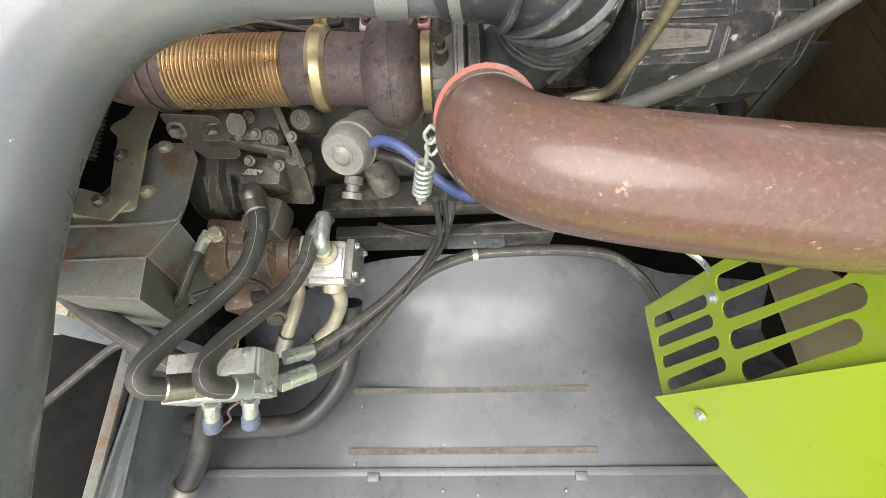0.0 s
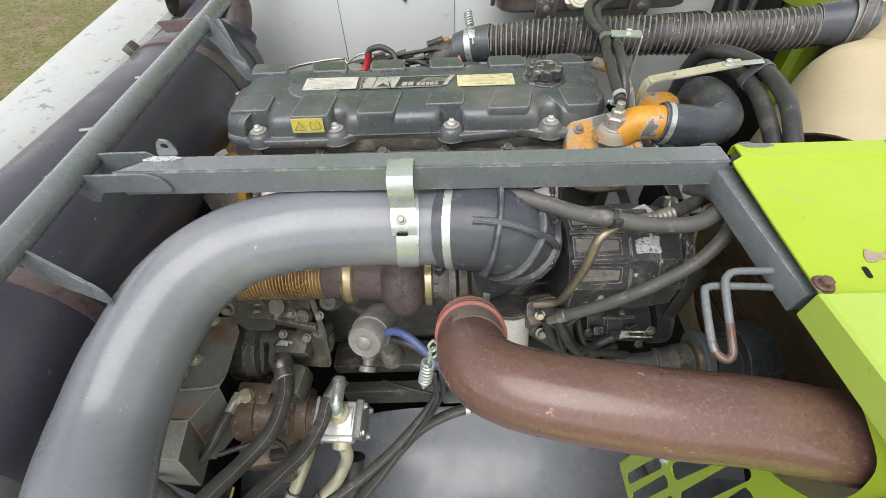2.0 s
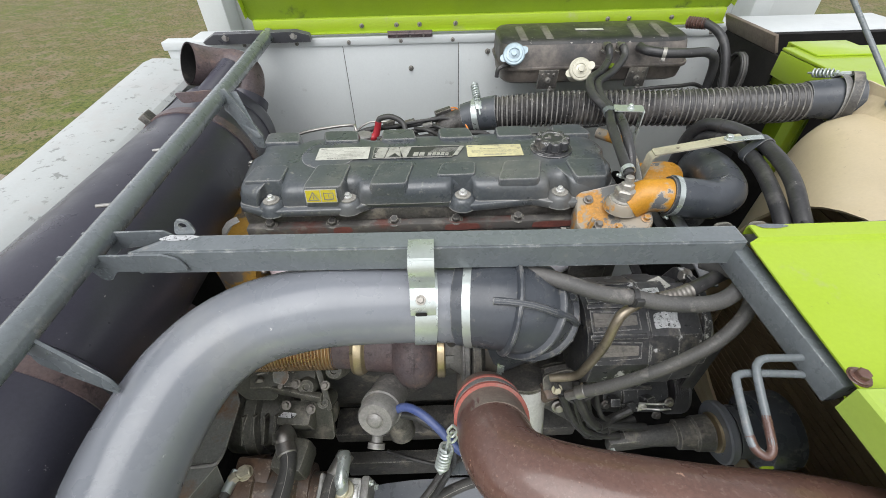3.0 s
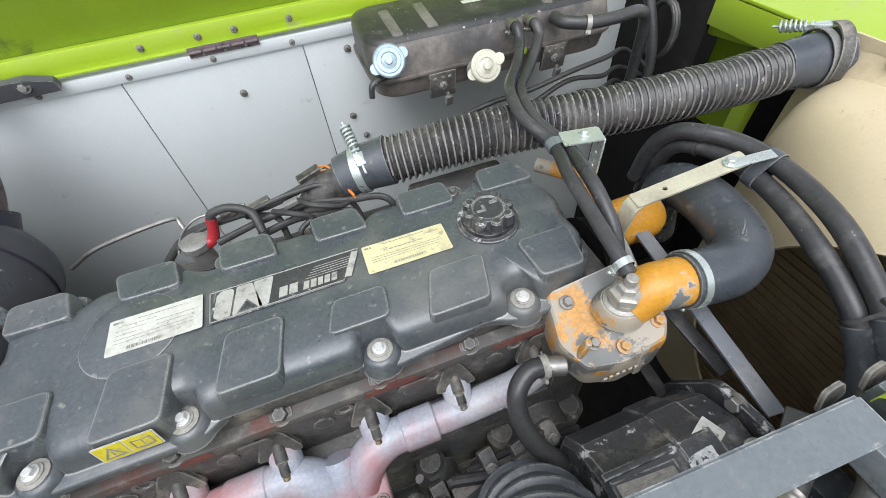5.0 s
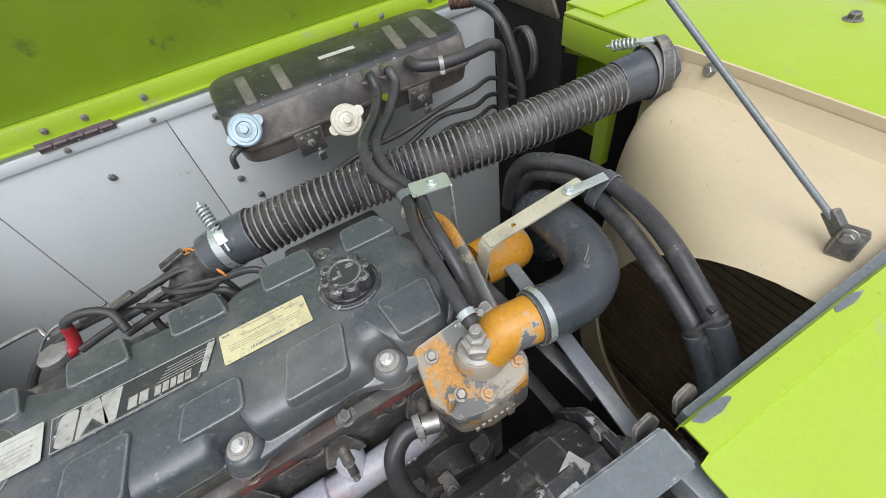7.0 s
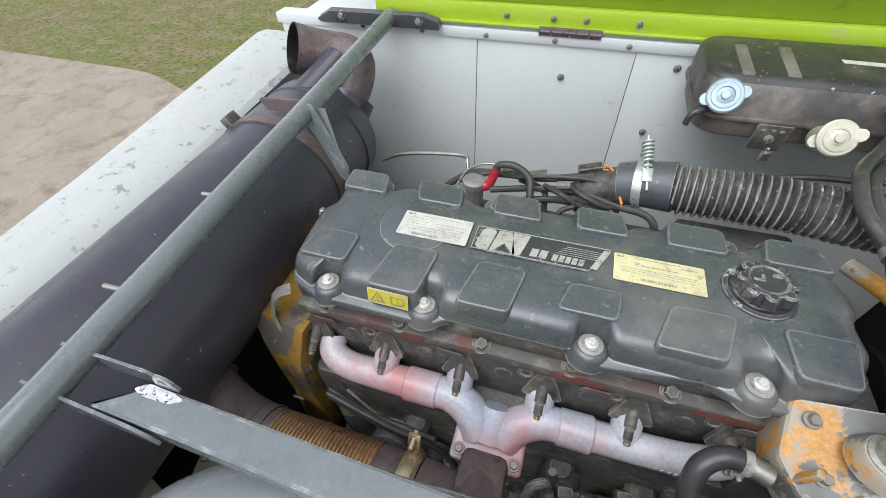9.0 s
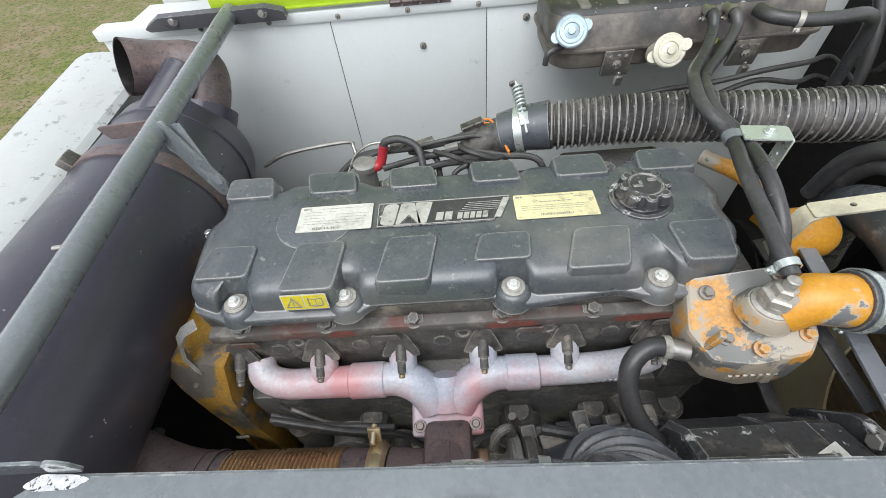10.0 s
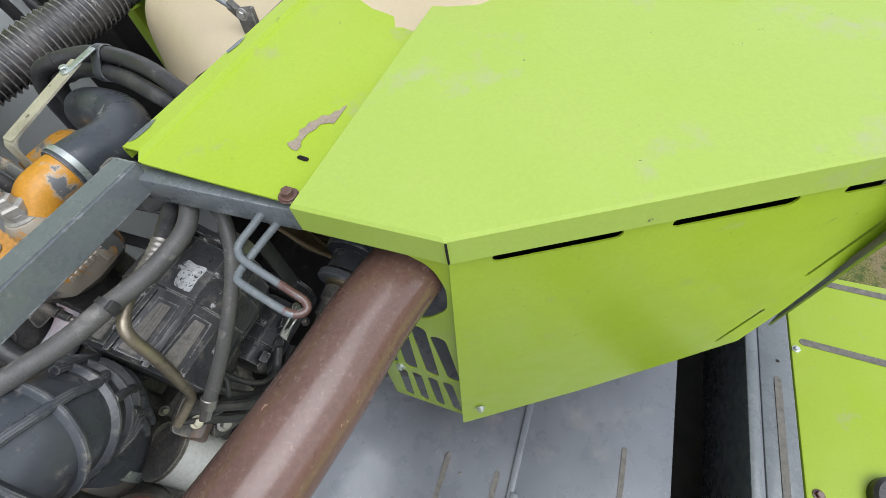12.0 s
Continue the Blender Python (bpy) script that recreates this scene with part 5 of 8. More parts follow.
part("bead", sweep([(0.0462, 0.370, 1.7135), (0.046, 0.363, 1.7195)], 0.0640, 32, smooth=False), REDRUBBER, rust)
part("bead", sweep([(0.0466, 0.402, 1.682), (0.0464, 0.394, 1.690)], 0.0635, 32, smooth=False), REDRUBBER, rust)
part("grey_band", band((0.0463, 0.3815, 1.7035), (0.046, 0.366, 1.717), 0.0612, 0.016, 0.0015), ALUCAST, rust)
sp = part("spring_clamp", spring((-0.031, 0.345, 1.665), (-0.041, 0.333, 1.612), 0.011, 0.0028, 6.5), ZINC, rust, "coil spring band clamp")
part("clamp_rod", rod((-0.026, 0.351, 1.69), (-0.045, 0.328, 1.592), 0.003), ZINC, sp)
part("nut", rod((-0.0412, 0.333, 1.610), (-0.043, 0.331, 1.601), 0.008, 0.001, 6), ZINC, sp)
for z in (1.680, 1.702):
    part("chain_link", sweep([(-0.020, 0.355, z + 0.022), (-0.029, 0.350, z + 0.011), (-0.022, 0.346, z), (-0.013, 0.351, z + 0.011), (-0.020, 0.355, z + 0.022)], 0.0025, 8, 5), ZINC, sp)

# ---- thermostat housing and coolant hoses ----
th = thing("thermostat_housing", (0.37, 0.79, 1.72), "thermostat housing in flaking orange paint", "housing")
base = rounded([(0.291, 0.800), (0.313, 0.751), (0.362, 0.733), (0.432, 0.737), (0.450, 0.762), (0.446, 0.862), (0.302, 0.874)], 0.007, 2)


def casting_ring(k, z, slope=0.0):
    return [Vector((0.372 + (p.x - 0.372) * k, 0.806 + (p.y - 0.806) * k, z + (p.y - 0.735) * slope + min(0.0, p.x - 0.385) * slope * 1.35)) for p in base]


part("casting", loft([casting_ring(0.62, 1.700), casting_ring(0.86, 1.716), casting_ring(0.97, 1.728, 0.05), casting_ring(1.0, 1.742, 0.05), casting_ring(1.0, 1.806, 0.38), casting_ring(0.975, 1.813, 0.40), casting_ring(0.93, 1.816, 0.41)]), ORANGE, th, crease=18)
part("boss", lathe((0.385, 0.800, 1.832), (0.385, 0.800, 3), [(0, 0.040), (0.016, 0.036), (0.024, 0.030)], 20), ORANGE, th)
part("rib", beam((0.306, 0.776, 1.745), (0.318, 0.772, 1.826), 0.012, 0.010, 0.003), ORANGE, th)
part("rib", beam((0.395, 0.734, 1.740), (0.395, 0.740, 1.812), 0.014, 0.010, 0.003), ORANGE, th)
for k in range(7):
    part("cast_mark", box(0.330 + 0.011 * k, 0.336 + 0.011 * k, 0.7305, 0.7335, 1.760, 1.770, 0.0008), ORANGE, th)
part("neck", box(0.30, 0.40, 0.80, 0.87, 1.55, 1.76, 0.012), CASTDARK, th)
part("outlet", sweep([(0.40, 0.80, 1.84), (0.43, 0.80, 1.862), (0.46, 0.794, 1.867), (0.49, 0.790, 1.867)], lambda s, f: 0.036 + 0.002 * f, 24), PUMPORANGE, th)
for x, y, z in ((0.335, 0.778, 1.800), (0.368, 0.752, 1.812), (0.432, 0.765, 1.825), (0.325, 0.845, 1.824), (0.42, 0.848, 1.857)):
    bolt(th, (x, y, z), (0, -0.35, 1), 0.014, ORANGE if x > 0.35 and y < 0.8 else BOLTMAT)
nut = part("union_nut", join(lathe((0.385, 0.800, 1.853), (0.385, 0.800, 3), [(0, 0.028), (0.005, 0.028), (0.007, 0.022), (0.016, 0.022)], 24), lathe((0.385, 0.80, 1.869), (0.385, 0.80, 3), [(0, 0.024), (0.013, 0.024), (0.016, 0.020)], 6), lathe((0.385, 0.80, 1.884), (0.385, 0.80, 3), [(0, 0.015), (0.012, 0.015), (0.015, 0.012)], 6), rod((0.385, 0.80, 1.898), (0.385, 0.80, 1.915), 0.009)), NUTDUST, th)
part("hose_stub", rod((0.290, 0.775, 1.765), (0.262, 0.783, 1.768), 0.016), STEEL, th)
hp = thing("bypass_hose", (0.25, 0.72, 1.6), "black rubber bypass hose curling below the thermostat", "hose")
part("hose", sweep([(0.270, 0.781, 1.767), (0.235, 0.785, 1.770), (0.205, 0.768, 1.756), (0.196, 0.738, 1.728), (0.206, 0.705, 1.698), (0.236, 0.672, 1.668), (0.28, 0.645, 1.63), (0.32, 0.63, 1.56)], 0.0158, 16), RUBBER, hp)
hose_clamp((0.258, 0.784, 1.769), (1, -0.15, 0), 0.0165, WASHERDUST, hp)
top = thing("radiator_hose", (0.6, 0.85, 1.75), "thick black moulded radiator hose with a worm clamp", "hose")
part("hose", sweep([(0.475, 0.792, 1.868), (0.53, 0.787, 1.862), (0.580, 0.793, 1.852), (0.628, 0.822, 1.846), (0.656, 0.875, 1.840), (0.664, 0.940, 1.838), (0.672, 1.000, 1.820), (0.690, 1.045, 1.77), (0.72, 1.06, 1.68), (0.77, 1.08, 1.58)], lambda s, f: 0.0425 + 0.0025 * math.sin(math.pi * min(f * 1.5, 1.0)), 28, 8), RUBBERGREY, top)
for d in (-0.006, 0.0, 0.006):
    part("seam", sweep([(0.60, 0.81 + d, 1.892), (0.632, 0.835 + d, 1.887), (0.655, 0.88 + d, 1.882), (0.660, 0.935 + d, 1.880)], 0.0016, 6), RUBBERGREY, top)
hose_clamp((0.487, 0.791, 1.867), (1, -0.09, -0.1), 0.0432, ZINC, top)

flat = thing("hose_bracket", (0.55, 0.92, 1.8), "yellow-passivated flat steel bracket holding hoses", "bracket")
part("bar", plate(rounded([(-0.145, -0.016), (0.05, -0.016), (0.05, 0.016), (-0.145, 0.016)], 0.005), axes((0.640, 0.928, 1.922), (0.18, -0.018, 0.042), (0.1, 1, 0)), 0.004, [slot(-0.09, 0, 0.009, 0.009)]), YZINC, flat)
part("leg", loft([[Vector((x, y, z)) for x, y, z in ((px, 0.925, pz), (px, 0.957, pz), (px + 0.003, 0.957, pz - 0.003), (px + 0.003, 0.925, pz - 0.003))] for px, pz in ((0.505, 1.892), (0.497, 1.888), (0.492, 1.881), (0.489, 1.855), (0.478, 1.80), (0.474, 1.77))]), YZINC, flat)
bolt(flat, (0.660, 0.925, 1.931), (-0.1, 0, 1), 0.014, ZINC)
part("hose_clip", oval_strap((0.7325, 0.905, 1.925), (0.7125, 0.907, 1.898), (0.03, -0.99, 0.0), 0.0173, 0.022, 0.002), RUBBERGREY, flat, "rubber-lined hose clip")
part("clip_tongue", beam((0.655, 0.922, 1.931), (0.722, 0.905, 1.9445), 0.020, 0.003, 0.001), ZINC, flat)
HOSEA = [(0.668, 1.11, 1.76), (0.670, 1.095, 1.850), (0.680, 1.062, 1.902), (0.701, 1.020, 1.918), (0.724, 0.975, 1.922), (0.733, 0.909, 1.925), (0.727, 0.830, 1.922), (0.710, 0.757, 1.915), (0.692, 0.692, 1.895), (0.682, 0.640, 1.866), (0.672, 0.59, 1.81), (0.66, 0.55, 1.72)]
HOSEB = [(0.690, 1.10, 1.72), (0.688, 1.088, 1.81), (0.690, 1.060, 1.868), (0.702, 1.022, 1.888), (0.715, 0.976, 1.895), (0.713, 0.911, 1.898), (0.702, 0.838, 1.896), (0.684, 0.766, 1.889), (0.672, 0.700, 1.870), (0.664, 0.649, 1.842), (0.657, 0.60, 1.79), (0.65, 0.56, 1.70)]
for pts in (HOSEA, HOSEB):
    h = thing("heater_hose", (0.7, 0.8, 1.5), "black rubber heater hose tied to its twin", "hose", "twin heater hoses")
    part("hose", sweep(pts, 0.0160, 18), RUBBER, h)
    part("cable_tie", band(Vector(pts[3]), Vector(pts[4]), 0.0163, 0.005, 0.0014), WIREBLACK, h)
    part("end_cuff", sweep(pts[-3:], 0.0182, 16), RUBBERGREY, h)
tie = thing("cable_tie", (0.673, 0.645, 1.854), "black cable tie round the twin hoses", "cable tie")
part("strap", oval_strap((0.6835, 0.645, 1.869), (0.6655, 0.654, 1.845), (-0.18, -0.85, -0.5), 0.0171, 0.006, 0.0015), WIREBLACK, tie)
part("head", turned(box(-0.006, 0.006, -0.005, 0.005, -0.004, 0.004, 0.001), pose(0.678, 0.652, 1.890)), WIREBLACK, tie)

# ---- valve cover neighbours: twin vent hoses with bracket ----
vb = thing("hose_bracket", (0.47, 1.11, 1.85), "zinc angle bracket carrying two vent hoses", "bracket")
part("top", plate(rounded([(-0.045, -0.02), (0.025, -0.02), (0.025, 0.02), (-0.045, 0.02)], 0.004), axes((0.478, 1.070, 1.948), (1, -0.25, 0.05), (0.25, 1, 0)), 0.003), ZINC, vb)
part("leg", plate(rounded([(-0.02, 0), (0.02, 0), (0.02, -0.13), (-0.02, -0.13)], 0.003), axes((0.502, 1.064, 1.951), (0.25, 1, 0), (0, 0, 1)), 0.003, [slot(0, -0.04, 0.007, 0.007), slot(0, -0.07, 0.007, 0.007)]), ZINC, vb)
bolt(vb, (0.474, 1.073, 1.951), (0, 0, 1), 0.012, ZINC)
part("hose_clip", oval_strap((0.424, 1.085, 1.935), (0.448, 1.085, 1.930), (0.05, 1, 0.1), 0.0120, 0.018, 0.002), FRAME, vb)
part("clip_tongue", beam((0.450, 1.080, 1.942), (0.478, 1.072, 1.947), 0.018, 0.003, 0.001), FRAME, vb)
for k, pts in enumerate(([(0.533, 1.478, 1.987), (0.534, 1.455, 1.984), (0.528, 1.425, 1.962), (0.488, 1.36, 1.950), (0.432, 1.28, 1.957), (0.408, 1.22, 1.960), (0.404, 1.16, 1.950), (0.424, 1.085, 1.935), (0.402, 1.0, 1.940), (0.394, 0.92, 1.930), (0.387, 0.85, 1.922), (0.386, 0.808, 1.912)], [(0.579, 1.475, 1.986), (0.582, 1.452, 1.983), (0.576, 1.425, 1.964), (0.522, 1.36, 1.943), (0.458, 1.28, 1.946), (0.434, 1.22, 1.948), (0.432, 1.16, 1.938), (0.448, 1.085, 1.930), (0.428, 1.0, 1.945), (0.422, 0.94, 1.935), (0.421, 0.89, 1.905), (0.425, 0.865, 1.85), (0.43, 0.86, 1.78)])):
    h = thing("vent_hose", pts[-1], "black rubber vent hose from the tank to the engine", "hose", "vent hoses")
    part("hose", sweep(pts, 0.0115, 14), RUBBER, h)
    hose_clamp(Vector(pts[0]) + Vector((0, -0.010, 0.0)), (0, -1, -0.1), 0.0118, STEEL, h)
    if k == 0:
        hose_clamp((0.3865, 0.823, 1.9165), (0, -1, -0.2), 0.0128, ZINC, h)

front = thing("gear_cover", (0.45, 1.0, 1.6), "orange edged front gear cover and water pump", "cover")
part("plate_edge", sweep([(0.432, 1.145, 1.848), (0.478, 1.075, 1.852), (0.474, 0.994, 1.852), (0.462, 0.924, 1.846), (0.449, 0.855, 1.83)], 0.015, 12, squash=0.7), ORANGE, front)
part("casing", box(0.392, 0.452, 0.84, 1.16, 1.10, 1.79, 0.02), CASTDARK, front)
part("pump_cap", lathe((0.50, 0.985, 1.785), (1, 0.985, 1.785), [(0, 0.046), (0.075, 0.048), (0.095, 0.045), (0.110, 0.036), (0.116, 0.016)], 32), PUMPORANGE, front, "orange rounded pump cap")
part("pulley", lathe((0.455, 0.98, 1.72), (1, 0.98, 1.72), [(0, 0.05), (0.004, 0.085), (0.008, 0.08), (0.026, 0.08), (0.030, 0.085), (0.034, 0.05)], 36), DARK, front)
belt = thing("drive_belt", (0.55, 0.8, 1.4), "flat black ribbed drive belt", "belt")
part("span", beam((0.475, 0.965, 1.80), (0.522, 0.68, 1.742), 0.026, 0.005, 0.001), RUBBER, belt)
part("span", beam((0.548, 0.545, 1.66), (0.548, 0.548, 1.37), 0.034, 0.006, 0.001, (0, 1, 0)), RUBBER, belt)
part("span", beam((0.475, 0.93, 1.65), (0.54, 0.60, 1.495), 0.026, 0.005, 0.001), RUBBER, belt)

brace = thing("flat_brace", (0.53, 0.7, 1.76), "grey painted flat steel brace beside the pump", "brace")
part("bar", beam((0.555, 1.02, 1.80), (0.515, 0.60, 1.775), 0.028, 0.006, 0.001), DECK, brace)
# ---- alternator, compressor, hub ----
AY, AZ = 0.588, 1.662
alt = thing("alternator", (0.36, AY, 1.6), "dark grey alternator with dusty louvred vents and chipped paint", "alternator")
part("housing", lathe((0.245, AY, AZ), (1, AY, AZ), [(0, 0.078), (0.004, 0.104), (0.012, 0.113), (0.120, 0.114), (0.122, 0.117), (0.175, 0.117), (0.177, 0.114), (0.222, 0.110), (0.235, 0.092), (0.238, 0.05)], 12, phase=radians(-2.9)), ALTBLACK, alt, crease=14)
for a in (-150, -120, -90, 30):
    t = radians(a)
    n = Vector((0, math.cos(t), -math.sin(t)))
    w = Vector((0, -math.sin(t), -math.cos(t)))
    o = Vector((0.305, AY, AZ)) + n * 0.1102
    am = axes(o, (1, 0, 0), w)
    part("vent_back", plate([(-0.05, -0.021), (0.045, -0.017), (0.045, 0.017), (-0.05, 0.021)], am, 0.001), ALTBLACK, alt)
    part("vent_louvre", plate(rounded([(-0.045, -0.011), (0.038, -0.0085), (0.038, 0.0105), (-0.045, 0.0165)], 0.002, 2), am @ Matrix.Translation((0, 0, 0.0011)), 0.0025), VENTDUST, alt, "dust-filled vent louvre")
    for v in (-0.007, -0.001, 0.005):
        part("louvre_ridge", beam(am @ Vector((-0.04, v, 0.0038)), am @ Vector((0.034, v * 0.8 + 0.001, 0.0038)), 0.0022, 0.0012, 0.0004, n), VENTDUST, alt)
    t2 = t + radians(15)
    n2 = Vector((0, math.cos(t2), -math.sin(t2)))
    part("fin", beam(Vector((0.25, AY, AZ)) + n2 * 0.1135, Vector((0.36, AY, AZ)) + n2 * 0.1135, 0.010, 0.007, 0.002, n2), ALTBLACK, alt)
for o, w, h in (((0.385, 0.588, 1.775), 0.045, 0.028), ((0.40, 0.53, 1.763), 0.05, 0.036)):
    n = (Vector(o) - Vector((o[0], AY, AZ))).normalized()
    n = Vector((0, 0, 1)) if o[1] > 0.56 else Vector((0, -0.5, 0.866))
    p = Vector((o[0], AY, AZ)) + n * 0.1131
    part("bare_patch", plate(rounded([(-w / 2, -h / 2), (-w * 0.1, -h * 0.42), (w / 2, -h * 0.5), (w * 0.42, h * 0.1), (w * 0.5, h / 2), (-w * 0.2, h * 0.42), (-w / 2, h * 0.3)], 0.006, 2), axes(p, (1, 0, 0), n.cross(Vector((1, 0, 0)))), 0.0006), CHIP, alt, "bare metal where paint chipped")
n = Vector((0, 0, 1))
lab = part("label", plate(rounded([(-0.022, -0.016), (0.022, -0.016), (0.022, 0.016), (-0.022, 0.016)], 0.002), axes(Vector((0.410, 0.612, AZ)) + n * 0.1105, (0.9, 0.42, 0), (-0.42, 0.9, 0)), 0.0008), PAPERWHITE, alt, "small silver label")
for x, y, w in ((-0.016, 0.005, 0.020), (-0.016, -0.001, 0.026), (-0.016, -0.006, 0.024), (-0.016, -0.011, 0.028)):
    part("print", plate([(x, y), (x + w, y), (x + w, y + 0.003), (x, y + 0.003)], axes(Vector((0.410, 0.612, AZ)) + n * 0.1114, (0.9, 0.42, 0), (-0.42, 0.9, 0)), 0.0003), INK, lab)
br = part("mounting_ear", plate(rounded([(-0.115, -0.03), (-0.06, 0.095), (0.02, 0.115), (0.09, 0.075), (0.12, -0.01), (0.10, -0.03), (0.06, 0.05), (0.0, 0.075), (-0.05, 0.05), (-0.085, -0.04)], 0.02), axes((0.488, AY + 0.02, AZ + 0.015), (0, -1, 0), (0, 0, 1)), 0.014), ALTBLACK, alt)
bolt(alt, (0.482, 0.560, 1.752), (-1, 0, 0.2), 0.020, STEEL)
bolt(alt, (0.480, 0.632, 1.772), (-1, 0, 0.3), 0.020, STEEL)
bolt(alt, (0.452, 0.575, 1.778), (-0.2, -0.2, 1), 0.018, BOLTMAT)
part("pulley", lathe((0.505, AY, AZ), (1, AY, AZ), [(0, 0.03), (0.004, 0.042), (0.028, 0.042), (0.032, 0.03)], 28), STEEL, alt)
part("terminal", join(rod((0.262, 0.50, 1.70), (0.268, 0.497, 1.668), 0.011), rod((0.268, 0.497, 1.668), (0.272, 0.494, 1.62), 0.010)), WIREBLACK, alt)
part("red_sleeve", rod((0.2665, 0.4975, 1.674), (0.269, 0.496, 1.660), 0.0118), RED, alt, "faded red terminal sleeve")
ac = thing("air_compressor", (0.45, 0.58, 1.35), "dusty black compressor with a ribbed belt pulley", "compressor")
part("body", lathe((0.345, 0.585, 1.425), (1, 0.585, 1.425), [(0, 0.04), (0.006, 0.058), (0.05, 0.06), (0.052, 0.066), (0.085, 0.066), (0.087, 0.062), (0.16, 0.064), (0.165, 0.05)], 32), ALTBLACK, ac, crease=30)
part("pulley", lathe((0.518, 0.585, 1.425), (1, 0.585, 1.425), [(0, 0.05), (0.002, 0.068)] + [(0.004 + 0.005 * k + d, 0.066 if d else 0.070) for k in range(7) for d in (0.0, 0.0025)] + [(0.042, 0.068), (0.046, 0.045)], 36), RUBBER, ac, crease=20)
part("clutch_face", lathe((0.564, 0.585, 1.425), (1, 0.585, 1.425), [(0, 0.055), (0.004, 0.055), (0.005, 0.02), (0.012, 0.018)], 28), ALUCAST, ac)
part("tag", turned(box(-0.013, 0.013, -0.010, 0.010, -0.001, 0.001, 0.0005), pose(0.437, 0.513, 1.455, 70, 10, 15)), PAPERWHITE, ac, "white paper tag")
for k in range(4):
    part("lug", turned(box(-0.012, 0.012, -0.01, 0.01, -0.02, 0.02, 0.004), pose(0.37 + 0.04 * k, 0.53, 1.46 - 0.02 * (k % 2), 50, 0, 10 * k)), ALTBLACK, ac)
for pts in ([(0.43, 0.52, 1.46), (0.46, 0.50, 1.49), (0.50, 0.515, 1.47), (0.51, 0.55, 1.44)], [(0.42, 0.52, 1.44), (0.46, 0.495, 1.475), (0.50, 0.505, 1.455)]):
    part("lead", sweep(pts, 0.0022, 8), ALU, ac)
for k in range(5):
    a = radians(200 + 36 * k)
    o = Vector((0.40 + 0.02 * (k % 2), 0.585 + 0.062 * math.cos(a), 1.425 - 0.062 * math.sin(a)))
    part("rib", beam(o - Vector((0.035, 0, 0)), o + Vector((0.045, 0, 0)), 0.010, 0.014, 0.003, o - Vector((o.x, 0.585, 1.425))), ALTBLACK, ac)
for x, y, z in ((0.50, 0.52, 1.462), (0.50, 0.53, 1.38), (0.352, 0.525, 1.45)):
    bolt(ac, (x, y, z), (0.1, -0.9, 0.4), 0.014, STEEL)
for pts, r in (([(0.268, 0.494, 1.62), (0.272, 0.48, 1.56), (0.29, 0.47, 1.50), (0.33, 0.475, 1.455), (0.40, 0.478, 1.43), (0.45, 0.49, 1.40)], 0.0095), ([(0.25, 0.505, 1.60), (0.255, 0.485, 1.53), (0.275, 0.465, 1.47), (0.32, 0.465, 1.425), (0.38, 0.47, 1.40)], 0.008), ([(0.30, 0.52, 1.59), (0.30, 0.495, 1.55), (0.315, 0.475, 1.50), (0.345, 0.48, 1.46)], 0.006), ([(0.20, 0.505, 1.60), (0.22, 0.49, 1.57), (0.25, 0.475, 1.56), (0.285, 0.48, 1.585), (0.30, 0.50, 1.61)], 0.005)):
    w = thing("wire_loom", pts[-1], "black wire loom looping below the alternator", "cable", "alternator looms")
    part("loom", sweep(pts, r, 10), WIREBLACK, w)
bk = thing("line_bracket", (0.24, 0.50, 1.58), "oily cast line bracket with plated bolts", "bracket")
part("plate", plate(rounded([(-0.05, -0.03), (0.05, -0.04), (0.06, 0.01), (0.0, 0.035), (-0.055, 0.02)], 0.012), axes((0.235, 0.515, 1.575), (1, 0, 0), (0, 0.5, 0.85)), 0.010), CASTDARK, bk)
part("block", turned(box(-0.025, 0.025, -0.02, 0.02, -0.02, 0.02, 0.006), pose(0.205, 0.51, 1.55, 20, 0, 15)), PUMPBROWN, bk)
for x, y, z in ((0.21, 0.498, 1.575), (0.265, 0.505, 1.58), (0.245, 0.492, 1.555)):
    bolt(bk, (x, y, z), (0, -0.85, 0.5), 0.014, YZINC)
hub = thing("fan_drive", (0.7, 0.5, 1.3), "dark fan drive hub with a blue-grey pulley ring", "hub")
part("shaft", lathe((0.40, 0.478, 1.372), (1, 0.47, 1.43), [(0, 0.020), (0.03, 0.022), (0.12, 0.026), (0.125, 0.034), (0.16, 0.036), (0.165, 0.040), (0.20, 0.042), (0.205, 0.034), (0.30, 0.034)], 28), CASTDARK, hub)
part("ring", lathe((0.612, 0.474, 1.396), (1, 0.47, 1.43), [(0, 0.045), (0.0, 0.068), (0.004, 0.072), (0.018, 0.072), (0.022, 0.068), (0.018, 0.045)], 40), DECK, hub)
part("bearing", lathe((0.604, 0.474, 1.395), (1, 0.47, 1.43), [(0, 0.036), (0.002, 0.046), (0.012, 0.046)], 28), STRAW, hub)
part("drum", lathe((0.640, 0.472, 1.40), (1, 0.47, 1.43), [(0, 0.060), (0.05, 0.062), (0.055, 0.085), (0.06, 0.088), (0.12, 0.088), (0.124, 0.075), (0.13, 0.072), (0.135, 0.03)], 40), RUBBERGREY, hub)
part("arm", beam((0.36, 0.47, 1.36), (0.50, 0.476, 1.375), 0.03, 0.05, 0.01), CASTDARK, hub)
can = thing("oil_filter", (0.16, 0.60, 1.35), "dusty white spin-on filter can", "filter")
part("can", lathe((0.150, 0.545, 1.545), (0.150, 0.48, 1.38), [(0, 0.046), (0.006, 0.050), (0.15, 0.050), (0.165, 0.044), (0.17, 0.02)], 32), FILTERWHITE, can)
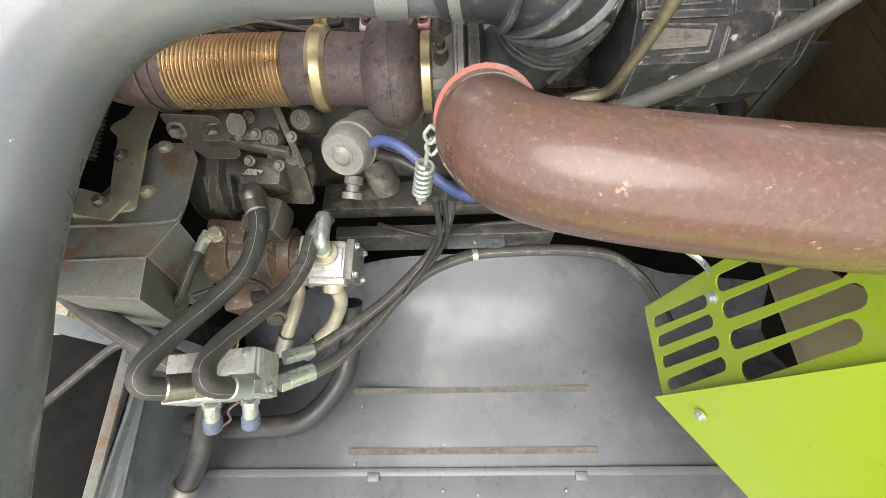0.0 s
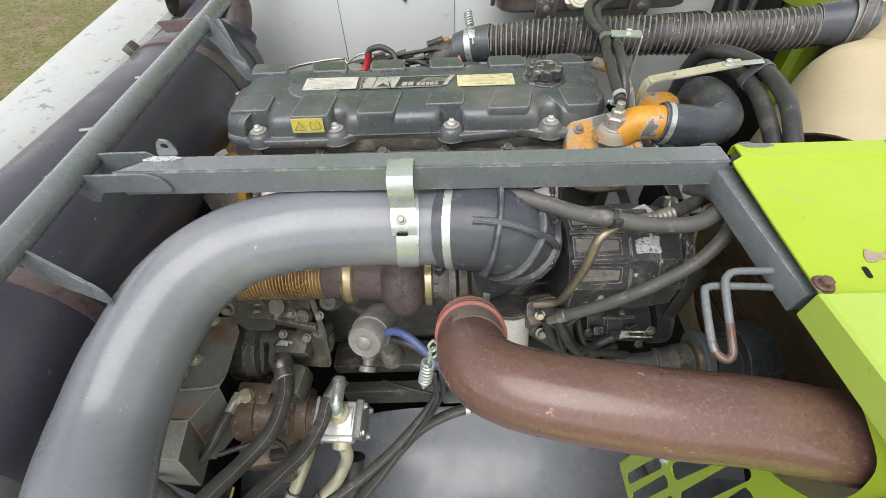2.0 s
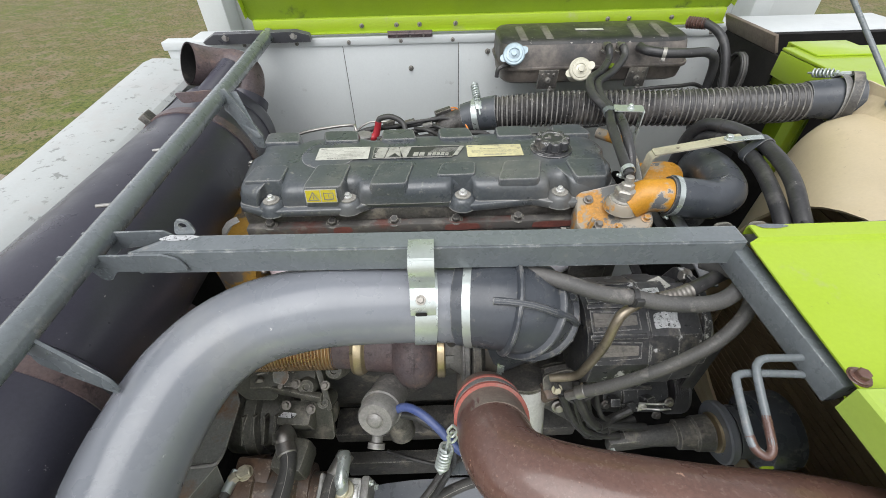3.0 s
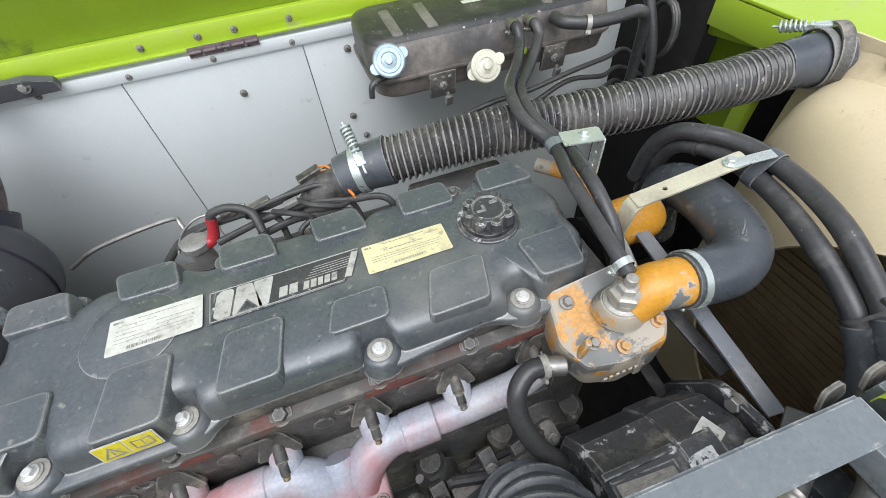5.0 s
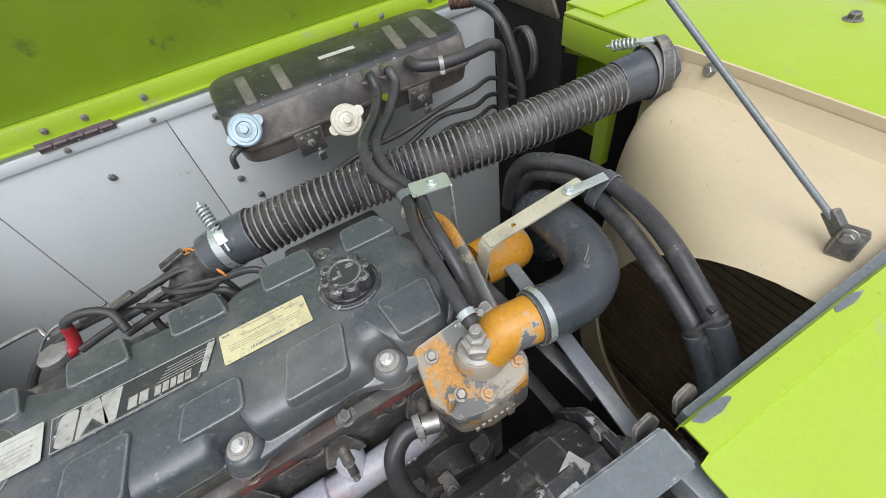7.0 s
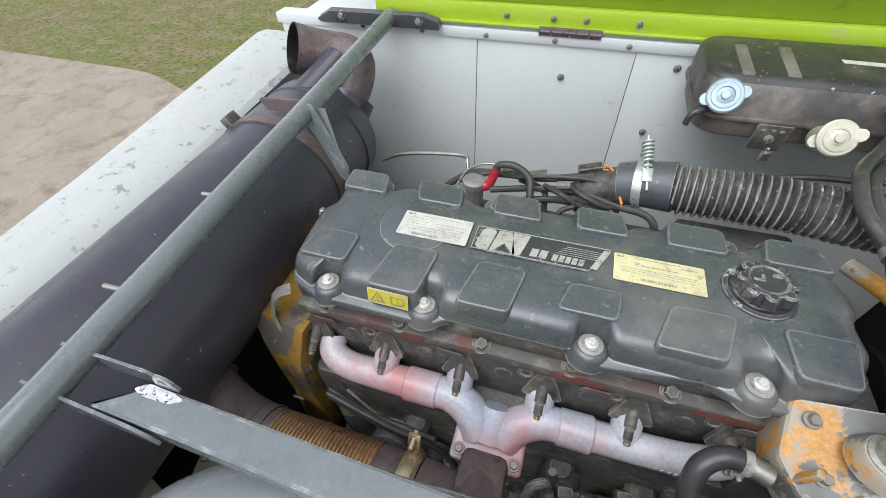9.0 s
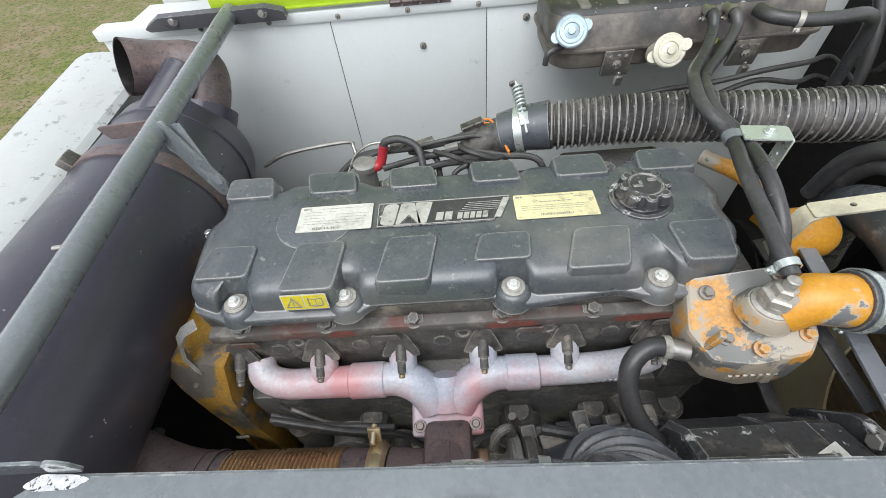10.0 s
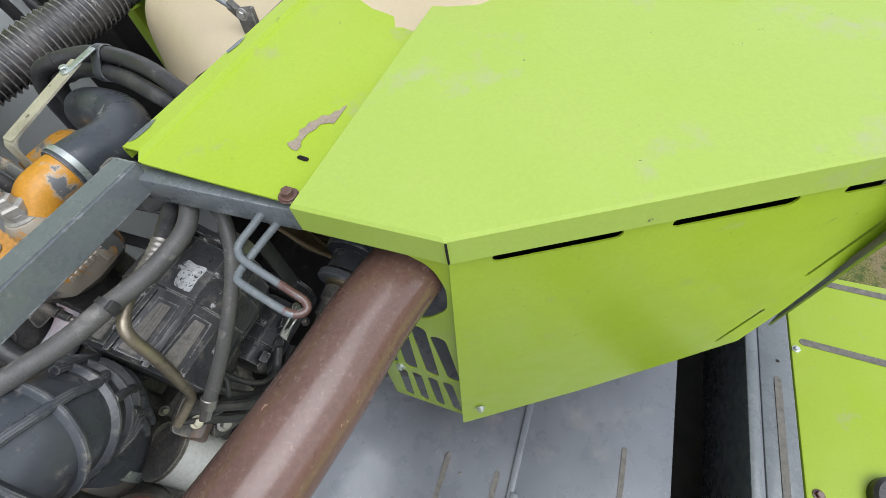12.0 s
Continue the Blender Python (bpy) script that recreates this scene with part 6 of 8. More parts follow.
part("rim", lathe((0.150, 0.547, 1.55), (0.150, 0.48, 1.38), [(0, 0.04), (0.002, 0.0515), (0.010, 0.0515)], 32), CASTDARK, can)
for pts, r, label, m_ in (([(0.10, 0.56, 1.885), (0.17, 0.525, 1.885), (0.235, 0.503, 1.875), (0.292, 0.495, 1.868), (0.36, 0.485, 1.860), (0.43, 0.485, 1.862), (0.475, 0.505, 1.875), (0.49, 0.54, 1.872), (0.46, 0.59, 1.855)], 0.0138, "dusty rubber coolant line tied beside the alternator", HOSEGREY), ([(0.238, 0.462, 1.622), (0.285, 0.452, 1.660), (0.355, 0.446, 1.715), (0.435, 0.453, 1.780), (0.485, 0.476, 1.832), (0.505, 0.51, 1.858), (0.51, 0.56, 1.86)], 0.0120, "grey sleeved line rising to the frame", HOSEGREY), ([(0.51, 0.57, 1.858), (0.45, 0.545, 1.850), (0.405, 0.524, 1.846)], 0.0125, "short black line with a crimped end", RUBBER)):
    h = thing("coolant_line", pts[0], label, "hose")
    part("hose", sweep(pts, r, 16), m_, h)
    if r == 0.0120:
        part("end_fitting", join(rod((0.235, 0.463, 1.618), (0.218, 0.467, 1.602), 0.010, 0.001, 6), rod((0.250, 0.460, 1.632), (0.235, 0.463, 1.618), 0.0135)), STEEL, h)
    if r == 0.0138:
        part("cable_tie", join(band((0.292, 0.495, 1.868), (0.36, 0.485, 1.860), 0.0143, 0.009), box(0.285, 0.299, 0.470, 0.478, 1.872, 1.886, 0.002)), WIREBLACK, h)
    if r == 0.0125:
        part("crimp", sweep([(0.408, 0.5255, 1.8462), (0.385, 0.518, 1.846), (0.345, 0.510, 1.848)], lambda s, f: 0.0140 - 0.004 * f + 0.0006 * math.cos(s * 700), 18, step=0.002), BOLTMAT, h)
ln = thing("steel_line", (0.25, 0.5, 1.6), "bent tarnished steel line below the tied hose", "pipe")
part("line", sweep([(0.345, 0.510, 1.848), (0.31, 0.502, 1.843), (0.283, 0.492, 1.832), (0.272, 0.484, 1.812), (0.265, 0.480, 1.76), (0.252, 0.487, 1.68), (0.240, 0.498, 1.625), (0.195, 0.51, 1.60)], 0.0088, 14), LINESTEEL, ln)

# ---- fan shroud ----
def rrect(x, y0, y1, z0, z1, r, n=48):
    out = []
    for k in range(n):
        t = 2 * math.pi * k / n
        c, s = math.cos(t), math.sin(t)
        e = 2 / r
        out.append(Vector((x, (y0 + y1) / 2 + (y1 - y0) / 2 * math.copysign(abs(c) ** e, c), (z0 + z1) / 2 + (z1 - z0) / 2 * math.copysign(abs(s) ** e, s))))
    return out


shr = thing("fan_shroud", (0.95, 0.75, 0.9), "cream moulded fan shroud with a round mouth", "shroud")
SH = [rrect(1.062, 0.04, 1.12, 0.75, 1.985, 14), rrect(1.058, 0.05, 1.11, 0.76, 1.968, 14), rrect(1.045, 0.065, 1.085, 0.78, 1.950, 12), rrect(0.975, 0.08, 1.066, 0.85, 1.945, 11), rrect(0.945, 0.09, 1.055, 0.90, 1.940, 9), rrect(0.932, 0.095, 1.050, 0.91, 1.935, 8), rrect(0.765, 0.177, 0.890, 1.23, 1.929, 2.06), rrect(0.755, 0.18, 0.885, 1.235, 1.930, 2.03)]
inner = [[Vector((p.x + 0.006, p.y * 0.985 + 0.011, p.z - 0.006)) for p in loop] for loop in reversed(SH)]
part("moulding", loft(SH + inner, (False, False)), SHROUD, shr, crease=40)
fl = plate(rounded([(0.03, 0.73), (1.09, 0.73), (1.09, 2.003), (0.60, 2.003), (0.60, 1.93), (0.03, 1.93)], 0.02), axes((1.064, 0, 0), (0, 1, 0), (0, 0, 1)), 0.006, [[(p.y, p.z) for p in rrect(0, 0.045, 1.075, 0.755, 1.920, 12)]])
part("flange", fl, SHROUD, shr)
bolt(shr, (1.062, 0.985, 1.982), (-1, 0, 0.2), 0.016, STEEL)
bolt(shr, (1.025, 0.612, 1.972), (-0.8, 0, 0.8), 0.018, CASTDARK)
fan = thing("radiator_core", (1.2, 0.74, 0.9), "dark finned radiator core behind the shroud", "radiator")
part("core", box(1.08, 1.14, 0.03, 1.12, 0.75, 1.90, 0), CORE, fan)
for k in range(40):
    part("fin", box(1.076, 1.0795, 0.05, 1.11, 0.78 + 0.029 * k, 0.79 + 0.029 * k, 0), CORE, fan)

stay = thing("gas_strut", (0.80, 0.61, 1.97), "slim dark steel hood stay on a bolted pivot", "strut")
S0, S1 = Vector((0.852, 0.630, 1.966)), Vector((0.796, 1.524, 2.56))
part("rod", rod(S0, S1, 0.0048), FRAME, stay)
part("fork", beam(S0 - Vector((0.004, 0.016, 0.012)), S0 + Vector((0.004, 0.018, 0.012)), 0.014, 0.02, 0.003), CASTDARK, stay)
part("bracket", turned(box(-0.010, 0.010, -0.016, 0.016, -0.03, 0.014, 0.004), pose(0.850, 0.610, 1.960, 0, 10, 20)), CASTDARK, stay)
bolt(stay, (0.842, 0.612, 1.966), (-1, -0.3, 0.2), 0.013, STEEL)

# ---- header tank ----
tank = thing("header_tank", (0.5, 1.58, 1.84), "black dusty moulded coolant header tank on the wall", "tank")
TO = rounded([(0.184, 1.505), (0.215, 1.468), (0.800, 1.468), (0.832, 1.500), (0.838, 1.705), (0.806, 1.736), (0.216, 1.736), (0.184, 1.705)], 0.03, 4)
tc2 = sum(TO, Vector((0, 0))) / len(TO)


def tl(z, k, back=0.0):
    """The tank's outline drawn in to k, its front edge set back."""
    return [Vector((tc2.x + (p.x - tc2.x) * (k + (1 - k) * 0.5), tc2.y + (p.y - tc2.y) * k + back * max(0.0, min(1.0, (1.62 - p.y) / 0.13)), z)) for p in TO]


part("lower_shell", loft([tl(1.862, 0.80, 0.016), tl(1.866, 0.86, 0.012), tl(1.876, 0.92, 0.006), tl(1.918, 0.955, 0.002)]), TANKDUST, tank)
part("seam", loft([tl(1.917, 0.99), tl(1.919, 1.0), tl(1.926, 1.0), tl(1.928, 0.99)]), TANKDUST, tank)
part("upper_shell", loft([tl(1.927, 0.965), tl(1.950, 0.965, 0.006), tl(1.982, 0.958, 0.020), tl(1.990, 0.945, 0.026)], (False, False)), TANKDUST, tank, "tan dusted tank front", crease=50)
part("tank_top", loft([tl(1.9895, 0.947, 0.025), tl(1.997, 0.935, 0.029), tl(2.002, 0.90, 0.034), tl(2.004, 0.82, 0.038)], (False, True)), TANK, tank, "shiny black dusty tank top", crease=50)
for x, lean, y in ((0.268, 0.002, 1.512), (0.354, 0.006, 1.516), (0.645, 0.026, 1.512), (0.733, 0.018, 1.512)):
    part("rib", beam((x, y, 1.999), (x + lean, y + 0.15, 2.003), 0.028, 0.013, 0.006), TANKRIB, tank)
part("label", plate([(0.462, 1.605), (0.557, 1.60), (0.557, 1.618), (0.462, 1.623)], Matrix.Translation((0, 0, 2.0045)), 0.001), PAPERWHITE, tank, "narrow white label")
for at, way, m_, label in (((0.229, 1.468, 1.972), (-0.15, -0.80, 0.60), CAPBLUE, "pale blue pressure cap"), ((0.436, 1.408, 1.938), (0.0, -0.85, 0.53), CAPCREAM, "cream plated pressure cap")):
    a, u, v = basis(way)
    c = part("pressure_cap", lathe(Vector(at) - a * 0.02, Vector(at) + a, [(-0.04, 0.026), (0.018, 0.028), (0.019, 0.036), (0.024, 0.036), (0.026, 0.033), (0.0255, 0.027), (0.0275, 0.026), (0.0275, 0.018), (0.025, 0.017), (0.027, 0.009), (0.031, 0.008), (0.031, 0.002)], 36), m_, tank, label, crease=25)
    for s in (1, -1):
        part("ear", plate(slot(s * 0.034, 0, 0.026, 0.026), axes(Vector(at) - a * 0.001, (1, 0, 0.35), a.cross(Vector((1, 0, 0.35)))), 0.004), m_, c)
for x, y in ((0.352, 1.476), (0.656, 1.476)):
    part("mount", turned(box(-0.034, 0.034, -0.005, 0.005, -0.034, 0.034, 0.003), pose(x, y, 1.886, 8, 0, 0)), CASTDARK, tank)
    for dx, dz in ((0, 0), (-0.018, 0.02), (0.018, 0.02), (0.0, 0.022)):
        bolt(tank, (x + dx, y - 0.006, 1.884 + dz), (0, -1, 0.1), 0.012 if dz == 0 else 0.006, CASTDARK)
    part("clip", join(turned(box(-0.009, 0.009, -0.006, 0.006, -0.012, 0.012, 0.002), pose(x + 0.012, y - 0.006, 1.842, 10, 0, 8)), rod((x + 0.012, y - 0.002, 1.850), (x + 0.012, y - 0.002, 1.862), 0.005)), STEEL, tank)
part("nipple", rod((0.533, 1.50, 1.984), (0.533, 1.468, 1.987), 0.010), STEEL, tank)
part("nipple", rod((0.579, 1.50, 1.984), (0.579, 1.468, 1.987), 0.010), STEEL, tank)
part("fill_plug", rod((0.552, 1.457, 1.930), (0.552, 1.444, 1.934), 0.009, 0.002), LIME_SHADE_DULL, tank, "small dull green plug")
part("drain_pipe", sweep([(0.215, 1.478, 1.935), (0.195, 1.462, 1.938), (0.178, 1.455, 1.930), (0.174, 1.455, 1.905)], 0.007, 10), RUBBER, tank)
oh = thing("overflow_hose", (0.80, 1.42, 1.9), "black rubber overflow hose with a screw clip", "hose")
part("hose", sweep([(0.640, 1.475, 1.982), (0.650, 1.435, 1.982), (0.70, 1.410, 1.980), (0.77, 1.405, 1.980), (0.84, 1.42, 1.975), (0.885, 1.44, 1.94), (0.90, 1.45, 1.85), (0.90, 1.45, 1.70)], 0.0145, 14), RUBBER, oh)
hose_clamp((0.695, 1.411, 1.980), (1, -0.35, 0), 0.015, NUTDUST, oh)
oh = thing("breather_hose", (0.93, 1.62, 1.8), "ribbed breather hose with a brown end", "hose")
part("hose", sweep([(0.915, 1.67, 2.00), (0.935, 1.64, 2.005), (0.965, 1.58, 1.98), (0.98, 1.53, 1.92), (0.985, 1.48, 1.80), (0.97, 1.46, 1.66)], 0.014, 14), RUBBER, oh)
part("end_cap", sweep([(0.895, 1.695, 1.998), (0.935, 1.642, 2.004)], lambda s, f: 0.0185 - 0.003 * math.cos(s * 700) - 0.002 * f, 16, smooth=False, step=0.002), RUST, oh, "brown ribbed end")
for dz, dy, x1 in ((0.0, 0.0, 0.98), (-0.05, 0.01, 1.02), (-0.09, -0.02, 0.95)):
    h = thing("wire_loom", (0.8, 1.45, 1.8), "black wire loom hanging below the tank", "cable")
    part("loom", sweep([(0.36, 1.44 + dy, 1.80 + dz), (0.45, 1.42 + dy, 1.835 + dz), (0.56, 1.41 + dy, 1.85 + dz), (0.68, 1.42 + dy, 1.865 + dz * 0.6), (0.80, 1.45, 1.86 + dz), (0.90, 1.50, 1.84 + dz), (x1, 1.48, 1.78 + dz)], 0.0065, 10), WIREBLACK, h)
loopw = thing("cable_coil", (1.0, 1.5, 1.8), "coiled grey cable at the bay corner", "cable")
for k in range(3):
    part("turn", sweep([(1.0 + 0.008 * k, 1.50 + 0.05 * math.cos(t), 1.87 + 0.075 * math.sin(t)) for t in (2 * math.pi * j / 16 for j in range(17))], 0.005, 8, smooth=False), HOSEGREY if k == 1 else WIREBLACK, loopw)

# ---- corrugated duct ----
duct = thing("corrugated_duct", (0.5, 1.25, 1.8), "dusty corrugated air duct with spring clamps", "duct")
DP = [(0.145, 1.277, 1.855), (0.30, 1.252, 1.876), (0.43, 1.226, 1.887), (0.58, 1.190, 1.897), (0.715, 1.160, 1.909), (0.87, 1.135, 1.921), (0.985, 1.118, 1.934)]
part("duct", sweep(DP, lambda s, f: 0.0468 + (0.0013 + 0.0020 * max(0.0, min(1.0, (0.62 - f) / 0.2))) * math.cos(2 * math.pi * s / 0.0146) if f < 0.985 else 0.0468, 28, 12, step=0.0021), CORRUGATED, duct)
mid = resample(spline(DP, 12), 0.00073)
coil = []
for i in range(20, len(mid) - 30):
    d = (mid[i + 1] - mid[i - 1]).normalized()
    side = d.cross(Vector((0, 0, 1))).normalized()
    t = 2 * math.pi * i / 20
    coil.append(mid[i] + (side * math.cos(t) + side.cross(d) * math.sin(t)) * (0.0492 + 0.0008 * math.sin(i * 0.037) + 0.0005 * math.sin(i * 0.0113)))
part("wire_ridge", sweep(coil, 0.0019, 6, smooth=False), DUCTWIRE, duct)
part("cuff", sweep([(0.055, 1.294, 1.834), (0.10, 1.288, 1.848), (0.158, 1.275, 1.860)], lambda s, f: 0.046 + 0.006 * f, 28), RUBBERGREY, duct)
part("inlet_tube", sweep([(-0.03, 1.28, 1.77), (0.01, 1.294, 1.812), (0.065, 1.293, 1.836)], 0.040, 24), CASTDARK, duct)
part("cuff", sweep([(0.965, 1.121, 1.936), (1.01, 1.110, 1.942), (1.075, 1.092, 1.950)], lambda s, f: 0.049 + 0.006 * f, 28), RUBBERGREY, duct)
part("ring", band((1.055, 1.095, 1.953), (1.10, 1.07, 1.957), 0.059, 0.022, 0.004), CASTDARK, duct)
for at, way in (((0.096, 1.268, 1.893), (-0.10, 0.72, 0.45)), ((1.045, 1.135, 2.000), (-0.45, 0.85, -0.25))):
    w = Vector(way).normalized()
    c = part("spring_clamp", spring(Vector(at) + w * 0.018, Vector(at) + w * 0.068, 0.010, 0.0027, 6), ZINC, duct, "coil spring clamp")
    part("clamp_rod", rod(Vector(at) - w * 0.04, Vector(at) + w * 0.08, 0.003), ZINC, c)
    part("trunnion", join(beam(Vector(at) - w * 0.022, Vector(at) + w * 0.008, 0.022, 0.010, 0.003), rod(Vector(at) + w * 0.010, Vector(at) + w * 0.016, 0.009, 0.001, 6)), ZINC, c)
part("clamp_band", band((0.096, 1.2885, 1.8465), (0.158, 1.275, 1.860), 0.0495, 0.018), ZINC, duct)
part("clamp_band", band((1.035, 1.104, 1.946), (1.075, 1.092, 1.950), 0.0565, 0.014), ALUCAST, duct)

# ---- wiring behind the cover ----
sensor = thing("boost_sensor", (-0.262, 1.262, 1.77), "round steel switch with a red cable boot", "switch")
part("body", lathe((-0.262, 1.262, 1.74), (-0.262, 1.262, 2), [(0, 0.022), (0.05, 0.022), (0.052, 0.028), (0.066, 0.028), (0.070, 0.022), (0.071, 0.008)], 28), ALUCAST, sensor)
part("boot", sweep([(-0.245, 1.255, 1.795), (-0.228, 1.26, 1.80), (-0.218, 1.266, 1.822), (-0.212, 1.268, 1.845)], lambda s, f: 0.012 - 0.002 * f, 14), RED, sensor, "red rubber boot")
part("cable", sweep([(-0.213, 1.268, 1.84), (-0.205, 1.268, 1.855), (-0.17, 1.262, 1.862), (-0.135, 1.25, 1.845), (-0.125, 1.22, 1.815)], 0.0085, 12), WIREBLACK, sensor)
loom = thing("wire_loom", (-0.05, 1.27, 1.8), "black corrugated wire loom with an orange lead", "cable")
for pts, r, m_ in (([(-0.40, 1.30, 1.66), (-0.35, 1.29, 1.74), (-0.28, 1.30, 1.795), (-0.20, 1.29, 1.815), (-0.10, 1.285, 1.825), (0.0, 1.295, 1.845)], 0.0085, WIREBLACK), ([(-0.22, 1.25, 1.795), (-0.12, 1.262, 1.81), (-0.03, 1.262, 1.818), (0.05, 1.245, 1.812), (0.13, 1.215, 1.81)], 0.0075, WIREBLACK), ([(-0.14, 1.24, 1.79), (-0.06, 1.245, 1.802), (0.0, 1.235, 1.80), (0.06, 1.21, 1.80)], 0.008, WIREBLACK), ([(0.012, 1.312, 1.862), (0.030, 1.300, 1.868), (0.046, 1.275, 1.855), (0.060, 1.245, 1.832), (0.07, 1.235, 1.81)], 0.0025, WIREORANGE), ([(0.010, 1.306, 1.858), (0.032, 1.292, 1.862), (0.048, 1.268, 1.848), (0.066, 1.238, 1.825)], 0.0022, WIREORANGE), ([(-0.16, 1.30, 1.80), (-0.10, 1.27, 1.80), (-0.09, 1.24, 1.76)], 0.007, WIREBLACK), ([(-0.30, 1.27, 1.79), (-0.24, 1.285, 1.812), (-0.16, 1.275, 1.825), (-0.06, 1.28, 1.84), (0.02, 1.27, 1.838)], 0.005, WIREBLACK), ([(-0.10, 1.265, 1.82), (-0.06, 1.23, 1.83), (-0.03, 1.225, 1.81), (-0.06, 1.205, 1.79)], 0.006, WIREBLACK), ([(-0.05, 1.27, 1.83), (-0.02, 1.235, 1.835), (0.03, 1.225, 1.82), (0.06, 1.24, 1.80)], 0.006, WIREBLACK), ([(-0.31, 1.28, 1.77), (-0.29, 1.30, 1.80), (-0.25, 1.305, 1.825), (-0.20, 1.30, 1.83), (-0.15, 1.295, 1.835)], 0.003, STEEL)):
    tail_end = [(pts[-1][0] + 0.02, pts[-1][1] - 0.035, pts[-1][2] - 0.10)] if m_ is WIREBLACK and pts[-1][1] < 1.29 else []
    part("lead", sweep(pts + tail_end, r, 10), m_, loom)
part("connector", beam((-0.20, 1.285, 1.826), (-0.165, 1.29, 1.834), 0.014, 0.012, 0.002), CASTDARK, loom)
part("connector", beam((-0.075, 1.262, 1.828), (-0.045, 1.262, 1.835), 0.016, 0.012, 0.002), ALUCAST, loom)
part("connector", beam((-0.035, 1.300, 1.848), (0.015, 1.310, 1.860), 0.022, 0.018, 0.003), CASTDARK, loom)
part("connector", beam((-0.145, 1.285, 1.825), (-0.10, 1.29, 1.835), 0.018, 0.014, 0.003), CASTDARK, loom)
for y in (1.33,):
    wr = thing("steel_rod", (-0.5, y, 1.72), "thin bent steel rod along the wall side", "rod")
    part("rod", sweep([(-0.56, y + 0.05, 1.73), (-0.48, y + 0.05, 1.765), (-0.33, y + 0.05, 1.785), (-0.305, y + 0.03, 1.78), (-0.30, y, 1.74)], 0.005, 10), STEEL, wr)
inm = thing("intake_manifold", (-0.1, 1.24, 1.5), "dark cast intake manifold behind the cover", "manifold")
part("casting", box(-0.42, 0.36, 1.158, 1.30, 1.50, 1.735, 0.03, 3), CASTDARK, inm)
part("flange", box(0.18, 0.40, 1.17, 1.26, 1.735, 1.80, 0.012), CASTDARK, inm)
bolt(inm, (0.34, 1.20, 1.80), (0, 0, 1), 0.02, ORANGE)

# ---- muffler side ----
MX, MZ, MR = -0.778, 1.745, 0.170
muf = thing("muffler", (MX, 0.9, 1.55), "long matt black cylindrical muffler with strap bands", "muffler")
part("drum", lathe((MX, 1.485, MZ), (MX, 0, MZ), [(0, 0.05), (0.002, 0.11), (0.01, 0.150), (0.03, 0.165), (0.05, MR), (1.045, MR), (1.05, MR + 0.006), (1.07, MR + 0.006), (1.075, MR), (1.315, MR), (1.335, MR - 0.01), (1.345, 0.1), (1.346, 0.05)], 64), BLACKPAINT, muf, crease=30)
part("strap", band((MX, 1.225, MZ), (MX, 0, MZ), MR, 0.035, 0.004, 64), RUSTDARK, muf, "rusty strap band")
part("strap", band((MX, 0.405, MZ), (MX, 0, MZ), MR, 0.035, 0.004, 64), RUSTDARK, muf)
part("strap_lug", turned(box(-0.012, 0.012, -0.02, 0.02, -0.014, 0.014, 0.003), pose(-0.880, 1.225, 1.898, 0, -35, 0)), CASTDARK, muf)
part("weld_seam", lathe((MX, 1.388, MZ), (MX, 0, MZ), [(0, MR - 0.001), (0.002, MR + 0.003), (0.005, MR + 0.003), (0.007, MR - 0.001)], 64, caps=False), BLACKPAINT, muf)
part("saddle", plate(rounded([(-0.105, 0), (0.03, 0.008), (0.045, -0.035), (0.0, -0.022), (-0.09, -0.03)], 0.008), axes((MX + 0.10, 1.245, MZ + 0.215), (1, 0, 0), (0, 0, 1)), 0.005), RUSTDARK, muf)
tail = thing("tail_pipe", (-0.75, 1.55, 1.8), "rusty brown tail pipe elbow with an open mouth", "pipe")
TPATH = [(-0.730, 1.47, 1.80), (-0.712, 1.51, 1.835), (-0.704, 1.55, 1.872), (-0.712, 1.584, 1.900), (-0.742, 1.600, 1.912), (-0.782, 1.594, 1.917), (-0.826, 1.568, 1.930), (-0.868, 1.527, 1.954)]
part("elbow", join(sweep(TPATH, lambda s, f: 0.058 + 0.0107 * f * f, 32, caps=False), sweep(TPATH, lambda s, f: 0.054 + 0.0107 * f * f, 32, caps=False)), RUSTDARK, tail, crease=60)
part("bore", sweep(TPATH, lambda s, f: 0.0532 + 0.010 * f * f, 28, 8, caps=False), DARK, tail, "near-black bore")
part("stub", sweep([(-0.73, 1.40, 1.775), (-0.708, 1.45, 1.80), (-0.694, 1.50, 1.842)], 0.0695, 28, caps=False), BLACKPAINT, tail)
part("neck", rod((-0.785, 1.40, 1.868), (-0.722, 1.535, 1.932), 0.046, 0.004), BLACKPAINT, tail)
guard = thing("heat_shield", (-0.52, 0.85, 1.6), "yellow painted lifting plate at the engine end", "bracket")
part("strap", loft([[Vector((x + dx, y + dy, z)) for dx, dy in ((0, 0), (0.016, -0.022), (0.021, -0.018), (0.005, 0.004))] for x, y, z in ((-0.548, 0.880, 1.778), (-0.565, 0.872, 1.772), (-0.580, 0.862, 1.755), (-0.587, 0.853, 1.725), (-0.580, 0.846, 1.690), (-0.562, 0.840, 1.660), (-0.540, 0.836, 1.635))]), ALUCAST, guard, "worn grey lifting strap", crease=40)
part("rear_housing", loft([[Vector((x, y, z)) for x, y in ((-0.60 - e, 0.80 + e), (-0.505, 0.775 + e), (-0.490, 1.15), (-0.60 - e, 1.15))] for z, e in ((1.0, 0.0), (1.55, 0.0), (1.64, 0.01), (1.70, 0.05))]), YELLOWOLD, guard, "yellow flywheel housing")
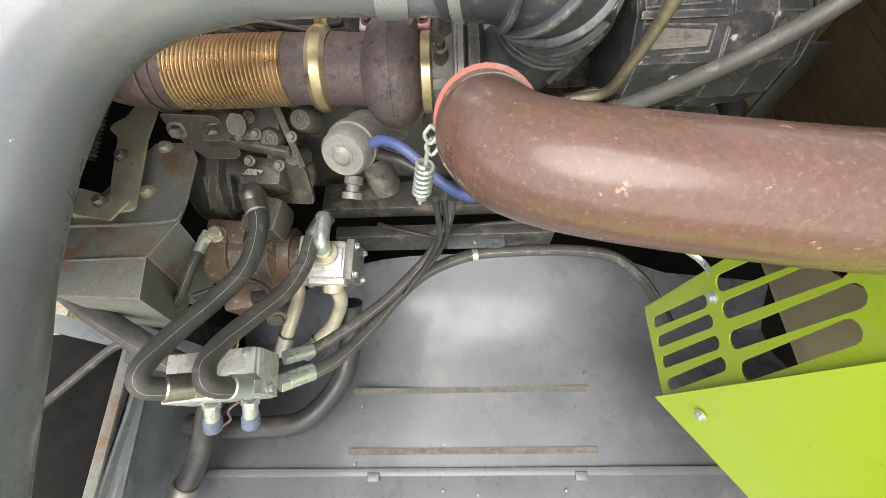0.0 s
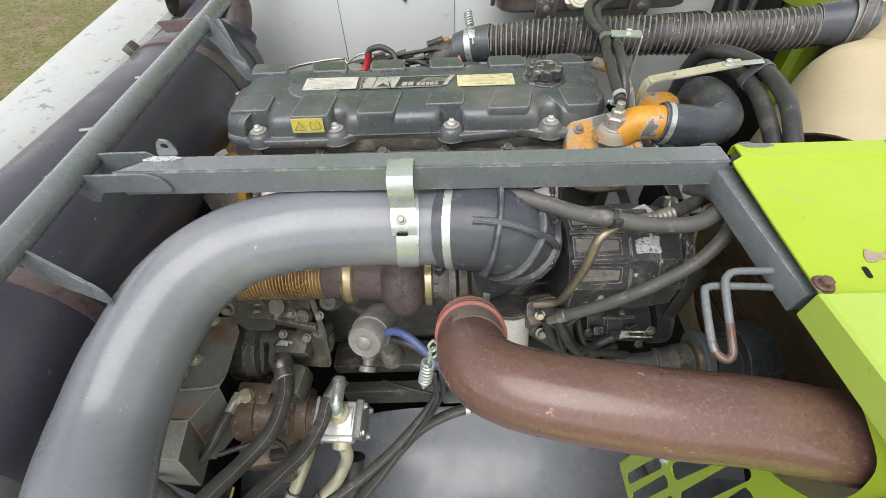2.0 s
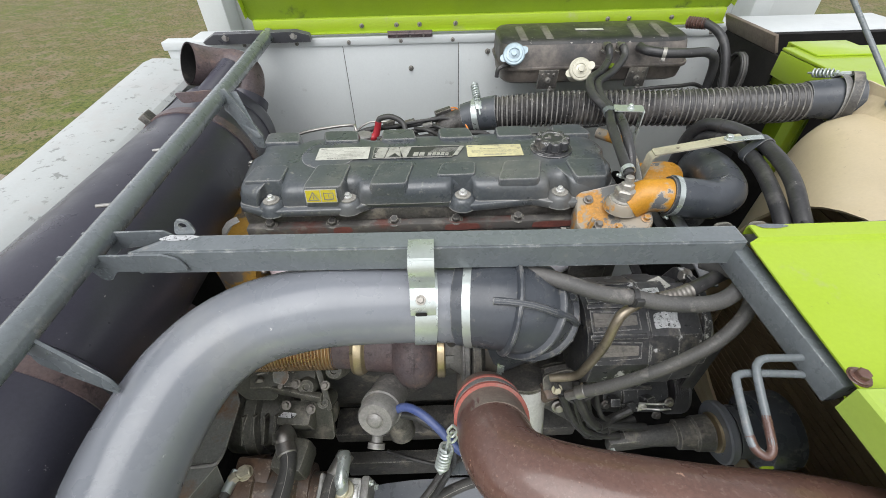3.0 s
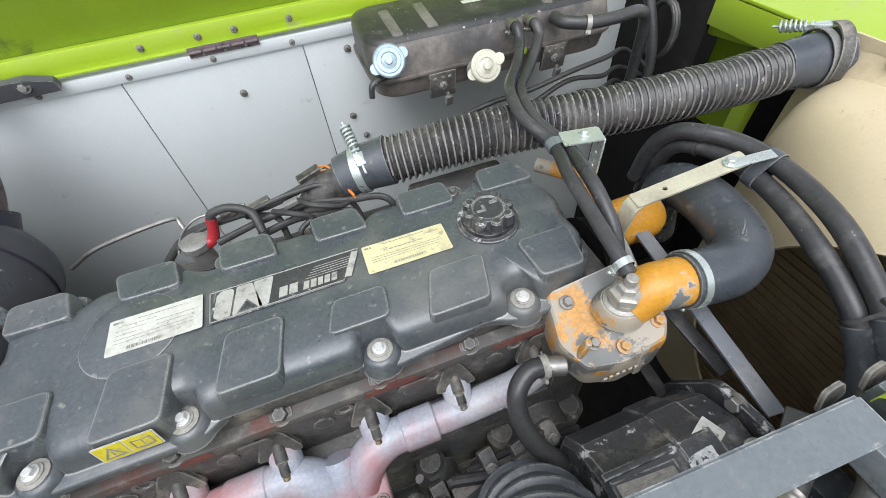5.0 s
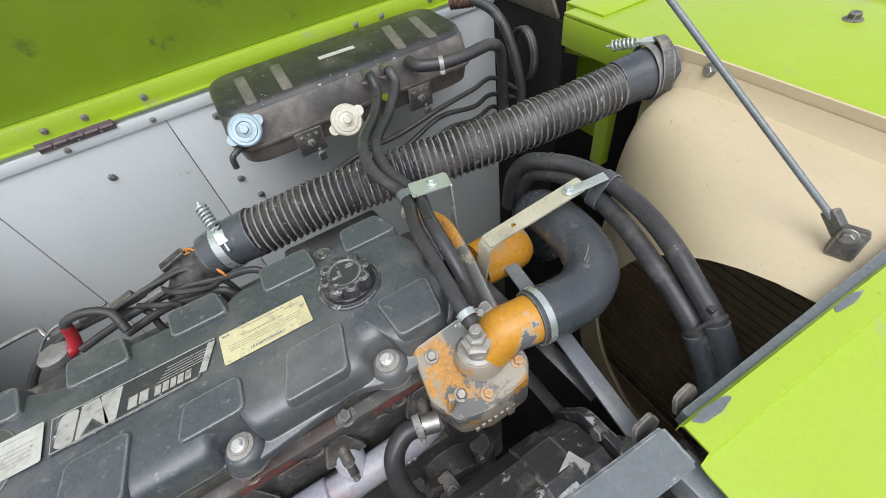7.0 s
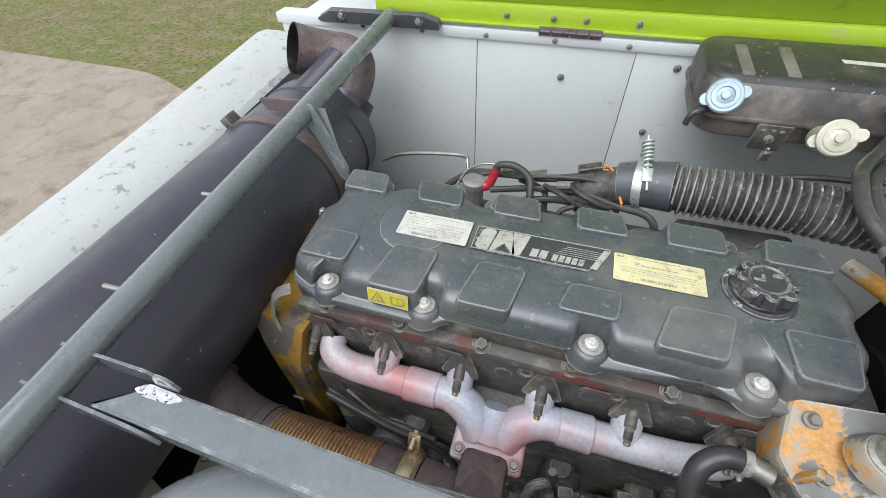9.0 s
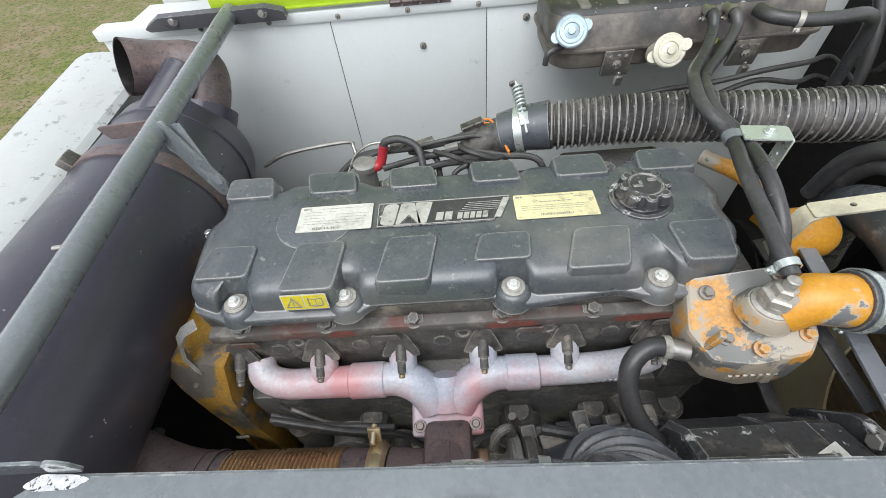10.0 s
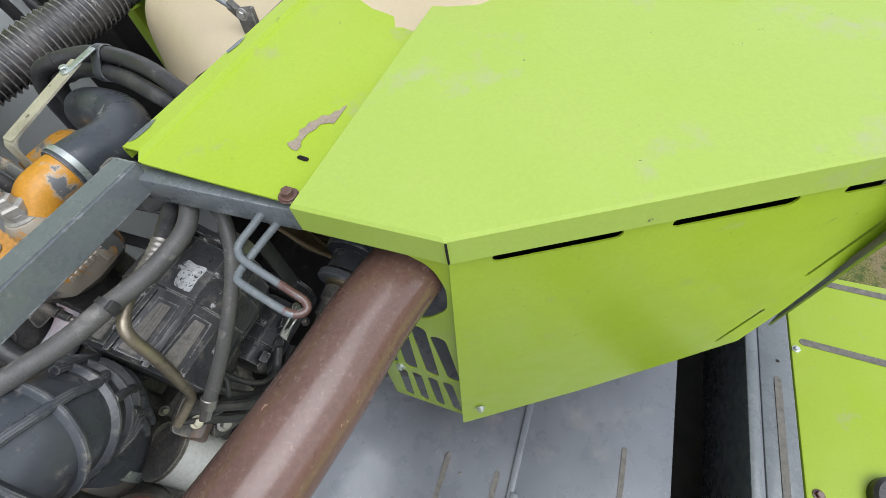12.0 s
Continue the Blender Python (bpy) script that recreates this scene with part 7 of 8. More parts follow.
part("rib", beam((-0.595, 0.797, 1.25), (-0.575, 0.82, 1.66), 0.012, 0.03, 0.004, (0, 1, 0)), YELLOWOLD, guard)
part("tag", box(-0.605, -0.575, 0.789, 0.793, 1.40, 1.412, 0.001), PAPERWHITE, guard)
bolt(guard, (-0.51, 0.80, 1.60), (0, -1, 0.3), 0.016, STEEL)

# ---- hydraulic corner by the deck ----
pump = thing("hydraulic_pump", (-0.45, 0.5, 1.05), "brown-stained hydraulic pump with a bright gear pump", "pump")
part("casting", lathe((-0.60, 0.465, 1.165), (1, 0.44, 1.12), [(0, 0.04), (0.005, 0.08), (0.06, 0.085), (0.065, 0.078), (0.12, 0.075), (0.125, 0.085), (0.16, 0.088), (0.175, 0.07), (0.20, 0.062)], 32), PUMPBROWN, pump, crease=30)
part("valve_body", turned(box(-0.075, 0.055, -0.06, 0.05, -0.06, 0.045, 0.014), pose(-0.510, 0.392, 1.10, 10, 5, 8)), PUMPBROWN, pump)
part("lower_case", turned(box(-0.10, 0.06, -0.05, 0.05, -0.12, 0.02, 0.02), pose(-0.53, 0.42, 1.06, 6, 0, 4)), PUMPBROWN, pump)
part("solenoid", rod((-0.46, 0.34, 1.10), (-0.44, 0.30, 1.12), 0.024), CASTDARK, pump)
part("solenoid_cap", rod((-0.442, 0.304, 1.118), (-0.44, 0.296, 1.123), 0.015), PUMPBROWN, pump)
part("control_head", turned(box(-0.045, 0.045, -0.045, 0.045, -0.05, 0.04, 0.02), pose(-0.435, 0.50, 1.27, 5, 0, -10)), CASTOLIVE, pump)
part("top_cap", turned(box(-0.05, 0.05, -0.03, 0.03, -0.015, 0.015, 0.01), pose(-0.545, 0.485, 1.235, 15, 0, -6)), PUMPBROWN, pump)
part("collar", lathe((-0.43, 0.45, 1.155), (1, 0.42, 1.12), [(0, 0.062), (0.03, 0.062), (0.032, 0.055), (0.075, 0.055)], 32), PUMPBROWN, pump)
gm = pose(-0.305, 0.432, 1.16, 12, 0, -3)
part("gear_pump", join(turned(box(-0.055, 0.045, -0.045, 0.045, -0.05, 0.05, 0.006), gm), turned(box(-0.05, 0.04, -0.058, -0.03, -0.022, 0.022, 0.006), gm), turned(box(-0.05, 0.04, -0.03, 0.03, 0.04, 0.055, 0.006), gm)), ALU, pump, "bright aluminium gear pump")
part("flange", turned(box(-0.068, -0.0555, -0.06, 0.055, -0.055, 0.06, 0.008), gm), ALU, pump)
part("end_plate", turned(box(0.0455, 0.066, -0.05, 0.05, -0.055, 0.055, 0.005), gm), ALUCAST, pump)
for y, z in ((-0.035, 0.04), (0.035, 0.04), (-0.035, -0.04), (0.035, -0.04)):
    bolt(pump, gm @ Vector((0.066, y, z)), (1, 0, 0), 0.013, ZINC)
part("port", join(rod(gm @ Vector((0.0, 0.01, 0.05)), gm @ Vector((0.0, 0.012, 0.066)), 0.03), rod(gm @ Vector((0.0, 0.012, 0.066)), gm @ Vector((0.0, 0.012, 0.084)), 0.018)), YZINC, pump)
part("port", join(rod(gm @ Vector((0.0, -0.045, -0.02)), gm @ Vector((0.0, -0.068, -0.03)), 0.026)), YZINC, pump)
part("elbow_fitting", sweep([(-0.447, 0.50, 1.25), (-0.449, 0.528, 1.29), (-0.452, 0.540, 1.322), (-0.450, 0.524, 1.337), (-0.446, 0.512, 1.332)], 0.022, 16), STEEL, pump)
part("elbow_fitting", sweep([gm @ Vector((0.0, 0.012, 0.07)), gm @ Vector((0.002, 0.03, 0.10)), (-0.302, 0.497, 1.272), (-0.309, 0.487, 1.264)], 0.018, 16), ZINC, pump)
part("union", join(rod((-0.562, 0.478, 1.215), (-0.562, 0.474, 1.25), 0.021), rod((-0.562, 0.474, 1.25), (-0.562, 0.472, 1.266), 0.016, 0.001, 6)), YZINC, pump)
part("union", join(rod((-0.545, 0.475, 1.255), (-0.59, 0.462, 1.255), 0.011), rod((-0.575, 0.466, 1.255), (-0.592, 0.455, 1.25), 0.015, 0.001, 6)), YZINC, pump)
part("side_lead", sweep([(-0.60, 0.33, 1.22), (-0.54, 0.345, 1.23), (-0.48, 0.36, 1.235), (-0.44, 0.35, 1.22), (-0.43, 0.33, 1.18)], 0.007, 10), WIREBLACK, pump)
part("plug", turned(box(-0.022, 0.022, -0.012, 0.012, -0.015, 0.015, 0.003), pose(-0.455, 0.335, 1.19, 0, 10, 10)), WIREBLACK, pump)
blk = thing("manifold_block", (-0.44, 0.15, 1.2), "bright aluminium hydraulic manifold block", "block")
bmx = pose(-0.475, 0.143, 1.25, 3, 0, 5)
part("block", turned(box(-0.085, 0.088, -0.046, 0.046, -0.05, 0.05, 0.003), bmx), ALU, blk)
part("face_plate", turned(box(0.0885, 0.096, -0.044, 0.044, -0.047, 0.047, 0.002), bmx), ALU, blk)
for x, y in ((0.02, 0.036), (0.07, 0.036), (-0.03, -0.036)):
    bolt(blk, bmx @ Vector((x, y, 0.05)), (0, 0, 1), 0.012, ZINC)
bolt(blk, bmx @ Vector((0.096, -0.03, 0.0)), (1, 0.1, 0), 0.014, ZINC)
for x in (-0.022, 0.056):
    p0, p1 = bmx @ Vector((x, -0.046, -0.01)), bmx @ Vector((x - 0.012, -0.078, -0.045))
    q = part("coupling", join(rod(p0, p1, 0.015), rod(p0, p0 + (p1 - p0) * 0.3, 0.018, 0.001, 6)), ZINC, blk)
    part("dust_cap", rod(p1 - (p1 - p0) * 0.12, p1 + (p1 - p0) * 0.5, 0.0185, 0.003), SMOKY, q, "smoky blue dust cap")
part("lanyard", sweep([bmx @ Vector((0.04, -0.05, 0.0)), bmx @ Vector((0.02, -0.065, 0.0)), bmx @ Vector((0.01, -0.08, -0.03)), bmx @ Vector((-0.015, -0.09, -0.05))], 0.0025, 8), RUST, blk)


def hydraulic(pts, r, label, a=None, b=None, material=None, stripe=True):
    """A hydraulic hose with crimped end fittings."""
    h = thing("hydraulic_hose", pts[-1], label, "hose", "hydraulic hoses")
    part("hose", sweep(pts, r, 16), material or HOSEGREY, h)
    for end, (p, q) in ((a, (pts[0], pts[1])), (b, (pts[-1], pts[-2]))):
        if end:
            p, q = Vector(p), Vector(q)
            d = (q - p).normalized()
            part("crimp", join(rod(p - d * 0.004, p + d * end, r * 1.18, 0.003), rod(p - d * 0.022, p - d * 0.003, r * 1.25, 0.001, 6)), ZINC if r < 0.018 or end < 0.04 else STEEL, h)
    # thin lay line along the cover
    line, up, lay = spline(pts, 8), Vector((0.25, -0.55, 0.8)), []
    for k in range(4, len(line) - 4):
        t = (line[k + 1] - line[k - 1]).normalized()
        lay.append(line[k] + (up - t * up.dot(t)).normalized() * r)
    if stripe:
        part("lay_line", sweep(lay, 0.0006, 6, smooth=False), BOXGREY, h)
    return h


hydraulic([(-0.449, 0.517, 1.33), (-0.428, 0.472, 1.325), (-0.425, 0.411, 1.32), (-0.436, 0.344, 1.325), (-0.472, 0.278, 1.34), (-0.505, 0.214, 1.37), (-0.527, 0.159, 1.395), (-0.530, 0.124, 1.405), (-0.522, 0.107, 1.395), (-0.505, 0.106, 1.375), (-0.478, 0.115, 1.34)], 0.0200, "thick grey hydraulic hose from the pump elbow to the block", 0.04, 0.045)
hydraulic([(-0.308, 0.488, 1.262), (-0.327, 0.446, 1.26), (-0.333, 0.387, 1.265), (-0.355, 0.316, 1.285), (-0.392, 0.253, 1.32), (-0.417, 0.199, 1.36), (-0.427, 0.153, 1.39), (-0.421, 0.122, 1.40), (-0.412, 0.108, 1.39), (-0.40, 0.107, 1.37), (-0.385, 0.114, 1.33)], 0.0185, "grey hydraulic hose from the gear pump to the block", 0.04, 0.035)
hydraulic([(-0.588, 0.458, 1.25), (-0.611, 0.379, 1.24), (-0.652, 0.340, 1.19), (-0.731, 0.32, 1.12), (-0.83, 0.275, 1.07), (-0.914, 0.252, 1.035), (-0.991, 0.181, 1.025), (-1.07, 0.10, 1.02)], 0.0115, "thin black hydraulic hose on the pump union", 0.035)
hydraulic([(-0.915, 0.354, 1.22), (-0.832, 0.30, 1.22), (-0.72, 0.239, 1.215), (-0.64, 0.195, 1.20), (-0.56, 0.165, 1.215), (-0.52, 0.16, 1.23)], 0.026, "thick hydraulic hose coming from the hull side", None, 0.04)
hydraulic([(-0.375, 0.205, 1.15), (-0.345, 0.221, 1.125), (-0.301, 0.257, 1.10), (-0.24, 0.309, 1.08), (-0.174, 0.375, 1.06), (-0.109, 0.45, 1.05), (-0.061, 0.50, 1.07), (-0.02, 0.562, 1.10), (-0.002, 0.589, 1.20)], 0.0140, "black hydraulic hose crossing the deck edge", 0.05)
hydraulic([(-0.375, 0.150, 1.155), (-0.318, 0.183, 1.11), (-0.275, 0.224, 1.08), (-0.218, 0.302, 1.04), (-0.151, 0.40, 1.01), (-0.074, 0.474, 0.99), (0.042, 0.525, 0.98), (0.16, 0.536, 0.98), (0.329, 0.54, 0.97), (0.462, 0.523, 0.96), (0.531, 0.458, 0.96), (0.558, 0.382, 0.97), (0.58, 0.30, 0.97)], 0.017, "grey hydraulic hose following the deck edge", 0.06)
pc = thing("hose_clip", (0.06, 0.53, 0.98), "zinc hose clip with its bolt on the deck edge hose", "clip")
part("band", band((0.06, 0.5265, 0.98), (0.16, 0.536, 0.98), 0.0175, 0.016, 0.002), ZINC, pc)
part("tab", box(0.052, 0.068, 0.545, 0.575, 0.985, 0.989, 0.001), ZINC, pc)
bolt(pc, (0.06, 0.562, 0.989), (0, 0, 1), 0.010, ZINC)
hydraulic([(-0.30, 0.39, 0.97), (-0.315, 0.30, 0.88), (-0.35, 0.19, 0.83), (-0.45, 0.09, 0.80), (-0.60, 0.07, 0.79), (-0.80, 0.08, 0.80)], 0.032, "fat black suction hose lying by the deck", None, None, RUBBER, False)
hydraulic([(-0.60, 0.20, 1.00), (-0.66, 0.11, 0.95), (-0.70, 0.0, 0.88), (-0.76, -0.10, 0.82)], 0.030, "fat black hose falling past the block", None, 0.04, RUBBER, False)
hydraulic([(-1.25, 0.47, 1.38), (-1.10, 0.437, 1.40), (-1.0, 0.406, 1.40), (-0.945, 0.388, 1.36), (-0.935, 0.400, 1.25), (-0.95, 0.43, 1.05)], 0.046, "fat black ribbed hose passing below the muffler", None, None, RUBBER, False)
for pts in ([(-0.300, 0.375, 1.12), (-0.297, 0.36, 1.085), (-0.31, 0.345, 1.045), (-0.335, 0.315, 1.01), (-0.375, 0.28, 0.99)], [(-0.408, 0.40, 1.11), (-0.412, 0.37, 1.08), (-0.43, 0.335, 1.05), (-0.455, 0.29, 1.01)]):
    t_ = thing("steel_elbow_pipe", pts[-1], "yellow-passivated bent steel hydraulic pipe", "pipe", "steel elbows")
    part("pipe", sweep(pts, 0.018, 16), YZINC, t_)
    part("nut", rod(pts[-1], Vector(pts[-1]) + (Vector(pts[-1]) - Vector(pts[-2])).normalized() * 0.06, 0.0235, 0.002), STEEL, t_)
arm = thing("mounting_bracket", (-0.70, 0.5, 1.1), "chipped grey welded mounting bracket box", "bracket")
T0 = [(-0.705, 0.675), (-0.622, 0.675), (-0.592, 0.62), (-0.586, 0.50), (-0.592, 0.462), (-0.70, 0.452), (-0.84, 0.452)]
B0 = [(-0.72, 0.68), (-0.665, 0.68), (-0.645, 0.62), (-0.645, 0.50), (-0.65, 0.445), (-0.70, 0.44), (-0.84, 0.44)]
part("upper_box", loft([[Vector((x, y, 1.27)) for x, y in B0], [Vector((x, y, 1.341)) for x, y in T0], [Vector((x * 0.99 - 0.0066, y * 0.97 + 0.0168, 1.345)) for x, y in T0]]), BOXGREY, arm)
T1 = [(-0.84, 0.451), (-0.70, 0.451), (-0.596, 0.459), (-0.640, 0.376), (-0.84, 0.372)]
part("lower_box", loft([[Vector((x + (-0.05 if x > -0.66 else 0.0), y - 0.01, 1.06)) for x, y in T1], [Vector((x, y, 1.338)) for x, y in T1]]), BOXGREY, arm)
T2 = [(-0.84, 0.371), (-0.641, 0.375), (-0.634, 0.285), (-0.82, 0.298)]
part("front_box", loft([[Vector((x + (-0.05 if x > -0.66 else 0.0), y, 1.10)) for x, y in T2], [Vector((x, y, 1.340 - (0.375 - y) * 0.10)) for x, y in T2]]), BOXGREY, arm)
part("weld", sweep([(-0.83, 0.452, 1.345), (-0.70, 0.452, 1.346), (-0.61, 0.457, 1.346), (-0.592, 0.470, 1.346), (-0.588, 0.498, 1.345)], 0.0045, 8), ALUCAST, arm)
part("weld", sweep([(-0.80, 0.371, 1.341), (-0.70, 0.373, 1.341), (-0.645, 0.374, 1.340)], 0.003, 8), ALUCAST, arm)
for p in ((-0.684, 0.534, 1.345), (-0.677, 0.659, 1.345)):
    bolt(arm, p, (0, -0.1, 1), 0.02, YZINC)
gs = thing("steel_strap", (-0.70, 0.6, 1.3), "tarnished pale steel strap bracket with two bolts", "bracket")
part("strap", plate(rounded([(-0.722, 0.462), (-0.669, 0.468), (-0.700, 0.66), (-0.702, 0.748), (-0.712, 0.768), (-0.757, 0.770), (-0.770, 0.725), (-0.796, 0.708), (-0.800, 0.690), (-0.770, 0.665), (-0.748, 0.56)], 0.012), Matrix.Translation((0, 0, 1.372)), 0.007), YZINC, gs)
part("angle", plate(rounded([(-0.83, 0.53), (-0.745, 0.505), (-0.680, 0.488), (-0.706, 0.440), (-0.77, 0.452), (-0.85, 0.475)], 0.006), Matrix.Translation((0, 0, 1.380)), 0.005), YZINC, gs)
part("leg", box(-0.83, -0.74, 0.47, 0.476, 1.30, 1.379, 0.001), YZINC, gs)
for p in ((-0.742, 0.487, 1.385), (-0.742, 0.61, 1.379)):
    bolt(gs, p, (0, -0.1, 1), 0.02, BOLTMAT)
part("spring_cover", sweep([(-0.84, 0.62, 1.36), (-0.83, 0.68, 1.38), (-0.80, 0.76, 1.42), (-0.77, 0.80, 1.45)], lambda s, f: 0.013 + 0.003 * math.cos(2 * math.pi * s / 0.011), 14, step=0.0022), HOSEGREY, gs, "grey corrugated cable sleeve")
frame_l = thing("hull_frame", (-0.75, 0.0, 0.7), "dark hull frame plate with a worn painted edge", "frame")
part("plate", turned(box(-0.006, 0.006, -0.30, 0.17, -0.6, 0.0, 0.003), pose(-0.86, 0.12, 0.98, 0, -6, -3)), FRAME, frame_l)
part("edge", beam((-0.905, 0.27, 0.985), (-0.878, -0.25, 0.985), 0.028, 0.010, 0.002), BOXGREY, frame_l, "worn painted edge")
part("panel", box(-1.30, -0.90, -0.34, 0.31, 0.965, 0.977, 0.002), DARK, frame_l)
part("top_beam", beam((-1.25, 0.365, 0.985), (-0.80, 0.262, 1.00), 0.05, 0.02, 0.003), FRAME, frame_l)
part("flank", beam((-0.868, 0.255, 0.955), (-0.838, -0.25, 0.955), 0.045, 0.012, 0.002), FRAME, frame_l)
part("cross_plate", plate(rounded([(0, 0), (0.30, -0.10), (0.34, -0.14), (0.30, -0.16), (0, -0.10)], 0.01), axes((-0.80, 0.30, 1.12), (1, 0, 0), (0, 1, 0.1)), 0.006), FRAME, frame_l)

# ---- engine side details seen past the pipes ----
cv = thing("breather_valve", (-0.18, 0.50, 1.45), "grey round valve can with a blue hose", "valve")
part("can", lathe((-0.160, 0.560, 1.490), (-0.182, 0.452, 1.550), [(0, 0.03), (0.004, 0.042), (0.060, 0.042), (0.065, 0.046), (0.082, 0.046), (0.085, 0.043), (0.115, 0.041), (0.122, 0.036)], 32), ALUCAST, cv)
part("button", lathe((-0.182, 0.4525, 1.549), (-0.186, 0.43, 1.56), [(0, 0.018), (0.004, 0.014), (0.006, 0.010)], 24), ALUCAST, cv)
part("lower_bowl", lathe((-0.155, 0.53, 1.45), (-0.135, 0.50, 1.37), [(0, 0.03), (0.01, 0.032), (0.075, 0.032), (0.085, 0.026), (0.09, 0.01)], 28), CASTDARK, cv)
part("knob", lathe((-0.19, 0.49, 1.44), (-0.195, 0.455, 1.42), [(0, 0.018), (0.015, 0.018), (0.017, 0.013), (0.03, 0.013), (0.032, 0.02), (0.044, 0.02)], 20), ALUCAST, cv)
part("blue_hose", sweep([(-0.140, 0.482, 1.54), (-0.115, 0.478, 1.556), (-0.085, 0.462, 1.560), (-0.05, 0.435, 1.55), (-0.01, 0.395, 1.54), (0.03, 0.37, 1.545), (0.08, 0.37, 1.56)], 0.0092, 14), BLUE, cv, "blue silicone hose")
part("black_hose", sweep([(-0.14, 0.49, 1.51), (-0.10, 0.49, 1.49), (-0.06, 0.47, 1.48), (0.0, 0.44, 1.46)], 0.010, 12), RUBBER, cv)
bl = thing("engine_mount", (-0.5, 0.75, 1.2), "dark chipped cast engine mount with two bolts", "mount")
part("casting", turned(box(-0.045, 0.05, -0.035, 0.035, -0.04, 0.04, 0.014), pose(-0.440, 0.60, 1.300, 15, 0, -4)), CASTOLIVE, bl)
part("casting", turned(box(-0.09, 0.09, -0.05, 0.05, -0.06, 0.06, 0.012), pose(-0.47, 0.70, 1.36, 25, 0, 0)), CASTOLIVE, bl)
part("chip", plate(rounded([(-0.024, -0.006), (0.018, -0.008), (0.026, 0.004), (-0.01, 0.008)], 0.004), axes((-0.452, 0.578, 1.3475), (1, -0.05, 0), (0, 1, 0.2)), 0.0008), CHIP, bl, "bare chipped edge")
part("plate", plate(rounded([(-0.075, 0.035), (0.062, 0.035), (0.085, -0.06), (0.07, -0.075), (-0.01, -0.078), (-0.055, -0.025)], 0.012), axes((-0.575, 0.675, 1.392), (1, -0.1, 0), (0, 0.35, 1)), 0.01), CASTOLIVE, bl)
part("arm", box(-0.60, -0.46, 0.71, 0.76, 1.10, 1.40, 0.01), CASTOLIVE, bl)
part("bell", join(lathe((-0.66, 0.66, 1.20), (-0.40, 0.66, 1.20), [(0, 0.05), (0.01, 0.105), (0.06, 0.11), (0.07, 0.12), (0.10, 0.12), (0.11, 0.10), (0.19, 0.085), (0.20, 0.04)], 28), *[beam((-0.60 + 0.03 * k, 0.555, 1.235), (-0.585 + 0.03 * k, 0.60, 1.31), 0.008, 0.02, 0.002) for k in range(4)]), CASTOLIVE, bl, "ribbed bell of the pump drive")
for x, y in ((-0.622, 0.668), (-0.530, 0.660)):
    bolt(bl, (x, y, 1.392), (0.1, -1, 0.35), 0.026, BOLTMAT)
for x, y, z, r in ((-0.402, 0.625, 1.40, 0.024), (-0.445, 0.668, 1.425, 0.016), (-0.36, 0.60, 1.36, 0.018), (-0.50, 0.665, 1.40, 0.020), (-0.33, 0.66, 1.42, 0.026)):
    part("boss", lathe((x, y + 0.05, z - 0.05), (x, y - 0.02, z + 0.02), [(0, r * 1.3), (0.045, r * 1.15), (0.06, r), (0.066, r * 0.8), (0.066, r * 0.4), (0.06, r * 0.35)], 20), CASTOLIVE, bl)
for x, y, z in ((-0.425, 0.632, 1.41), (-0.39, 0.59, 1.352), (-0.47, 0.638, 1.392), (-0.35, 0.63, 1.40), (-0.455, 0.598, 1.362)):
    bolt(bl, (x, y, z), (0, -0.6, 0.8), 0.015, BOLTMAT)
part("flaked_patch", plate(rounded([(-0.02, -0.018), (0.01, -0.024), (0.022, -0.004), (0.014, 0.022), (-0.012, 0.026), (-0.024, 0.008)], 0.006, 2), axes((-0.468, 0.652, 1.418), (1, -0.05, 0), (0, 0.75, 0.65)), 0.001), BOXGREY, bl, "bare flaked paint")
part("rib", beam((-0.50, 0.64, 1.38), (-0.36, 0.61, 1.37), 0.018, 0.03, 0.006), CASTOLIVE, bl)
part("rib", beam((-0.385, 0.70, 1.45), (-0.345, 0.60, 1.33), 0.016, 0.025, 0.005), CASTOLIVE, bl)
part("knuckle", lathe((-0.40, 0.63, 1.27), (-0.34, 0.62, 1.26), [(0, 0.03), (0.02, 0.035), (0.05, 0.035), (0.06, 0.02)], 24), CASTOLIVE, bl)
part("bracket", plate(rounded([(-0.06, 0), (0.05, 0), (0.05, 0.10), (0.02, 0.14), (-0.03, 0.15)], 0.015), axes((-0.395, 0.58, 1.22), (1, -0.1, 0), (0, 0.4, 1)), 0.012), CASTOLIVE, bl)
side = thing("lower_engine_casting", (-0.1, 0.75, 1.0), "grimy cast side of the engine with bosses and pipes", "casting")
part("sump_rail", box(-0.40, 0.40, 0.66, 0.76, 0.98, 1.04, 0.012), CASTDARK, side)
part("beam", box(-0.36, 0.30, 0.585, 0.625, 0.90, 1.00, 0.006), CASTDARK, side)
part("angle", box(-0.02, 0.15, 0.545, 0.585, 0.985, 0.992, 0.002), FRAME, side)
part("angle_lug", plate(slot(0.12, 0.555, 0.05, 0.028), Matrix.Translation((0, 0, 0.993)), 0.006, [slot(0.122, 0.555, 0.018, 0.011)]), FRAME, side)
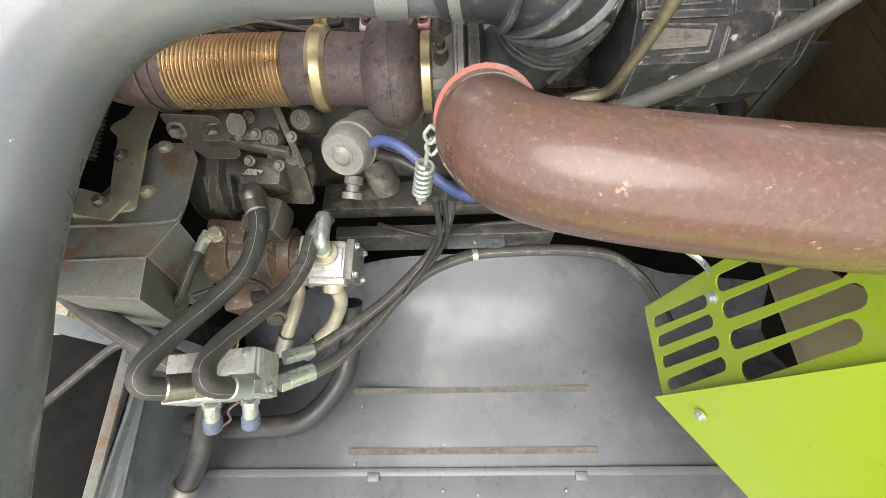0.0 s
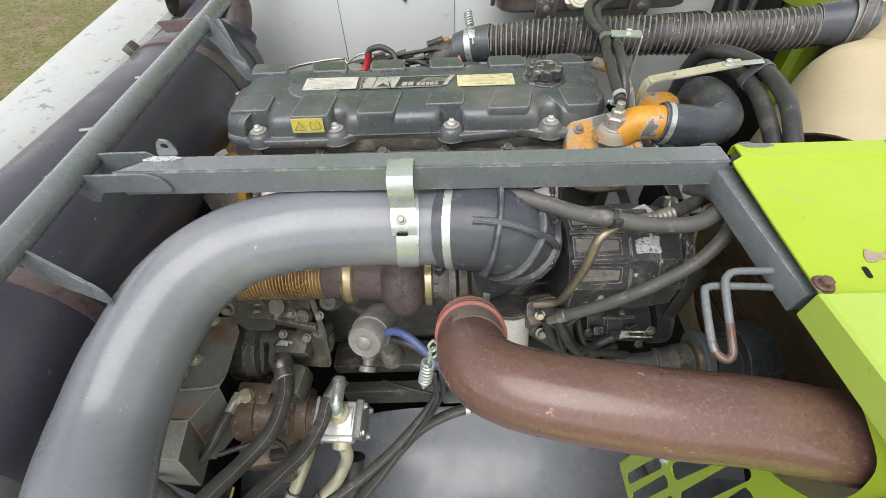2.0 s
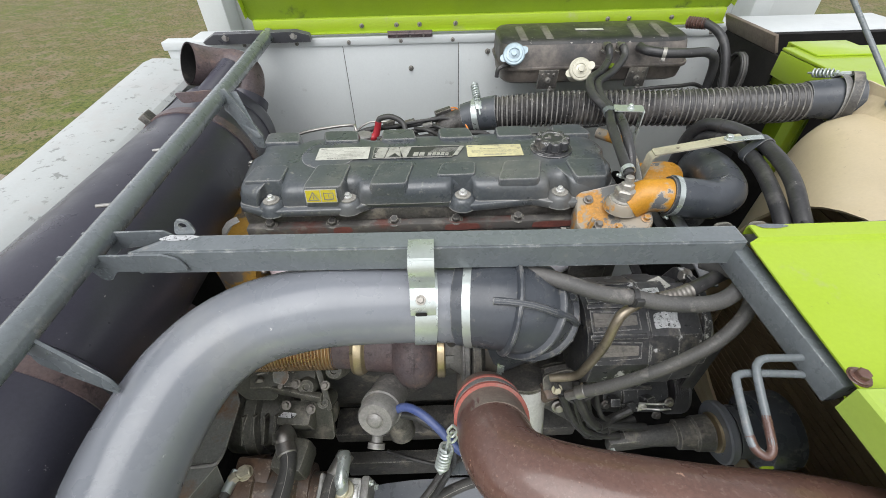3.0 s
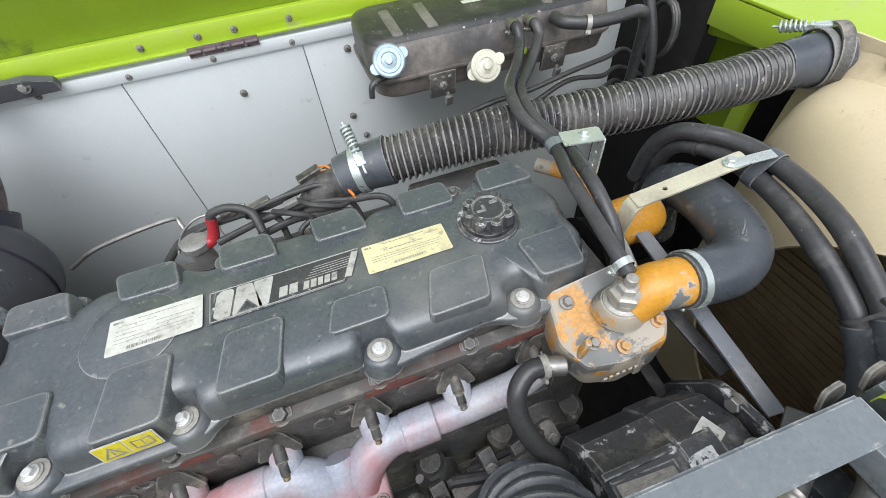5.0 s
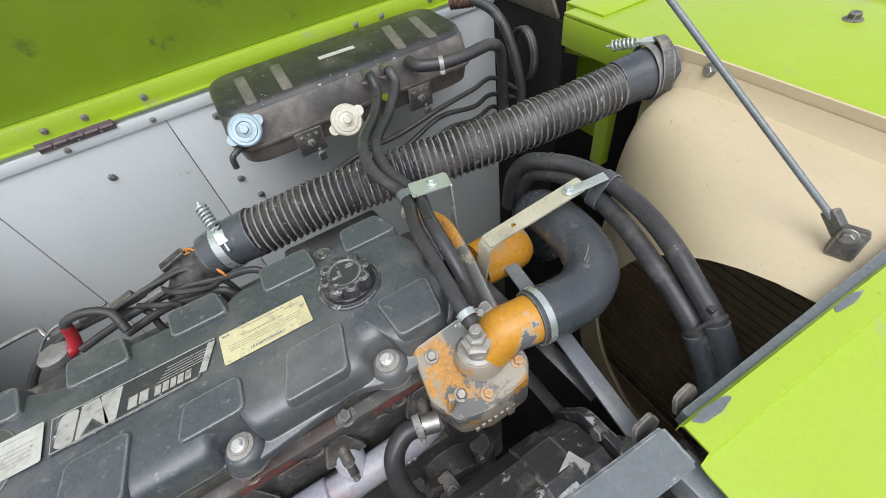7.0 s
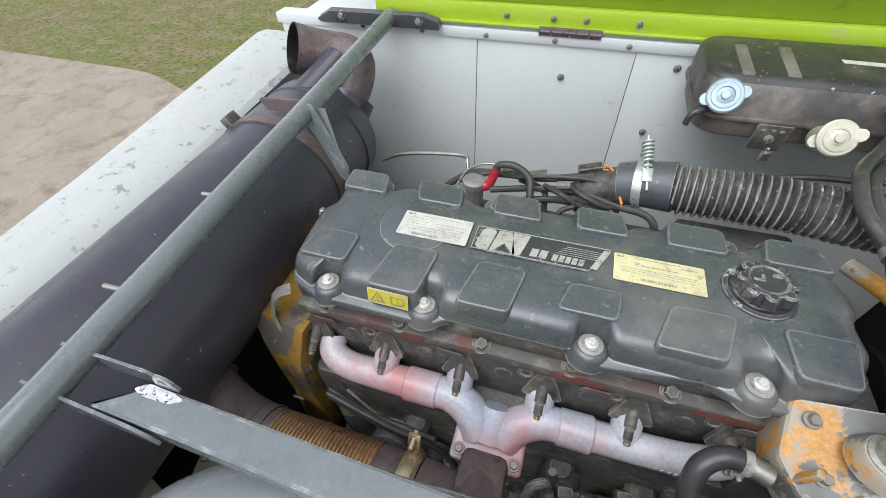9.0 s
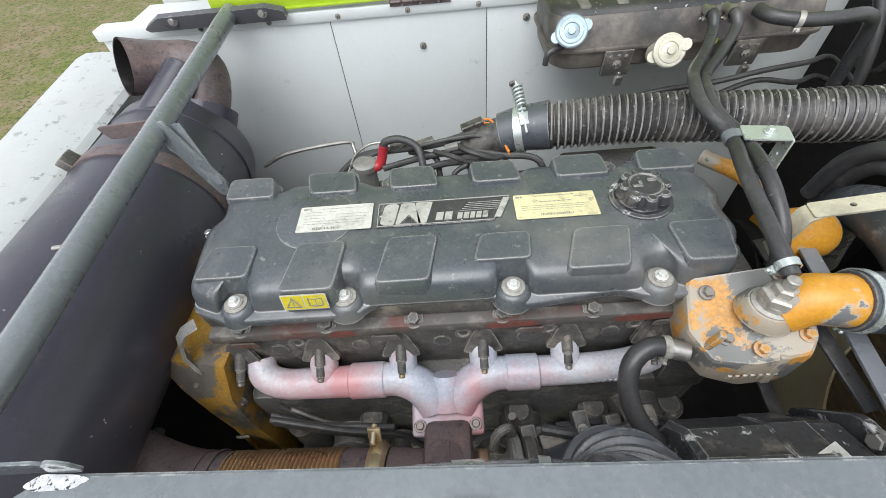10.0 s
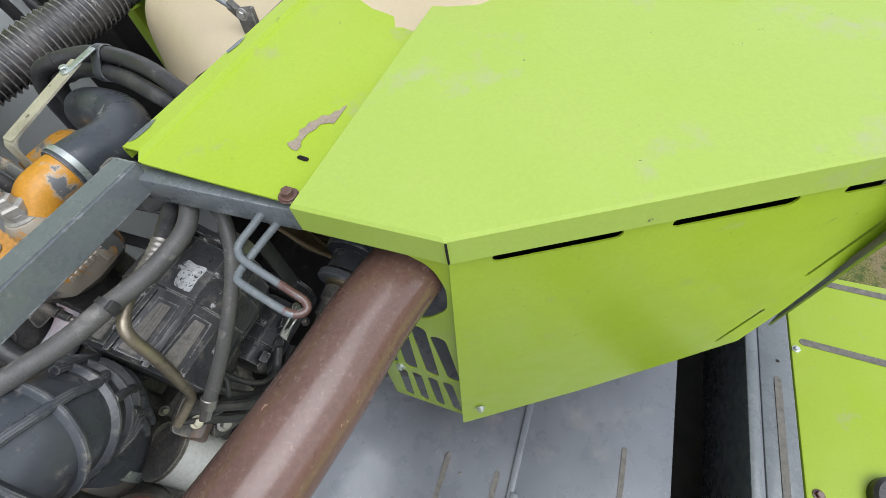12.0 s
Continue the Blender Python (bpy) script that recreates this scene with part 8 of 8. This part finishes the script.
for x, y, z, r, L in ((-0.30, 0.72, 1.50, 0.04, 0.05), (-0.22, 0.74, 1.38, 0.03, 0.05), (0.05, 0.73, 1.45, 0.045, 0.06), (0.16, 0.72, 1.36, 0.035, 0.07), (0.28, 0.74, 1.50, 0.05, 0.06), (-0.02, 0.735, 1.30, 0.05, 0.05), (0.30, 0.70, 1.28, 0.06, 0.08)):
    part("boss", lathe((x, y + L, z), (x, 0, z), [(0, r), (L * 0.8, r), (L, r * 0.75), (L * 1.05, r * 0.3)], 20), CASTDARK, side)
    bolt(side, (x + r * 1.2, y + 0.02, z + 0.02), (0, -1, 0.4), 0.014)
for x, y, z in ((0.10, 0.70, 1.56), (0.22, 0.70, 1.58), (0.16, 0.71, 1.54)):
    part("fuel_rail_block", turned(box(-0.035, 0.035, -0.03, 0.03, -0.03, 0.03, 0.008), pose(x, y, z, 20, 0, 12)), CASTDARK, side)
    bolt(side, (x, y - 0.02, z + 0.032), (0, -0.3, 1), 0.013, STEEL)
for pts, r, m_ in (([(-0.44, 0.76, 1.60), (-0.30, 0.74, 1.58), (-0.20, 0.74, 1.54), (-0.15, 0.73, 1.48)], 0.006, WIREBLACK), ([(-0.45, 0.77, 1.56), (-0.33, 0.75, 1.55), (-0.22, 0.745, 1.52)], 0.008, WIREBLACK), ([(-0.42, 0.78, 1.62), (-0.36, 0.76, 1.55), (-0.28, 0.745, 1.52), (-0.20, 0.74, 1.54)], 0.005, WIREBLACK), ([(0.02, 0.745, 1.60), (0.03, 0.735, 1.56), (0.02, 0.73, 1.50), (0.03, 0.73, 1.44)], 0.008, STEEL), ([(0.07, 0.72, 1.60), (0.15, 0.705, 1.60), (0.24, 0.71, 1.58), (0.30, 0.73, 1.54)], 0.010, RUBBER)):
    part("lead", sweep(pts, r, 10), m_, side)
for pts, r, m_ in (([(-0.02, 0.69, 1.60), (-0.015, 0.70, 1.64), (0.005, 0.71, 1.645), (0.015, 0.71, 1.60), (0.015, 0.70, 1.52)], 0.008, CASTDARK), ([(0.10, 0.73, 1.58), (0.18, 0.735, 1.575), (0.26, 0.735, 1.56), (0.33, 0.73, 1.55)], 0.007, RUBBER), ([(-0.44, 0.77, 1.60), (-0.36, 0.755, 1.575), (-0.27, 0.75, 1.57), (-0.20, 0.74, 1.585)], 0.006, WIREBLACK), ([(-0.40, 0.775, 1.61), (-0.33, 0.76, 1.56), (-0.25, 0.75, 1.555)], 0.004, STEEL)):
    part("lead", sweep(pts, r, 10), m_, side)
for x, y, z, s in ((0.045, 0.715, 1.58, 0.05), (0.075, 0.72, 1.555, 0.04), (0.14, 0.73, 1.60, 0.03), (0.20, 0.725, 1.585, 0.035), (0.26, 0.735, 1.60, 0.03)):
    part("rail_clamp", turned(box(-0.014, 0.014, -0.02, 0.02, -s / 2, s / 2, 0.006), pose(x, y, z, 20, 0, 8)), CASTDARK, side)
    bolt(side, (x, y - 0.018, z + s / 2 - 0.004), (0, -0.5, 0.9), 0.012, ALUCAST)
part("plug", lathe((0.235, 0.745, 1.595), (0.235, 0.70, 1.62), [(0, 0.020), (0.02, 0.020), (0.024, 0.014)], 6), YELLOWOLD, side)
for pts in ([(-0.03, 0.42, 1.46), (-0.03, 0.44, 1.30), (-0.04, 0.47, 1.18), (-0.08, 0.45, 1.08), (-0.14, 0.39, 1.03)], [(-0.015, 0.43, 1.45), (-0.015, 0.46, 1.30), (-0.02, 0.50, 1.16), (-0.06, 0.48, 1.05), (-0.16, 0.39, 1.015)], [(-0.03, 0.53, 1.10), (0.02, 0.56, 1.08), (0.08, 0.58, 1.07), (0.20, 0.57, 1.10)], [(-0.05, 0.55, 1.05), (-0.14, 0.57, 1.06), (-0.22, 0.60, 1.05)]):
    w = thing("black_cable", pts[-1], "thin black cable hanging over the deck edge", "cable", "deck cables")
    part("cable", sweep(pts, 0.0065, 10), WIREBLACK, w)
for pts in ([(0.24, 0.47, 1.60), (0.27, 0.45, 1.54), (0.31, 0.46, 1.48), (0.36, 0.49, 1.45), (0.40, 0.50, 1.47)], [(0.25, 0.48, 1.58), (0.29, 0.46, 1.50), (0.34, 0.47, 1.44), (0.42, 0.50, 1.42)], [(0.22, 0.49, 1.57), (0.25, 0.47, 1.50), (0.30, 0.47, 1.42), (0.35, 0.49, 1.36)]):
    w = thing("wire_loom", pts[-1], "black wire loom below the alternator", "cable", "alternator looms")
    part("loom", sweep(pts, 0.010, 10), WIREBLACK, w)
    part("tie", band(pts[2], pts[3], 0.0105, 0.006), WIREBLACK, w)
mb = thing("tensioner_bracket", (0.3, 0.55, 1.35), "grimy cast tensioner bracket with bolts", "bracket")
part("casting", turned(box(-0.09, 0.09, -0.03, 0.03, -0.06, 0.06, 0.015), pose(0.28, 0.58, 1.50, 30, 0, 10)), CASTDARK, mb)
part("arm", beam((0.20, 0.52, 1.50), (0.34, 0.52, 1.36), 0.03, 0.04, 0.01), CASTDARK, mb)
bolt(mb, (0.225, 0.498, 1.50), (0, -1, 0.5), 0.018, STEEL)
bolt(mb, (0.30, 0.50, 1.43), (0, -1, 0.5), 0.018, STEEL)
lever = thing("lever_rod", (0.45, 0.35, 1.2), "bent zinc lever rod by the green vent plate", "lever")
part("rod", sweep([(0.365, 0.485, 1.37), (0.371, 0.45, 1.362), (0.377, 0.411, 1.355), (0.41, 0.385, 1.355), (0.455, 0.345, 1.36), (0.473, 0.325, 1.36), (0.476, 0.30, 1.37)], 0.007, 10, 6, squash=0.5), ZINC, lever)
bolt(lever, (0.365, 0.483, 1.377), (-0.3, -0.7, 0.6), 0.013, ZINC)
